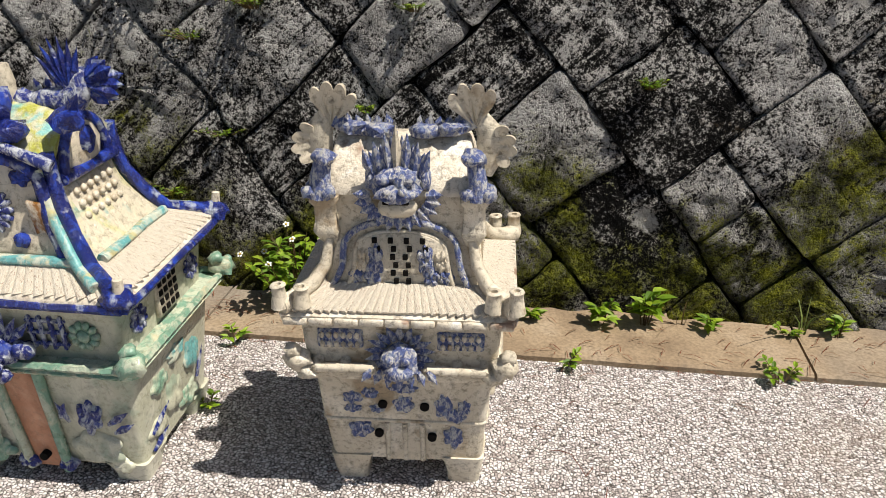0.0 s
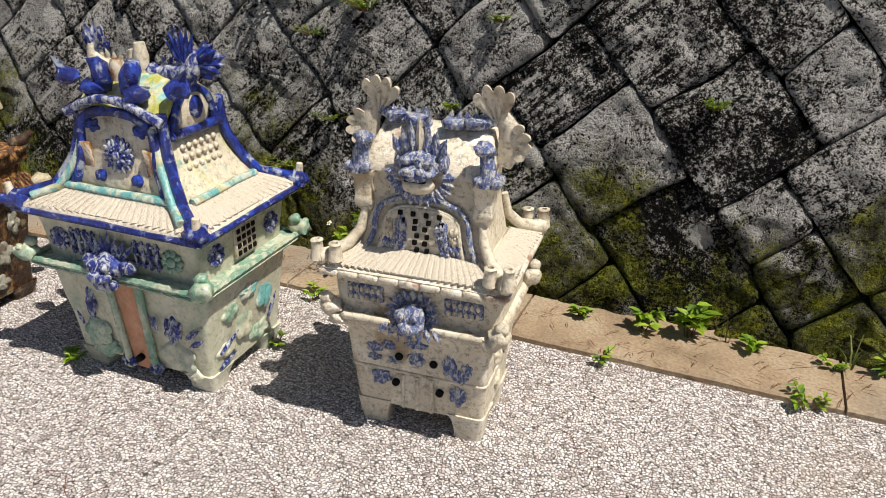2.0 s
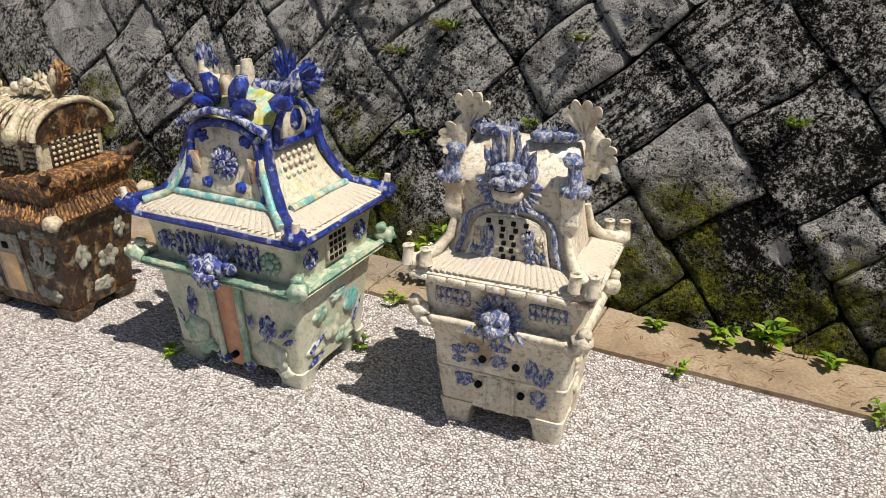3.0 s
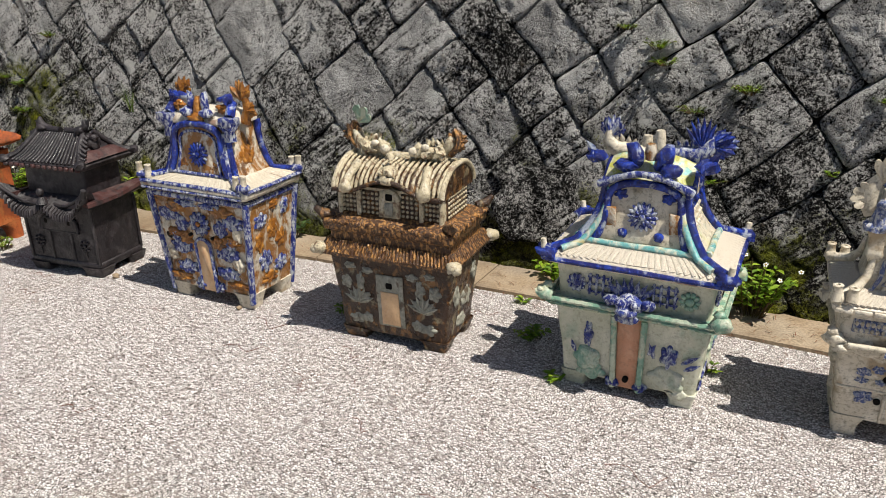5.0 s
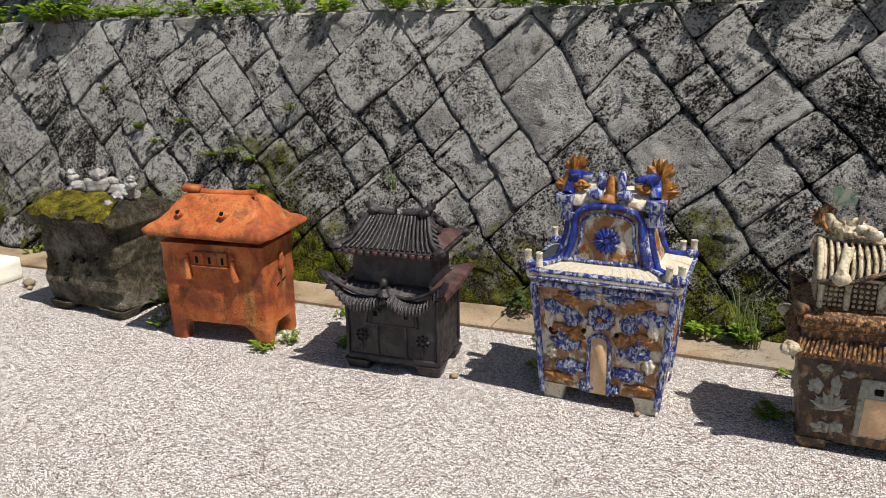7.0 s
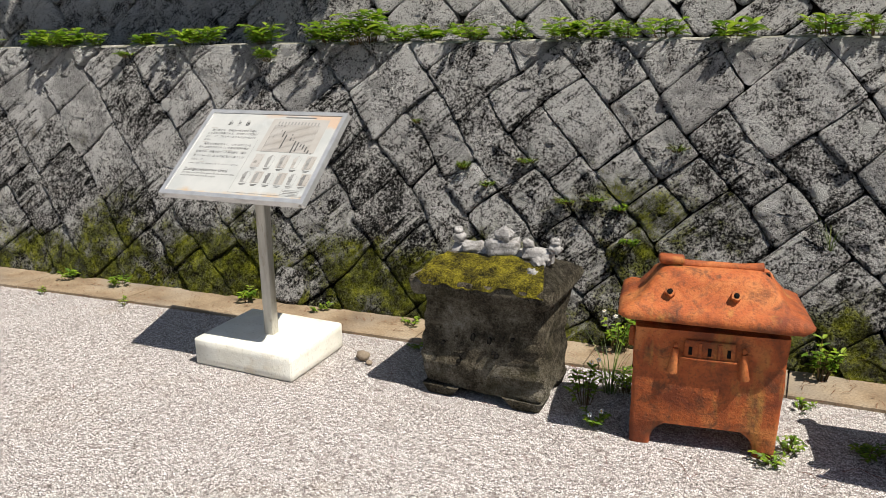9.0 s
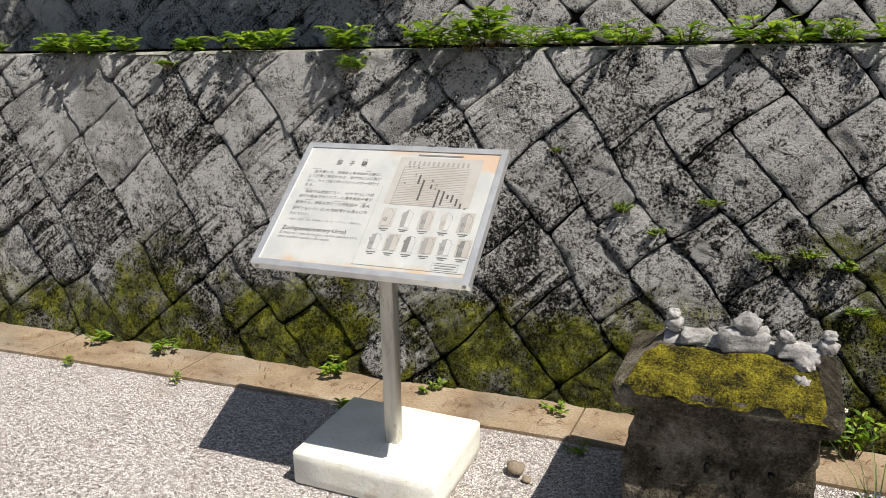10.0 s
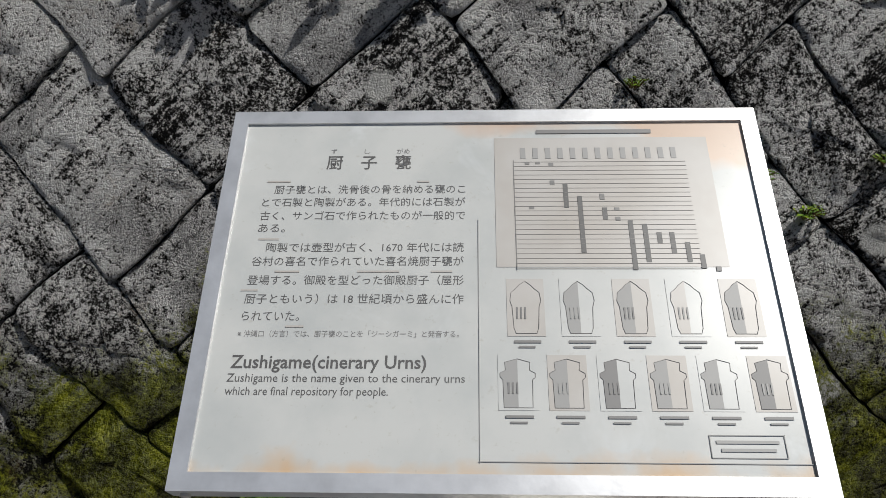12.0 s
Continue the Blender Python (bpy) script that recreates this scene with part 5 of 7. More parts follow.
        tube(bm, [(-0.29, f * 0.209, 0.556), (0.29, f * 0.209, 0.556)], 0.007, 6)
    islands("eave_edge", rough_up(cut(bm, 3), 0.004, 20), M_BLUED, urn, "cobalt eave edge")
    tile_rows(urn, ME_TILE_WHITE, 0.296, 0.196, 0.588, 0.205, 0.125, 0.614, 16, 10, 0.001)
    flared_block(urn, 0.205, 0.125, 0.150, 0.092, 0.605, 0.845, M_AMBERW)
    corner_ridges(urn, 0.305, 0.203, 0.578, 0.200, 0.122, 0.155, 0.096, 0.612, 0.840, 0.015, M_BLUE, M_BLUED)
    line = arch_line(0.165, 0.620, 0.780, 0.850)
    bm = bmesh.new()
    prism(bm, line, -0.118, -0.08, 0.004)
    for v in bm.verts:
        v.co.y -= 0.10 * max(0.0, 0.74 - v.co.z)
    part("arch_panel", rough_up(bm, 0.003, 25), M_AMBERW, urn)
    bm = bmesh.new()
    tube(bm, [(x, -0.122 - 0.10 * max(0.0, 0.74 - z), z) for x, z in line], 0.015, 8)
    part("arch_frame", rough_up(bm, 0.003, 30), M_BLUE, urn, "cobalt arch moulding")
    line2 = arch_line(0.128, 0.622, 0.765, 0.818)
    bm = bmesh.new()
    tube(bm, [(x, -0.122 - 0.10 * max(0.0, 0.74 - z), z) for x, z in line2], 0.007, 6)
    part("arch_frame", bm, M_BLUED, urn)
    bm = bmesh.new()
    rosette(bm, (0, -0.128, 0.712), 16, 0.010, 0.060, 0.017, 0.009, (0, -1, 0.08))
    blob(bm, (0, -0.132, 0.712), (0.012, 0.010, 0.012), 2)
    islands("petal", bm, M_BLUE, urn, "cobalt chrysanthemum medallion")
    for f in (-1, 1):
        bm = bmesh.new()
        tube(bm, [(-0.19, f * 0.130, 0.622), (0.19, f * 0.130, 0.622)], 0.011, 6)
        part("foot_mould", rough_up(cut(bm, 2), 0.004, 20), M_BLUED, urn)
        relief_patch(urn, "side_relief", (f * 0.168, 0.0, 0.70), (0.055, 0.055), M_AMBER, 270 + f, 6, (f, 0, 0.25), thick=0.012)
    for sx in (1, -1):
        relief_patch(urn, "scroll_relief", (sx * 0.095, -0.122, 0.66), (0.035, 0.03), M_AMBER, 280 + sx, 5, thick=0.008)
        bm = bmesh.new()
        loft(bm, [rr(0.024, 0.022, 0.78, 0.008, 2, sx * 0.172, -0.100), rr(0.020, 0.018, 0.82, 0.008, 2, sx * 0.172, -0.102), rr(0.038, 0.034, 0.855, 0.008, 2, sx * 0.178, -0.106), rr(0.036, 0.032, 0.885, 0.008, 2, sx * 0.178, -0.106)])
        part("bracket", rough_up(bm, 0.003, 30), M_BLUED, urn)
        bm = bmesh.new()
        tube(bm, [(sx * 0.172, -0.09, 0.885), (sx * 0.165, -0.06, 0.93), (sx * 0.13, -0.05, 0.955), (sx * 0.085, -0.05, 0.945)], [0.024, 0.024, 0.02, 0.014], 8)
        blob(bm, (sx * 0.155, -0.07, 0.958), (0.026, 0.022, 0.022), 2, 0.6, None, sx)
        beast = part("guardian_beast", rough_up(bm, 0.006, 35), M_BLUE, urn)
        relief_patch(beast, "saddle", (sx * 0.125, -0.075, 0.915), (0.04, 0.025), M_AMBER, 285 + sx, 4, thick=0.016)
        bm = bmesh.new()
        blob(bm, (sx * 0.040, -0.090, 0.935), (0.020, 0.018, 0.052), 2, 0.4, None, sx)
        blob(bm, (sx * 0.055, -0.105, 0.895), (0.034, 0.024, 0.024), 2, 0.5, None, sx * 3)
        part("ridge_bird", rough_up(bm, 0.004, 40), M_BLUED, urn)
        bm = bmesh.new()
        tube(bm, [(sx * 0.175, -0.0, 0.845), (sx * 0.198, 0.0, 0.90), (sx * 0.190, 0.0, 0.955)], [0.030, 0.026, 0.018], 8, 0.6)
        fan_tail(bm, (sx * 0.172, 0.0, 0.945), sx, 0.080, 7, (40, 150) if sx > 0 else (60, 150), (0, -1, 0.1), 0.034, 0.024)
        fan_tail(bm, (sx * 0.190, 0.0, 0.90), sx, 0.055, 5, (-40, 50), (0, -1, 0.1), 0.030, 0.022)
        islands("tail_fin", rough_up(bm, 0.004, 40), M_AMBER, urn, "amber flame-shaped tail fin")
    bm = bmesh.new()
    loft(bm, [rr(0.165, 0.105, 0.842, 0.02), rr(0.168, 0.108, 0.856, 0.02), rr(0.150, 0.070, 0.895, 0.02), rr(0.13, 0.03, 0.905, 0.02)])
    part("ridge_roof", rough_up(bm, 0.006, 18), M_TILE, urn)
    bm = bmesh.new()
    tube(bm, [(0, -0.09, 0.88), (0, -0.09, 0.925), (0, -0.088, 0.965)], [0.024, 0.022, 0.012], 8)
    blob(bm, (0, -0.112, 0.868), (0.038, 0.022, 0.026), 2, 0.7, None, 4)
    part("ridge_mask", rough_up(bm, 0.005, 40), M_AMBER, urn)
    for sx in (1, -1):
        for sy in (-1, 1):
            bm = bmesh.new()
            blob(bm, (sx * 0.292, sy * 0.192, 0.604), (0.032, 0.028, 0.024), 2, 0.5, None, sx + sy)
            part("eave_corner", bm, M_BLUED, urn)
            finial_pair(urn, sx * 0.300, sy * 0.196, 0.618, M_CREAM, sx, 0.046, 0.014)
    return urn


def urn_brown():
    """Brown urn with tiled eaves, bone-coloured barrel roof and ridge fish."""
    urn = thing("urn", pose(-1.790, -0.478, 0, 0, 0, 4.3), "brown-glazed ceramic urn with bone-white tiled barrel roof", "urn", ROW)
    w, d = 0.234, 0.140
    feet(urn, w, d, 0.045, M_BROWN, 0.10, 0.08)
    shell(urn, "body", [(w + 0.004, d + 0.004, 0.04), (0.250, 0.158, 0.2), (0.272, 0.175, 0.385)], M_BROWN, amp=0.007)

    def front(z):
        return -0.140 - 0.092 * z

    bm = bmesh.new()
    prism(bm, [(-0.060, 0.085), (0.060, 0.085), (0.060, 0.322), (-0.060, 0.322)], -0.008, 0.02, 0.005)
    for v in bm.verts:
        v.co.y += front(v.co.z)
    part("door_surround", rough_up(cut(bm, 2), 0.003, 30), M_GREY, urn)
    bm = bmesh.new()
    prism(bm, [(-0.042, 0.095), (0.042, 0.095), (0.040, 0.248), (-0.040, 0.248)], -0.012, 0.02, 0.003)
    for v in bm.verts:
        v.co.y += front(v.co.z)
    part("door", bm, M_PEACH, urn, "peach unglazed door panel")
    bm = bmesh.new()
    slab(bm, (0.0, front(0.28) - 0.007, 0.278), (0.028, 0.012, 0.026), None, 0.003)
    part("door_hole", bm, M_HOLE_SHADE, urn)
    for sx in (1, -1):
        for i, (x, z, a, b) in enumerate(((0.145, 0.205, 0.055, 0.040), (0.135, 0.28, 0.022, 0.05), (0.165, 0.10, 0.045, 0.03), (0.115, 0.11, 0.03, 0.03), (0.20, 0.27, 0.03, 0.04), (0.10, 0.33, 0.03, 0.02), (0.18, 0.345, 0.03, 0.018), (0.115, 0.205, 0.02, 0.03))):
            relief_patch(urn, "lotus_relief", (sx * x, front(z) - 0.001, z), (a, b), M_GREY, 400 + i + 20 * sx, 5, (0, -1, 0.06), thick=0.010)
        bm = bmesh.new()
        for k in range(7):
            a = radians(20 + 140 * k / 6)
            blade(bm, (sx * 0.145, front(0.2) - 0.004, 0.180), (sx * 0.145 + 0.075 * math.cos(a), front(0.22) - 0.006, 0.185 + 0.072 * math.sin(a)), 0.026, 0.014, (0, -1, 0.1))
        islands("lotus_petal", bm, M_GREY, urn)
        for i, (y, z, a, b) in enumerate(((-0.08, 0.25, 0.035, 0.06), (0.03, 0.2, 0.05, 0.05), (0.09, 0.3, 0.03, 0.05), (0.0, 0.1, 0.05, 0.03))):
            relief_patch(urn, "lotus_relief", (sx * (0.236 + 0.095 * z), y, z), (a, b), M_GREY, 440 + i, 5, (sx, 0, 0.06), thick=0.010)
    # lower tiled eave
    bm = bmesh.new()
    loft(bm, [rr(0.262, 0.166, 0.372, 0.01), rr(0.297, 0.200, 0.388, 0.01), rr(0.300, 0.203, 0.408, 0.01), rr(0.272, 0.176, 0.450, 0.01)])
    part("lower_eave", rough_up(bm, 0.003, 20), M_RUST, urn)
    n = 38
    for i in range(n):
        x = -0.285 + 0.57 * i / (n - 1)
        bm = bmesh.new()
        tube(bm, [(x, -0.206, 0.404), (x * 0.94, -0.176, 0.452)], 0.0066, 6)
        part("eave_tile", rough_up(bm, 0.0015, 60, i), M_RUST, urn)
    for s in (-1, 1):
        for i in range(24):
            y = -0.190 + 0.38 * i / 23
            bm = bmesh.new()
            tube(bm, [(s * 0.302, y, 0.404), (s * 0.274, y * 0.9, 0.452)], 0.0066, 6)
            part("eave_tile", rough_up(bm, 0.0015, 60, i), M_RUST, urn)
    for sx in (1, -1):
        for sy in (-1, 1):
            bm = bmesh.new()
            blob(bm, (sx * 0.300, sy * 0.203, 0.415), (0.032, 0.030, 0.026), 2, 0.4, None, sx + sy)
            blob(bm, (sx * 0.314, sy * 0.214, 0.412), (0.022, 0.020, 0.020), 2, 0.4, None, sx)
            part("corner_knob", bm, M_BONE, urn)
    shell(urn, "band", [(0.268, 0.172, 0.445), (0.270, 0.174, 0.505)], M_RUST, amp=0.004)
    # upper eave with a notched edge
    bm = bmesh.new()
    loft(bm, [rr(0.268, 0.172, 0.485, 0.01), rr(0.284, 0.188, 0.495, 0.01), rr(0.288, 0.192, 0.530, 0.01), rr(0.276, 0.180, 0.545, 0.01), rr(0.225, 0.135, 0.565, 0.01)])
    part("upper_eave", rough_up(bm, 0.004, 20), M_RUST, urn)
    for i in range(9):
        bm = bmesh.new()
        slab(bm, (-0.252 + 0.063 * i, -0.191, 0.535), (0.040, 0.022, 0.018), None, 0.004)
        part("eave_block", rough_up(bm, 0.003, 40, i), M_RUST, urn)
    for s in (-1, 1):
        for i in range(6):
            bm = bmesh.new()
            slab(bm, (s * 0.287, -0.16 + 0.064 * i, 0.535), (0.022, 0.040, 0.018), None, 0.004)
            part("eave_block", rough_up(bm, 0.003, 40, i), M_RUST, urn)
        for sy in (-1, 1):
            bm = bmesh.new()
            tube(bm, [(s * 0.250, sy * 0.155, 0.552), (s * 0.285, sy * 0.188, 0.562), (s * 0.306, sy * 0.205, 0.588)], [0.018, 0.020, 0.010], 8)
            part("eave_horn", rough_up(bm, 0.003, 30), M_BROWN, urn)
    # lattice storey
    shell(urn, "upper_storey", [(0.222, 0.130, 0.558), (0.226, 0.132, 0.672)], M_BONE)
    for x0, x1 in ((-0.215, -0.150), (-0.125, -0.048), (0.048, 0.125), (0.150, 0.215)):
        bm = bmesh.new()
        slab(bm, ((x0 + x1) / 2, -0.132, 0.612), (x1 - x0, 0.008, 0.10), None, 0.002)
        lat = part("lattice_panel", bm, M_BROWN, urn)
        for i in range(4):
            for j in range(5):
                bm = bmesh.new()
                blob(bm, (x0 + (x1 - x0) * (i + 0.5) / 4, -0.138, 0.573 + 0.0195 * j), (0.0075, 0.006, 0.0075), 1)
                part("lattice_stud", bm, M_BONE, lat)
    for sx in (1, -1):
        bm = bmesh.new()
        slab(bm, (sx * 0.225, 0.0, 0.612), (0.010, 0.20, 0.10), None, 0.002)
        lat = part("lattice_panel", bm, M_BROWN, urn)
        for i in range(9):
            for j in range(5):
                bm = bmesh.new()
                blob(bm, (sx * 0.231, -0.088 + 0.022 * i, 0.573 + 0.0195 * j), (0.006, 0.008, 0.0075), 1)
                part("lattice_stud", bm, M_BONE, lat)
        for x in (0.138, 0.222):
            bm = bmesh.new()
            tube(bm, [(sx * x, -0.138, 0.556), (sx * x, -0.138, 0.672)], 0.011, 8)
            part("pillar", rough_up(bm, 0.002, 30), M_BONE, urn)
    bm = bmesh.new()
    prism(bm, [(-0.046, 0.558), (0.046, 0.558), (0.046, 0.64), (0.03, 0.668), (0.0, 0.68), (-0.03, 0.668), (-0.046, 0.64)], -0.146, -0.12, 0.004)
    part("niche", rough_up(bm, 0.002, 30), M_BONE, urn)
    bm = bmesh.new()
    slab(bm, (0.0, -0.146, 0.645), (0.030, 0.008, 0.028), None, 0.003)
    part("niche_hole", bm, M_HOLE_SHADE, urn)
    bm = bmesh.new()
    slab(bm, (0.0, -0.148, 0.595), (0.038, 0.008, 0.055), None, 0.003)
    part("niche_panel", bm, M_GREY, urn)
    # barrel roof, front raised in an arch, with ribs
    bm = bmesh.new()
    rings = []
    for i in range(17):
        x = -0.235 + 0.47 * i / 16
        rise = 0.045 * max(0.0, math.cos(min(1.0, abs(x) / 0.15) * math.pi / 2)) ** 1.2
        ring = []
        for k in range(11):
            a = math.pi * k / 10
            y = -0.165 * math.cos(a)
            z = 0.665 + 0.104 * math.sin(a) ** 1.15
            if k < 4:
                z += rise * (1 - k / 4)
            ring.append((x, y, z))
        ring += [(x, 0.14, 0.655), (x, -0.14, 0.655 + rise)]
        rings.append(ring)
    loft(bm, rings)
    part("barrel_roof", rough_up(bm, 0.003, 15), M_BROWN, urn)
    for i in range(21):
        x = -0.222 + 0.444 * i / 20
        rise = 0.045 * max(0.0, math.cos(min(1.0, abs(x) / 0.15) * math.pi / 2)) ** 1.2
        bm = bmesh.new()
        pts = []
        for k in range(9):
            a = math.pi * k / 10
            pts.append((x, -0.168 * math.cos(a), 0.669 + 0.106 * math.sin(a) ** 1.15 + (rise * (1 - k / 4) if k < 4 else 0)))
        tube(bm, pts, [0.0060 + 0.0022 * (k % 2) for k in range(9)], 6)
        part("roof_rib", rough_up(bm, 0.003, 60, i), M_RIB, urn)
    bm = bmesh.new()
    tube(bm, [(x, -0.172, 0.664 + 0.052 * max(0.0, math.cos(min(1.0, abs(x) / 0.15) * math.pi / 2)) ** 1.2) for x in [-0.235 + 0.47 * i / 18 for i in range(19)]], 0.010, 6)
    part("roof_lip", rough_up(bm, 0.002, 30), M_BROWN, urn)
    for sx in (1, -1):
        bm = bmesh.new()
        tube(bm, [(sx * 0.235, -0.165 * math.cos(a), 0.668 + 0.107 * math.sin(a) ** 1.15) for a in [math.pi * k / 12 for k in range(13)]], 0.012, 6)
        part("gable_rib", rough_up(bm, 0.003, 40), M_BONE, urn)
        bm = bmesh.new()
        tube(bm, [(sx * 0.150, -0.098, 0.765), (sx * 0.163, -0.150, 0.728), (sx * 0.170, -0.185, 0.694)], [0.018, 0.017, 0.020], 8)
        blob(bm, (sx * 0.170, -0.186, 0.684), (0.030, 0.024, 0.028), 2, 0.3, None, sx)
        part("hanging_gourd", rough_up(bm, 0.003, 30), M_BONE, urn)
    bm = bmesh.new()
    tube(bm, [(-0.20, 0, 0.776), (0.20, 0, 0.776)], 0.020, 8)
    part("ridge", rough_up(cut(bm, 2), 0.005, 20), M_BONE, urn)
    for sx in (1, -1):
        bm = bmesh.new()
        tube(bm, [(sx * 0.075, -0.01, 0.802), (sx * 0.12, -0.01, 0.806), (sx * 0.17, 0.0, 0.806), (sx * 0.205, 0.0, 0.839), (sx * 0.215, 0.0, 0.874)], [0.020, 0.024, 0.024, 0.024, 0.016], 10)
        blob(bm, (sx * 0.085, -0.02, 0.810), (0.032, 0.028, 0.026), 2, 0.9, None, sx * 2)
        blob(bm, (sx * 0.125, -0.03, 0.802), (0.034, 0.020, 0.018), 2, 0.9, None, sx * 5)
        blob(bm, (sx * 0.165, -0.02, 0.810), (0.024, 0.026, 0.030), 2, 0.9, None, sx * 7)
        for k in range(5):
            blade(bm, (sx * (0.11 + 0.02 * k), 0, 0.832), (sx * (0.10 + 0.022 * k), 0, 0.864), 0.024, 0.014, (0, -1, 0))
        fish = part("fish_body", rough_up(cut(bm, 1), 0.011, 38), M_RIB, urn)
        bm = bmesh.new()
        tube(bm, [(sx * 0.205, 0.0, 0.799), (sx * 0.236, 0.0, 0.839), (sx * 0.238, 0.0, 0.879), (sx * 0.222, 0, 0.904)], [0.020, 0.026, 0.024, 0.012], 8, 0.6)
        fan_tail(bm, (sx * 0.215, 0.0, 0.849), sx, 0.055, 9, (-50, 110), (0, -1, 0.1), 0.026, 0.022)
        islands("tail_fin", rough_up(bm, 0.003, 40), M_RUST, fish)
        bm = bmesh.new()
        blob(bm, (sx * 0.062, -0.045, 0.809), (0.022, 0.016, 0.020), 2, 0.3), blob(bm, (sx * 0.11, -0.035, 0.829), (0.018, 0.014, 0.014), 2, 0.3)
        part("fish_lips", bm, M_CREAM, fish)
    bm = bmesh.new()
    fan_shell(bm, (-0.205, 0.0, 0.894), 1, 0.085, 3, (10, 100), 0.009)
    islands("green_fin", bm, M_GREEN, urn, "pale green upright tail fin")
    bm = bmesh.new()
    blob(bm, (0, -0.135, 0.739), (0.046, 0.036, 0.036), 2, 0.6, None, 6)
    blob(bm, (0, -0.165, 0.719), (0.036, 0.024, 0.020), 2, 0.4, None, 6)
    blob(bm, (-0.02, -0.168, 0.749), 0.012, 2), blob(bm, (0.02, -0.168, 0.749), 0.012, 2)
    blade(bm, (0, -0.12, 0.79), (0, -0.11, 0.826), 0.04, 0.03, (0, -1, 0))
    part("beast_mask", rough_up(bm, 0.007, 45), M_RIB, urn)
    return urn


def urn_dark():
    """Unglazed dark urn with swag eaves and a ribbed roof."""
    urn = thing("urn", pose(-3.732, -0.573, 0, 0, 0, 7.7), "dark unglazed clay urn with swagged eave and ribbed roof", "urn", ROW)
    w, d = 0.222, 0.150
    feet(urn, w + 0.006, d + 0.006, 0.045, M_DARK, 0.11, 0.09, 0.02)
    ring_mould(urn, "plinth", w + 0.008, d + 0.008, 0.040, 0.078, M_DARK, 0.006)
    shell(urn, "body", [(w, d, 0.07), (w + 0.002, d + 0.002, 0.38)], M_DARK, amp=0.003)
    for sx in (1, -1):
        for sy in (1, -1):
            bm = bmesh.new()
            tube(bm, [(sx * w, sy * d, 0.07), (sx * w, sy * d, 0.37)], 0.009, 6)
            part("corner_rib", bm, M_DARK, urn)
    # door panel and windows
    bm = bmesh.new()
    prism(bm, [(-0.115, 0.235), (0.115, 0.235), (0.115, 0.285), (0.08, 0.325), (0.0, 0.345), (-0.08, 0.325), (-0.115, 0.285)], -0.162, -0.14, 0.004)
    part("lintel_panel", rough_up(bm, 0.002, 30), M_DARK, urn)
    bm = bmesh.new()
    tube(bm, [(-0.125, -0.158, 0.24), (-0.12, -0.160, 0.29), (-0.08, -0.162, 0.330), (0.0, -0.163, 0.352), (0.08, -0.162, 0.330), (0.12, -0.160, 0.29), (0.125, -0.158, 0.24)], 0.009, 6)
    tube(bm, [(-0.13, -0.158, 0.235), (0.13, -0.158, 0.235)], 0.007, 6)
    part("arch_frame", bm, M_DARK, urn)
    for sx in (1, -1):
        bm = bmesh.new()
        slab(bm, (sx * 0.075, -0.161, 0.285), (0.018, 0.008, 0.026), None, 0.002)
        part("window_hole", bm, M_HOLE_SHADE, urn)
        bm = bmesh.new()
        blob(bm, (sx * 0.075 + 0.02, -0.160, 0.302), (0.014, 0.010, 0.010), 2, 0.4)
        part("stud", bm, M_DARK, urn)
        bm = bmesh.new()
        rosette(bm, (sx * 0.150, -0.153, 0.165), 8, 0.016, 0.036, 0.018, 0.010)
        blob(bm, (sx * 0.150, -0.155, 0.165), (0.010, 0.008, 0.010), 2)
        part("flower_relief", bm, M_DARK, urn)
        bm = bmesh.new()
        tube(bm, [(sx * 0.15, -0.152, 0.09), (sx * 0.15, -0.154, 0.13)], 0.005, 6)
        part("flower_stem", bm, M_DARK, urn)
        bm = bmesh.new()
        tube(bm, [(sx * 0.07, -0.152, 0.075), (sx * 0.07, -0.153, 0.235)], 0.006, 6)
        part("door_post", bm, M_DARK, urn)
    # lower roof: swagged front eave
    n = 30

    def swag(t):
        a = abs(t)
        return 0.395 - 0.055 * math.sin(min(1.0, a / 0.85) * math.pi) - 0.03 * a * 0 + 0.085 * max(0.0, (a - 0.62) / 0.38) ** 2

    bm = bmesh.new()
    rings = []
    for i in range(n + 1):
        t = i / n * 2 - 1
        x, z = t * 0.285, swag(t)
        rings.append([(x, -0.235, z - 0.022), (x, -0.242, z - 0.004), (x, -0.225, z + 0.012), (x * 0.92, -0.150, 0.425 + (z - 0.39) * 0.3), (x * 0.92, -0.145, 0.395 + (z - 0.39) * 0.3)])
    loft(bm, rings)
    eave = part("swag_eave", bm, M_DARK, urn)
    for i in range(34):
        t = (i + 0.5) / 34 * 2 - 1
        x, z = t * 0.283, swag(t)
        bm = bmesh.new()
        tube(bm, [(x, -0.244, z - 0.018), (x, -0.238, z + 0.010), (x * 0.985, -0.205, z * 0.75 + 0.25 * 0.43 + 0.004)], 0.0064, 5)
        part("eave_tile", bm, M_DARK, eave)
    for s in (1, -1):
        bm = bmesh.new()
        tube(bm, [(s * 0.272 * k, -0.225 + 0.04 * (1 - k), 0.47 - 0.085 * math.sin((1 - k) * 2.2)) for k in (1.0, 0.85, 0.7, 0.5, 0.3, 0.12)], 0.009, 6)
        part("swag_roll", bm, M_DARK, urn)
        bm = bmesh.new()
        tube(bm, [(s * 0.260, -0.215, 0.435), (s * 0.285, -0.235, 0.470), (s * 0.298, -0.240, 0.50)], [0.02, 0.016, 0.012], 8)
        part("eave_horn", bm, M_DARK, urn)
    bm = bmesh.new()
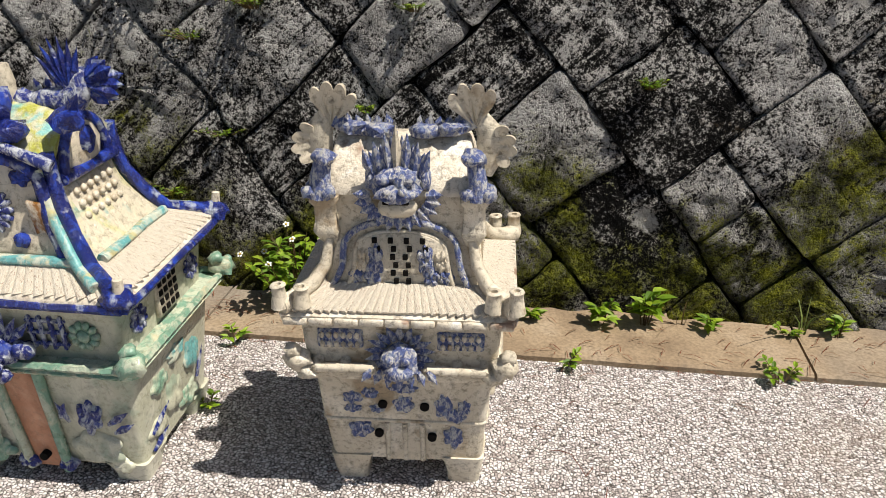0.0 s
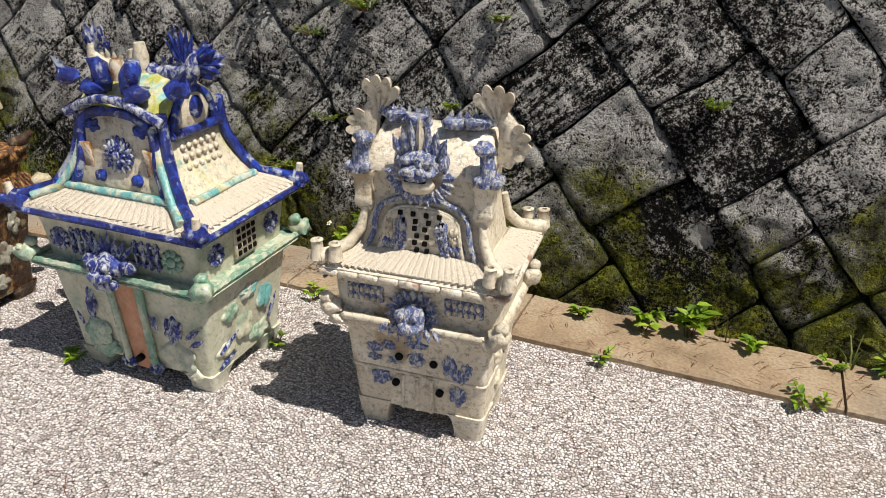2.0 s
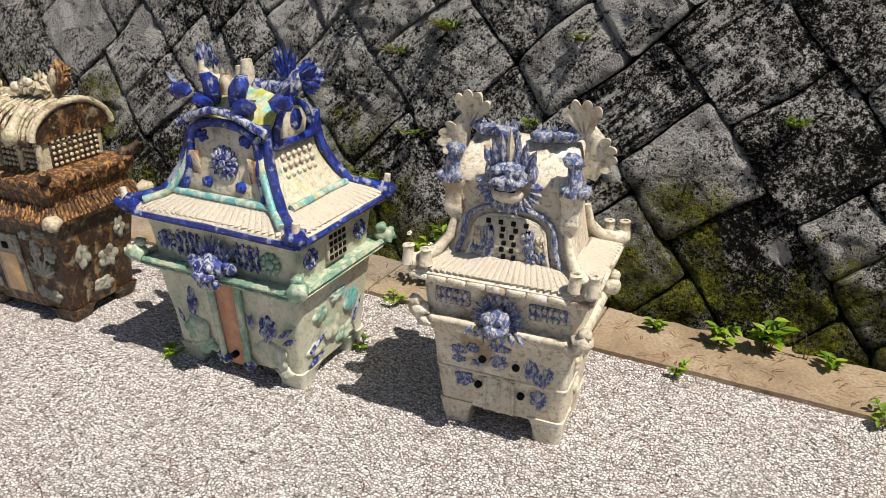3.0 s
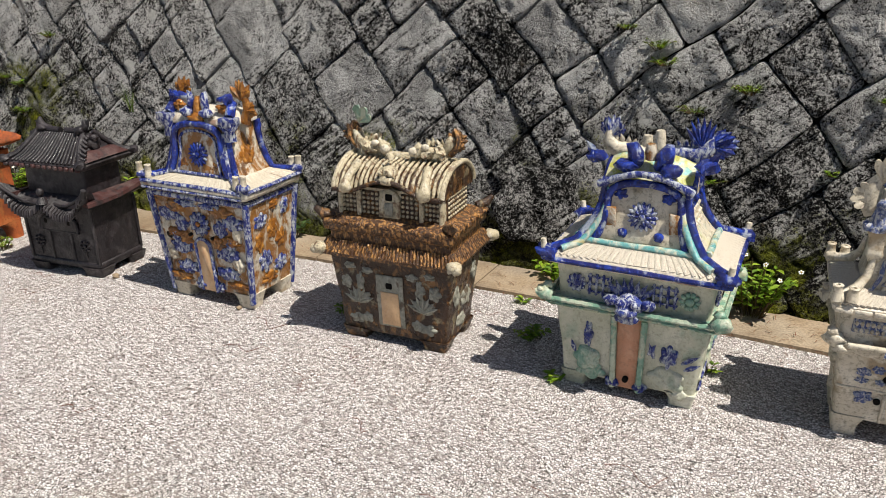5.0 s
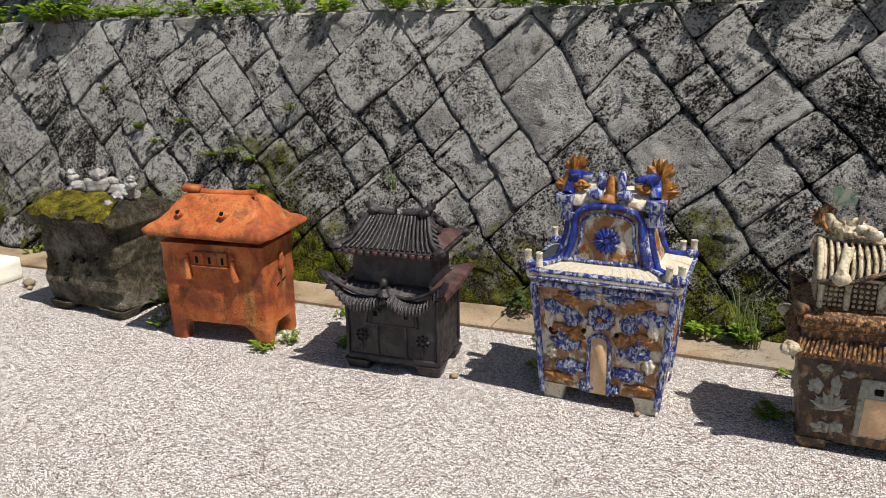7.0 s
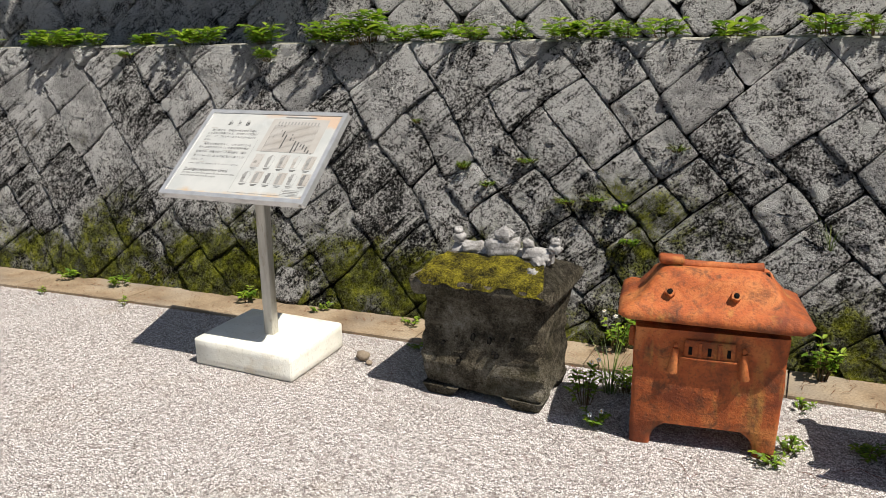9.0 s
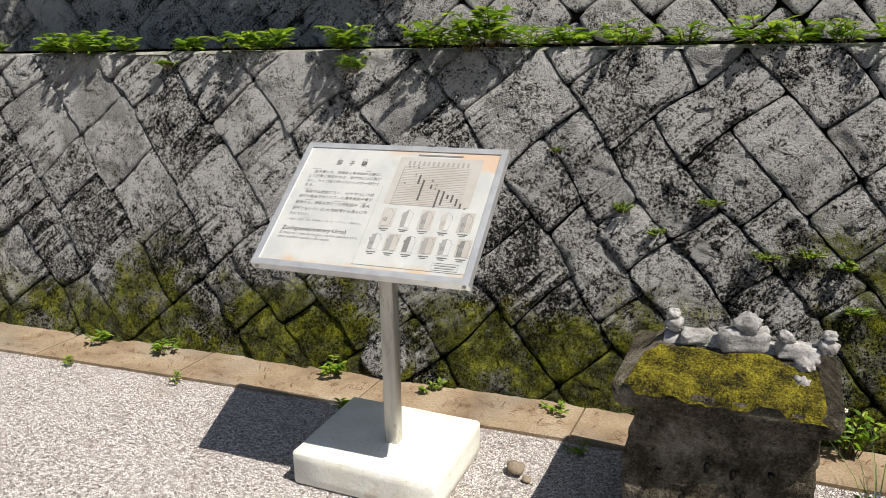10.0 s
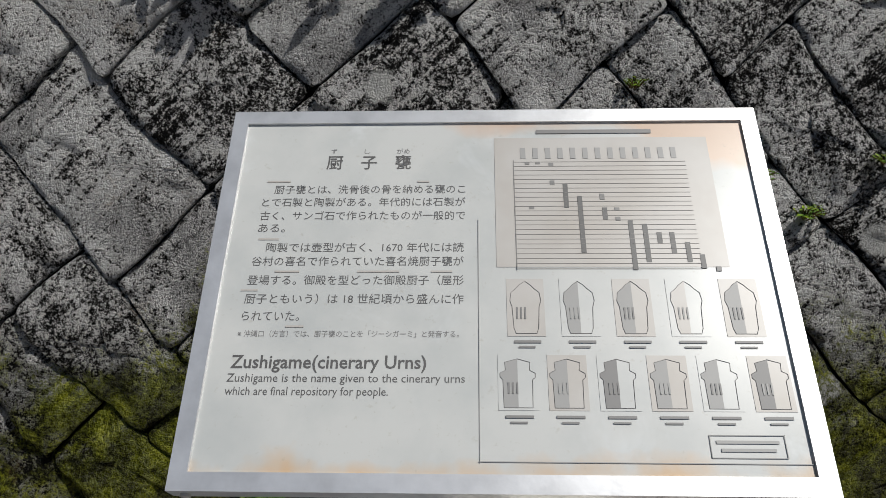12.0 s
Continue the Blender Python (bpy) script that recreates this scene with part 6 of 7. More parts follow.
    loft(bm, [rr(0.232, 0.160, 0.375, 0.01), rr(0.250, 0.185, 0.392, 0.01, 3, 0, 0.02), rr(0.250, 0.180, 0.410, 0.01, 3, 0, 0.02), rr(0.205, 0.135, 0.425, 0.01)])
    part("lower_roof", rough_up(bm, 0.003, 15), M_DARK, urn)
    for s in (1, -1):
        bm = bmesh.new()
        loft(bm, [[(s * 0.205, y, 0.425 + 0.01), (s * 0.285, y * 1.15, 0.418 + 0.09 * max(0, (y - 0.02)) * 2.2), (s * 0.288, y * 1.15, 0.400 + 0.09 * max(0, (y - 0.02)) * 2.2), (s * 0.205, y, 0.40)] for y in (-0.19, -0.1, 0.0, 0.1, 0.19)])
        part("side_roof", rough_up(bm, 0.003, 20), M_DARKRED, urn, "reddish side slope of the lower roof")
        bm = bmesh.new()
        blob(bm, (s * 0.282, 0.222, 0.480), (0.026, 0.022, 0.020), 2, 0.5, None, s)
        islands("eave_knob", bm, M_DARK, urn)
    bm = bmesh.new()
    tube(bm, [(0.0, -0.225, 0.40), (0.0, -0.222, 0.435)], [0.030, 0.014], 8)
    blob(bm, (0, -0.224, 0.460), (0.020, 0.018, 0.022), 2)
    part("jewel_finial", bm, M_DARK, urn)
    shell(urn, "upper_storey", [(0.195, 0.125, 0.42), (0.195, 0.125, 0.575)], M_DARK)
    # upper roof: a skirt under a gabled saddle
    bm = bmesh.new()
    loft(bm, [rr(0.200, 0.130, 0.555, 0.01), rr(0.246, 0.180, 0.572, 0.01), rr(0.250, 0.184, 0.590, 0.01), rr(0.212, 0.142, 0.612, 0.01), rr(0.176, 0.106, 0.640, 0.01), rr(0.160, 0.070, 0.672, 0.01), rr(0.150, 0.026, 0.712, 0.01)])
    part("upper_roof", rough_up(bm, 0.003, 15), M_DARK, urn)
    for i in range(14):
        x = -0.230 + 0.460 * i / 13
        bm = bmesh.new()
        slab(bm, (x, -0.187, 0.578), (0.024, 0.016, 0.020), None, 0.004)
        part("eave_block", bm, M_DARKRED, urn)
    for i in range(17):
        f = (i - 8) / 8
        bm = bmesh.new()
        tube(bm, [(f * 0.196, -0.176, 0.597), (f * 0.172, -0.135, 0.622), (f * 0.148, -0.082, 0.668), (f * 0.130, -0.030, 0.716)], 0.0080, 6)
        part("roof_rib", bm, M_DARK, urn)
    for s in (1, -1):
        bm = bmesh.new()
        for f in (1, -1):
            tube(bm, [(s * 0.238, -f * 0.174, 0.602), (s * 0.196, -f * 0.130, 0.626), (s * 0.166, -f * 0.080, 0.676), (s * 0.146, -f * 0.03, 0.722)], [0.016, 0.013, 0.013, 0.013], 8)
        islands("hip_ridge", bm, M_DARK, urn)
        for i in range(7):
            k = i / 6
            bm = bmesh.new()
            tube(bm, [(s * (0.214 - 0.062 * k), -0.160 + 0.12 * k, 0.612 + 0.104 * k), (s * (0.250 - 0.078 * k), -0.152 + 0.115 * k, 0.598 + 0.095 * k)], 0.0095, 6)
            part("hip_rib", bm, M_DARK, urn)
        # gable end with a crouching beast over the reddish side skirt
        bm = bmesh.new()
        loft(bm, [[(s * x0, -0.150, 0.606), (s * x0, 0.150, 0.606), (s * (x0 - 0.045), 0.105, 0.640), (s * (x0 - 0.045), -0.105, 0.640)] for x0 in (0.215, 0.245)])
        part("side_skirt", rough_up(cut(bm, 2), 0.004, 20), M_DARKRED, urn, "reddish side slope of the upper roof")
        bm = bmesh.new()
        blob(bm, (s * 0.172, 0.0, 0.668), (0.026, 0.046, 0.036), 2, 0.6, None, s)
        blob(bm, (s * 0.190, -0.012, 0.700), (0.020, 0.024, 0.022), 2, 0.5, None, s + 4)
        part("gable_beast", rough_up(bm, 0.005, 40), M_DARK, urn)
        bm = bmesh.new()
        tube(bm, [(s * 0.02, -0.01, 0.724), (s * 0.09, -0.01, 0.726), (s * 0.132, -0.01, 0.738), (s * 0.150, -0.01, 0.764), (s * 0.138, -0.01, 0.784)], [0.018, 0.018, 0.022, 0.017, 0.008], 8)
        blob(bm, (s * 0.126, -0.03, 0.734), (0.028, 0.022, 0.020), 2, 0.6, None, s)
        blade(bm, (s * 0.146, -0.01, 0.745), (s * 0.178, -0.01, 0.792 if s > 0 else 0.768), 0.03, 0.02, (0, -1, 0))
        part("ridge_beast", rough_up(bm, 0.005, 40), M_DARK, urn)
        bm = bmesh.new()
        for f in (1, -1):
            blob(bm, (s * 0.246, f * 0.180, 0.602), (0.03, 0.026, 0.02), 2, 0.6, None, s)
        islands("eave_knob", bm, M_DARK, urn)
    return urn


def urn_terracotta():
    urn = thing("urn", pose(-4.715, -0.648, 0, 0, 0, 10.0), "orange terracotta house urn with hipped lid", "urn", ROW)
    w, d = 0.285, 0.150
    for sx in (1, -1):
        for sy in (1, -1):
            bm = bmesh.new()
            loft(bm, [rr((0.085 + 0.07 * t ** 3) / 2, (0.07 + 0.06 * t ** 3) / 2, 0.112 * t, 0.02, 2, sx * (w - (0.085 + 0.07 * t ** 3) / 2), sy * (d - (0.07 + 0.06 * t ** 3) / 2)) for t in (0, 0.25, 0.5, 0.7, 0.85, 1.0)])
            part("foot", rough_up(bm, 0.004, 18), M_TERRA, urn)
    shell(urn, "body", [(w + 0.001, d + 0.001, 0.105), (w + 0.002, d + 0.004, 0.30), (w + 0.004, d + 0.014, 0.525)], M_TERRA, amp=0.008)
    bm = bmesh.new()
    ring = []
    for t, wx, dy in ((0.0, 0.292, 0.168), (0.02, 0.328, 0.204), (0.05, 0.336, 0.210), (0.09, 0.318, 0.194)):
        ring.append((wx, dy, 0.520 + t * 0.9))
    for k in range(1, 9):
        t = k / 8
        ring.append((0.318 - 0.135 * t ** 0.75, 0.194 - 0.155 * t ** 0.8, 0.600 + 0.150 * math.sin(t * math.pi / 2) ** 1.15))
    rows = []
    for wx, dy, z in ring:
        row = rr(wx, dy, z, 0.03, 4)
        lift = max(0.0, 1 - (z - 0.52) / 0.11)
        rows.append([(x * (1 + 0.15 * lift * (abs(x) / wx) ** 6 * (abs(y) / dy) ** 2), y * (1 + 0.06 * lift * (abs(x) / wx) ** 6), zz + 0.075 * lift * (abs(x) / wx) ** 8 * (abs(y) / dy) ** 3) for x, y, zz in row])
    loft(bm, rows)
    part("lid", rough_up(rough_up(cut(bm, 1), 0.010, 7), 0.004, 24), M_TERRA, urn, "hipped terracotta lid with upturned corners")
    bm = bmesh.new()
    tube(bm, [(-0.185, 0, 0.752), (-0.1, 0, 0.748), (0.1, 0, 0.748), (0.185, 0, 0.752)], [0.026, 0.020, 0.020, 0.026], 8)
    part("ridge", rough_up(bm, 0.004, 20), M_TERRA, urn)
    bm = bmesh.new()
    slab(bm, (-0.165, -0.01, 0.770), (0.10, 0.06, 0.030), Euler((0.1, 0.05, 0.1)).to_quaternion(), 0.008)
    part("ridge_stub", rough_up(bm, 0.004, 30), M_TERRA, urn)
    for x, z, y in ((-0.165, 0.665, -0.135), (0.080, 0.668, -0.135), (0.195, 0.725, -0.03)):
        bm = bmesh.new()
        tube(bm, [(x, y + 0.02, z - 0.01), (x, y - 0.016, z + 0.012)], [0.024, 0.018], 10)
        knob = part("broken_knob", rough_up(bm, 0.006, 60), M_TERRA, urn)
        bm = bmesh.new()
        tube(bm, [(x, y - 0.012, z + 0.011), (x, y - 0.019, z + 0.015)], [0.013, 0.010], 8)
        part("knob_break", rough_up(bm, 0.003, 60), M_HOLE_SHADE, knob)
    # window panel and two relief figures
    bm = bmesh.new()
    slab(bm, (0.0, -0.166, 0.450), (0.19, 0.012, 0.075), None, 0.004)
    part("window_panel", rough_up(bm, 0.002, 30), M_TERRA, urn)
    bm = bmesh.new()
    slab(bm, (0.0, -0.172, 0.412), (0.21, 0.018, 0.012), None, 0.004)
    part("window_sill", rough_up(cut(bm, 2), 0.003, 30), M_TERRA, urn)
    for i in range(5):
        x = -0.072 + 0.036 * i
        bm = bmesh.new()
        if i % 2 == 0:
            slab(bm, (x, -0.1725, 0.445), (0.014, 0.003, 0.034), None, 0)
            part("window_hole", bm, M_HOLE_SHADE, urn)
        else:
            tube(bm, [(x, -0.173, 0.42), (x, -0.173, 0.48)], 0.008, 6)
            part("mullion", bm, M_TERRA, urn)
    for sx in (1, -1):
        bm = bmesh.new()
        tube(bm, [(sx * 0.135, -0.166, 0.345), (sx * 0.130, -0.172, 0.39), (sx * 0.128, -0.170, 0.45)], [0.022, 0.016, 0.012], 8)
        blob(bm, (sx * 0.127, -0.172, 0.465), (0.010, 0.009, 0.012), 2)
        part("relief_figure", rough_up(bm, 0.004, 40), M_TERRA, urn)
        bm = bmesh.new()
        tube(bm, [(sx * 0.292, 0.0, 0.38), (sx * 0.300, 0.0, 0.42), (sx * 0.300, 0, 0.46)], [0.020, 0.016, 0.010], 8)
        part("side_relief", rough_up(bm, 0.004, 40), M_TERRA, urn)
        for y, z in ((-0.03, 0.30), (0.03, 0.31)):
            bm = bmesh.new()
            slab(bm, (sx * 0.2885, y, z), (0.006, 0.035, 0.010), Euler((0.3, 0, 0)).to_quaternion(), 0.001)
            part("side_slot", bm, M_HOLE_SHADE, urn)
    return urn


def urn_stone():
    urn = thing("urn", pose(-5.672, -0.595, 0, 0, 0, 1.0), "weathered coral-stone urn with mossy lid", "urn", ROW)
    w, d = 0.290, 0.205
    for sx in (1, -1):
        for sy in (1, -1):
            bm = bmesh.new()
            loft(bm, [rr(0.065 + 0.03 * t, 0.05 + 0.03 * t, 0.05 * t, 0.02, 2, sx * (w - 0.075 - 0.01 * t), sy * (d - 0.055 - 0.01 * t)) for t in (0, 0.5, 1.0)])
            part("foot", rough_up(bm, 0.006, 20), M_LIME, urn)
    bm = bmesh.new()
    rows = []
    for i in range(19):
        t = i / 18
        rows.append(rr(w + 0.006 * math.sin(t * 5) + 0.008 * t, d + 0.005 * t, 0.045 + 0.47 * t, 0.025, 6))
    loft(bm, rows)
    cut(bm, 1)
    rough_up(rough_up(bm, 0.030, 6), 0.016, 22, 3)
    part("body", bm, M_LIME, urn)
    bm = bmesh.new()
    rows = [rr(0.30, 0.215, 0.500, 0.03, 6), rr(0.335, 0.245, 0.515, 0.03, 6), rr(0.345, 0.255, 0.560, 0.03, 6), rr(0.340, 0.245, 0.580, 0.03, 6), rr(0.29, 0.18, 0.615, 0.03, 6), rr(0.24, 0.10, 0.655, 0.03, 6), rr(0.21, 0.05, 0.675, 0.03, 6)]
    loft(bm, rows)
    cut(bm, 1)
    rough_up(rough_up(bm, 0.018, 7, 4), 0.008, 24, 5)
    part("lid", bm, M_LIME, urn, "worn grey stone lid")
    # moss cushion on the front slope
    bm = bmesh.new()
    nx, ny = 64, 26
    grid = []
    for j in range(ny + 1):
        row = []
        for i in range(nx + 1):
            u, v = i / nx * 2 - 1, j / ny
            x, y = u * (0.305 - 0.06 * v), -0.262 + 0.20 * v
            z = 0.587 + 0.088 * v + 0.006 * noise.noise(Vector((x * 25, y * 25, 2)))
            edge = min(1 - abs(u), v * 0.8 + 0.02, 1 - v) + 0.25 * noise.noise(Vector((x * 9, y * 9, 5)))
            row.append(bm.verts.new((x, y, z + 0.012 - 0.030 * (1 - min(1.0, max(0.0, (edge + 0.02) / 0.09))) + 0.004 * noise.noise(Vector((x * 70, y * 70, 3))))))
        grid.append(row)
    for j in range(ny):
        for i in range(nx):
            bm.faces.new((grid[j][i], grid[j][i + 1], grid[j + 1][i + 1], grid[j + 1][i]))
    part("moss", bm, M_MOSS, urn, "yellow-green moss cushion", 80)
    bm = bmesh.new()
    tube(bm, [(-0.215, 0.0, 0.672), (-0.1, 0.0, 0.680), (0.1, 0, 0.680), (0.26, 0.0, 0.672)], [0.05, 0.045, 0.045, 0.05], 8, 0.6)
    part("ridge", rough_up(cut(bm, 1), 0.010, 14), M_LIMEPALE, urn)
    for nm, c, s, k in (("ridge_block", (0.035, -0.03, 0.715), (0.145, 0.09, 0.070), 0), ("ridge_block", (-0.115, -0.02, 0.700), (0.11, 0.07, 0.045), 1), ("ridge_block", (0.205, -0.03, 0.700), (0.14, 0.07, 0.060), 2)):
        bm = bmesh.new()
        slab(bm, c, s, Euler((0, 0.05 * (k - 1), 0.1)).to_quaternion(), 0.012)
        part(nm, rough_up(rough_up(cut(bm, 3), 0.016, 12, k), 0.008, 40), M_LIMEPALE, urn)
    for c, r, k in (((0.040, -0.03, 0.772), 0.042, 1), ((-0.185, -0.02, 0.735), 0.030, 2), ((-0.190, -0.02, 0.768), 0.022, 3), ((0.28, -0.03, 0.732), 0.030, 4), ((0.285, -0.03, 0.765), 0.022, 5), ((0.16, -0.04, 0.745), 0.026, 6), ((0.22, -0.08, 0.672), 0.032, 7), ((0.215, -0.14, 0.640), 0.025, 8)):
        bm = bmesh.new()
        blob(bm, c, (r, r * 0.9, r * 0.85), 3, 0.5, None, k * 3.1)
        part("ridge_lump", rough_up(bm, 0.004, 60), M_LIMEPALE, urn)
    # near-black blobs on the face, slot shade put into their colour
    for x, z, hh in ((-0.030, 0.330, 0.040), (0.050, 0.325, 0.034), (0.085, 0.255, 0.022), (-0.1, 0.2, 0.02), (0.07, 0.27, 0.012), (0.16, 0.35, 0.016), (-0.18, 0.28, 0.014)):
        bm = bmesh.new()
        blob(bm, (x, -0.222, z), (0.010, 0.018, hh / 2), 2, 0.4, None, x)
        part("weathered_slot", bm, M_HOLE_SHADE, urn)
    return urn


for build in (urn_white, urn_green, urn_brown, urn_amber, urn_dark, urn_terracotta, urn_stone):
    build()

# ---- information sign ----


def text_mesh(body, size, width=None, weight=0.0):
    """Flat lettering in Blender's own font, its left foot at the origin; stretched to a given width."""
    c = bpy.data.curves.new("lettering", "FONT")
    c.body, c.size, c.offset = body, size, weight
    c.resolution_u = 2
    ob = new("lettering", c)
    bpy.context.view_layer.update()
    me = bpy.data.meshes.new_from_object(ob.evaluated_get(bpy.context.evaluated_depsgraph_get()))
    bpy.data.objects.remove(ob)
    xs = [v.co.x for v in me.vertices]
    if width and xs:
        k = width / (max(xs) - min(xs))
        for v in me.vertices:
            v.co.x = (v.co.x - min(xs)) * k
    return me


def sign():
    base = pose(-6.900, -0.782, 0, 0, 0, 2.5)
    s = thing("information_sign", base, "tilted white information board on a post in a concrete block", "sign")
    bm = bmesh.new()
    slab(bm, (0, 0, 0.072), (0.605, 0.490, 0.146), None, 0.010)
    part("base_block", rough_up(cut(bm, 3), 0.003, 9), M_BLOCK, s, "cream-painted concrete base block")
    bm = bmesh.new()
    loft(bm, [rr(0.028, 0.026, z, 0.005, 2, 0.035, -0.03) for z in (0.14, 0.4, 0.7, 1.03)])
    part("post", bm, M_POST, s, "streaked galvanised square post")
    # board: x to the right, y up the slope, origin at its upper left corner
    u, v = Vector((0.99695, 0.0778, 0.005)), Vector((-0.03, 0.788, 0.615))
    u.normalize()
    n = u.cross(v).normalized()
    v = n.cross(u)
    m = Matrix((u, v, n)).transposed().to_4x4()
    m.translation = Vector((-7.296, -0.640, 1.283))
    W, H = 0.818, 0.588
    bm = bmesh.new()
    slab(bm, (W / 2, -H / 2, -0.012), (W - 0.03, H - 0.03, 0.014), None, 0)
    panel = part("panel", bm, M_PRINT, s, "weathered printed panel with rusty edges", 0)
    panel.matrix_local = base.inverted() @ m
    for x0, y0, x1, y1 in ((0, 0, W, 0), (0, -H, W, -H), (0, 0, 0, -H), (W, 0, W, -H)):
        bm = bmesh.new()
        horiz = y0 == y1
        k = 0.0235
        if horiz:
            sy = 1 if y0 == 0 else -1
            outline = [(0, y0), (W, y0), (W - k, y0 - sy * k), (k, y0 - sy * k)]
        else:
            sx = 1 if x0 == 0 else -1
            outline = [(x0, 0), (x0 + sx * k, -k), (x0 + sx * k, -H + k), (x0, -H)]
        if area(outline) < 0:
            outline = outline[::-1]
        loft(bm, [[(x, y, -0.034) for x, y in outline], [(x, y, 0.0) for x, y in outline]])
        part("frame_bar", bm, M_ALU, panel, smooth=0)
    bm = bmesh.new()
    slab(bm, (W / 2, -H / 2, -0.024), (W - 0.04, H - 0.04, 0.008), None, 0)
    part("back_plate", bm, M_ALU, panel, smooth=0)
    for x in (0.02, W - 0.02):
        bm = bmesh.new()
        tube(bm, [(x, -H - 0.004, -0.018), (x, -H + 0.004, -0.018)], 0.007, 10)
        part("bolt", bm, M_POST, panel)
    bm = bmesh.new()
    slab(bm, (W * 0.52, -H * 0.60, -0.040), (0.30, 0.20, 0.016), None, 0.002)
    part("bracket", bm, M_POST, panel)
    face = -0.0046

    def words(body, x, y, size, width, mat=M_INK, weight=0.0):
        me = text_mesh(body, size, width, weight)
        ob = tagged(finish("text_line", me, mat, panel, "", 0), kind="stuff")
        ob.matrix_local = Matrix.Translation((x, -y, face))

    words("厨　子　甕", 0.155, 0.107, 0.028, 0.130, M_INK, 0.0003)
    words("ず", 0.160, 0.080, 0.011, 0.009, M_INKMID), words("し", 0.212, 0.080, 0.011, 0.009, M_INKMID), words("がめ", 0.262, 0.080, 0.011, 0.020, M_INKMID)
    words("厨子甕とは、洗骨後の骨を納める甕のこ", 0.080, 0.152, 0.0165, 0.288)
    words("とで石製と陶製がある。年代的には石製が", 0.064, 0.1745, 0.0165, 0.304)
    words("古く、サンゴ石で作られたものが一般的で", 0.064, 0.198, 0.0165, 0.304)
    words("ある。", 0.064, 0.219, 0.0165, 0.040)
    words("陶製では壺型が古く、1670 年代には読", 0.080, 0.2515, 0.0165, 0.286)
    words("谷村の喜名で作られていた喜名焼厨子甕が", 0.062, 0.274, 0.0165, 0.304)
    words("登場する。御殿を型どった御殿厨子（屋形", 0.060, 0.304, 0.0165, 0.306)
    words("厨子ともいう）は 18 世紀頃から盛んに作", 0.060, 0.333, 0.0165, 0.306)
    words("られていた。", 0.060, 0.359, 0.0165, 0.080)
    words("※ 沖縄口（方言）では、厨子甕のことを「ジーシガーミ」と発音する。", 0.058, 0.383, 0.0105, 0.302, M_INKMID)
    words("Zushigame(cinerary Urns)", 0.055, 0.428, 0.026, 0.262, M_INK, 0.0004)
    words("Zushigame is the name given to the cinerary urns", 0.053, 0.447, 0.0165, 0.315)
    words("which are final repository for people.", 0.053, 0.465, 0.0165, 0.215)
    for x, y, w in ((0.085, 0.137, 0.035), (0.305, 0.138, 0.018), (0.082, 0.237, 0.03), (0.115, 0.290, 0.035), (0.245, 0.290, 0.06), (0.335, 0.290, 0.03), (0.065, 0.319, 0.024), (0.135, 0.374, 0.025)):
        bm = bmesh.new()
        slab(bm, (x, -y + 0.0055, face + 0.0003), (w, 0.0028, 0.0006), None, 0)
        part("small_reading", bm, M_TINT, panel, smooth=0)
    # chart on the right half
    bm = bmesh.new()
    slab(bm, (0.575, -0.165, face - 0.0004), (0.325, 0.225, 0.0016), None, 0)
    chart = part("chart", bm, M_TINT, panel, "brownish faded chart with dark bars", 0)

    def bar(x0, y0, x1, y1, mat, where=chart, name="chart_bar"):
        bm = bmesh.new()
        slab(bm, ((x0 + x1) / 2, -(y0 + y1) / 2, face + 0.0008), (abs(x1 - x0), abs(y1 - y0), 0.0006), None, 0)
        part(name, bm, mat, where, smooth=0)

    for i in range(24):
        y = 0.098 + 0.182 * i / 23
        bar(0.442, y - 0.00022, 0.700, y + 0.00022, M_INKFAINT, chart, "chart_rule")
    bar(0.4405, 0.095, 0.4418, 0.282, M_INKMID)
    for x, y0, y1 in ((0.462, 0.098, 0.103), (0.478, 0.098, 0.102), (0.498, 0.100, 0.106), (0.498, 0.132, 0.140), (0.517, 0.138, 0.180), (0.537, 0.160, 0.255), (0.570, 0.156, 0.166), (0.572, 0.180, 0.200), (0.590, 0.180, 0.185), (0.590, 0.196, 0.202),
                     (0.607, 0.202, 0.282), (0.627, 0.208, 0.270), (0.646, 0.222, 0.240), (0.664, 0.222, 0.256), (0.684, 0.238, 0.270), (0.702, 0.258, 0.280), (0.722, 0.277, 0.284), (0.466, 0.178, 0.182)):
        bar(x - 0.0035, y0, x + 0.0035, y1, M_INKMID if y1 - y0 < 0.012 else M_INK)
    for i in range(13):
        bar(0.452 + 0.019 * i, 0.072, 0.460 + 0.019 * i, 0.092, M_INKPALE, chart, "chart_caption")
    bar(0.478, 0.0375, 0.655, 0.0445, M_INKMID, panel, "chart_heading")
    # rows of small urn drawings with their captions
    for row, (y0, y1, xs) in enumerate(((0.300, 0.378, [0.428 + 0.073 * i for i in range(5)]), (0.412, 0.480, [0.414 + 0.065 * i for i in range(6)]))):
        for i, x in enumerate(xs):
            w = 0.046
            bm = bmesh.new()
            slab(bm, (x + w / 2, -(y0 + y1) / 2, face), (w * 1.12, (y1 - y0) * 1.1, 0.0006), None, 0)
            pic = part("drawing", bm, M_TINT if (i + row) % 2 == 0 else M_PRINT, panel, smooth=0)
            prof = [(0.30, 0.0), (0.36, 0.1), (0.40, 0.5), (0.46, 0.62), (0.42, 0.78), (0.26, 0.86), (0.18, 0.92), (0.0, 1.0)] if row == 0 else [(0.40, 0.0), (0.42, 0.55), (0.50, 0.6), (0.50, 0.68), (0.34, 0.74), (0.36, 0.9), (0.0, 0.97)]
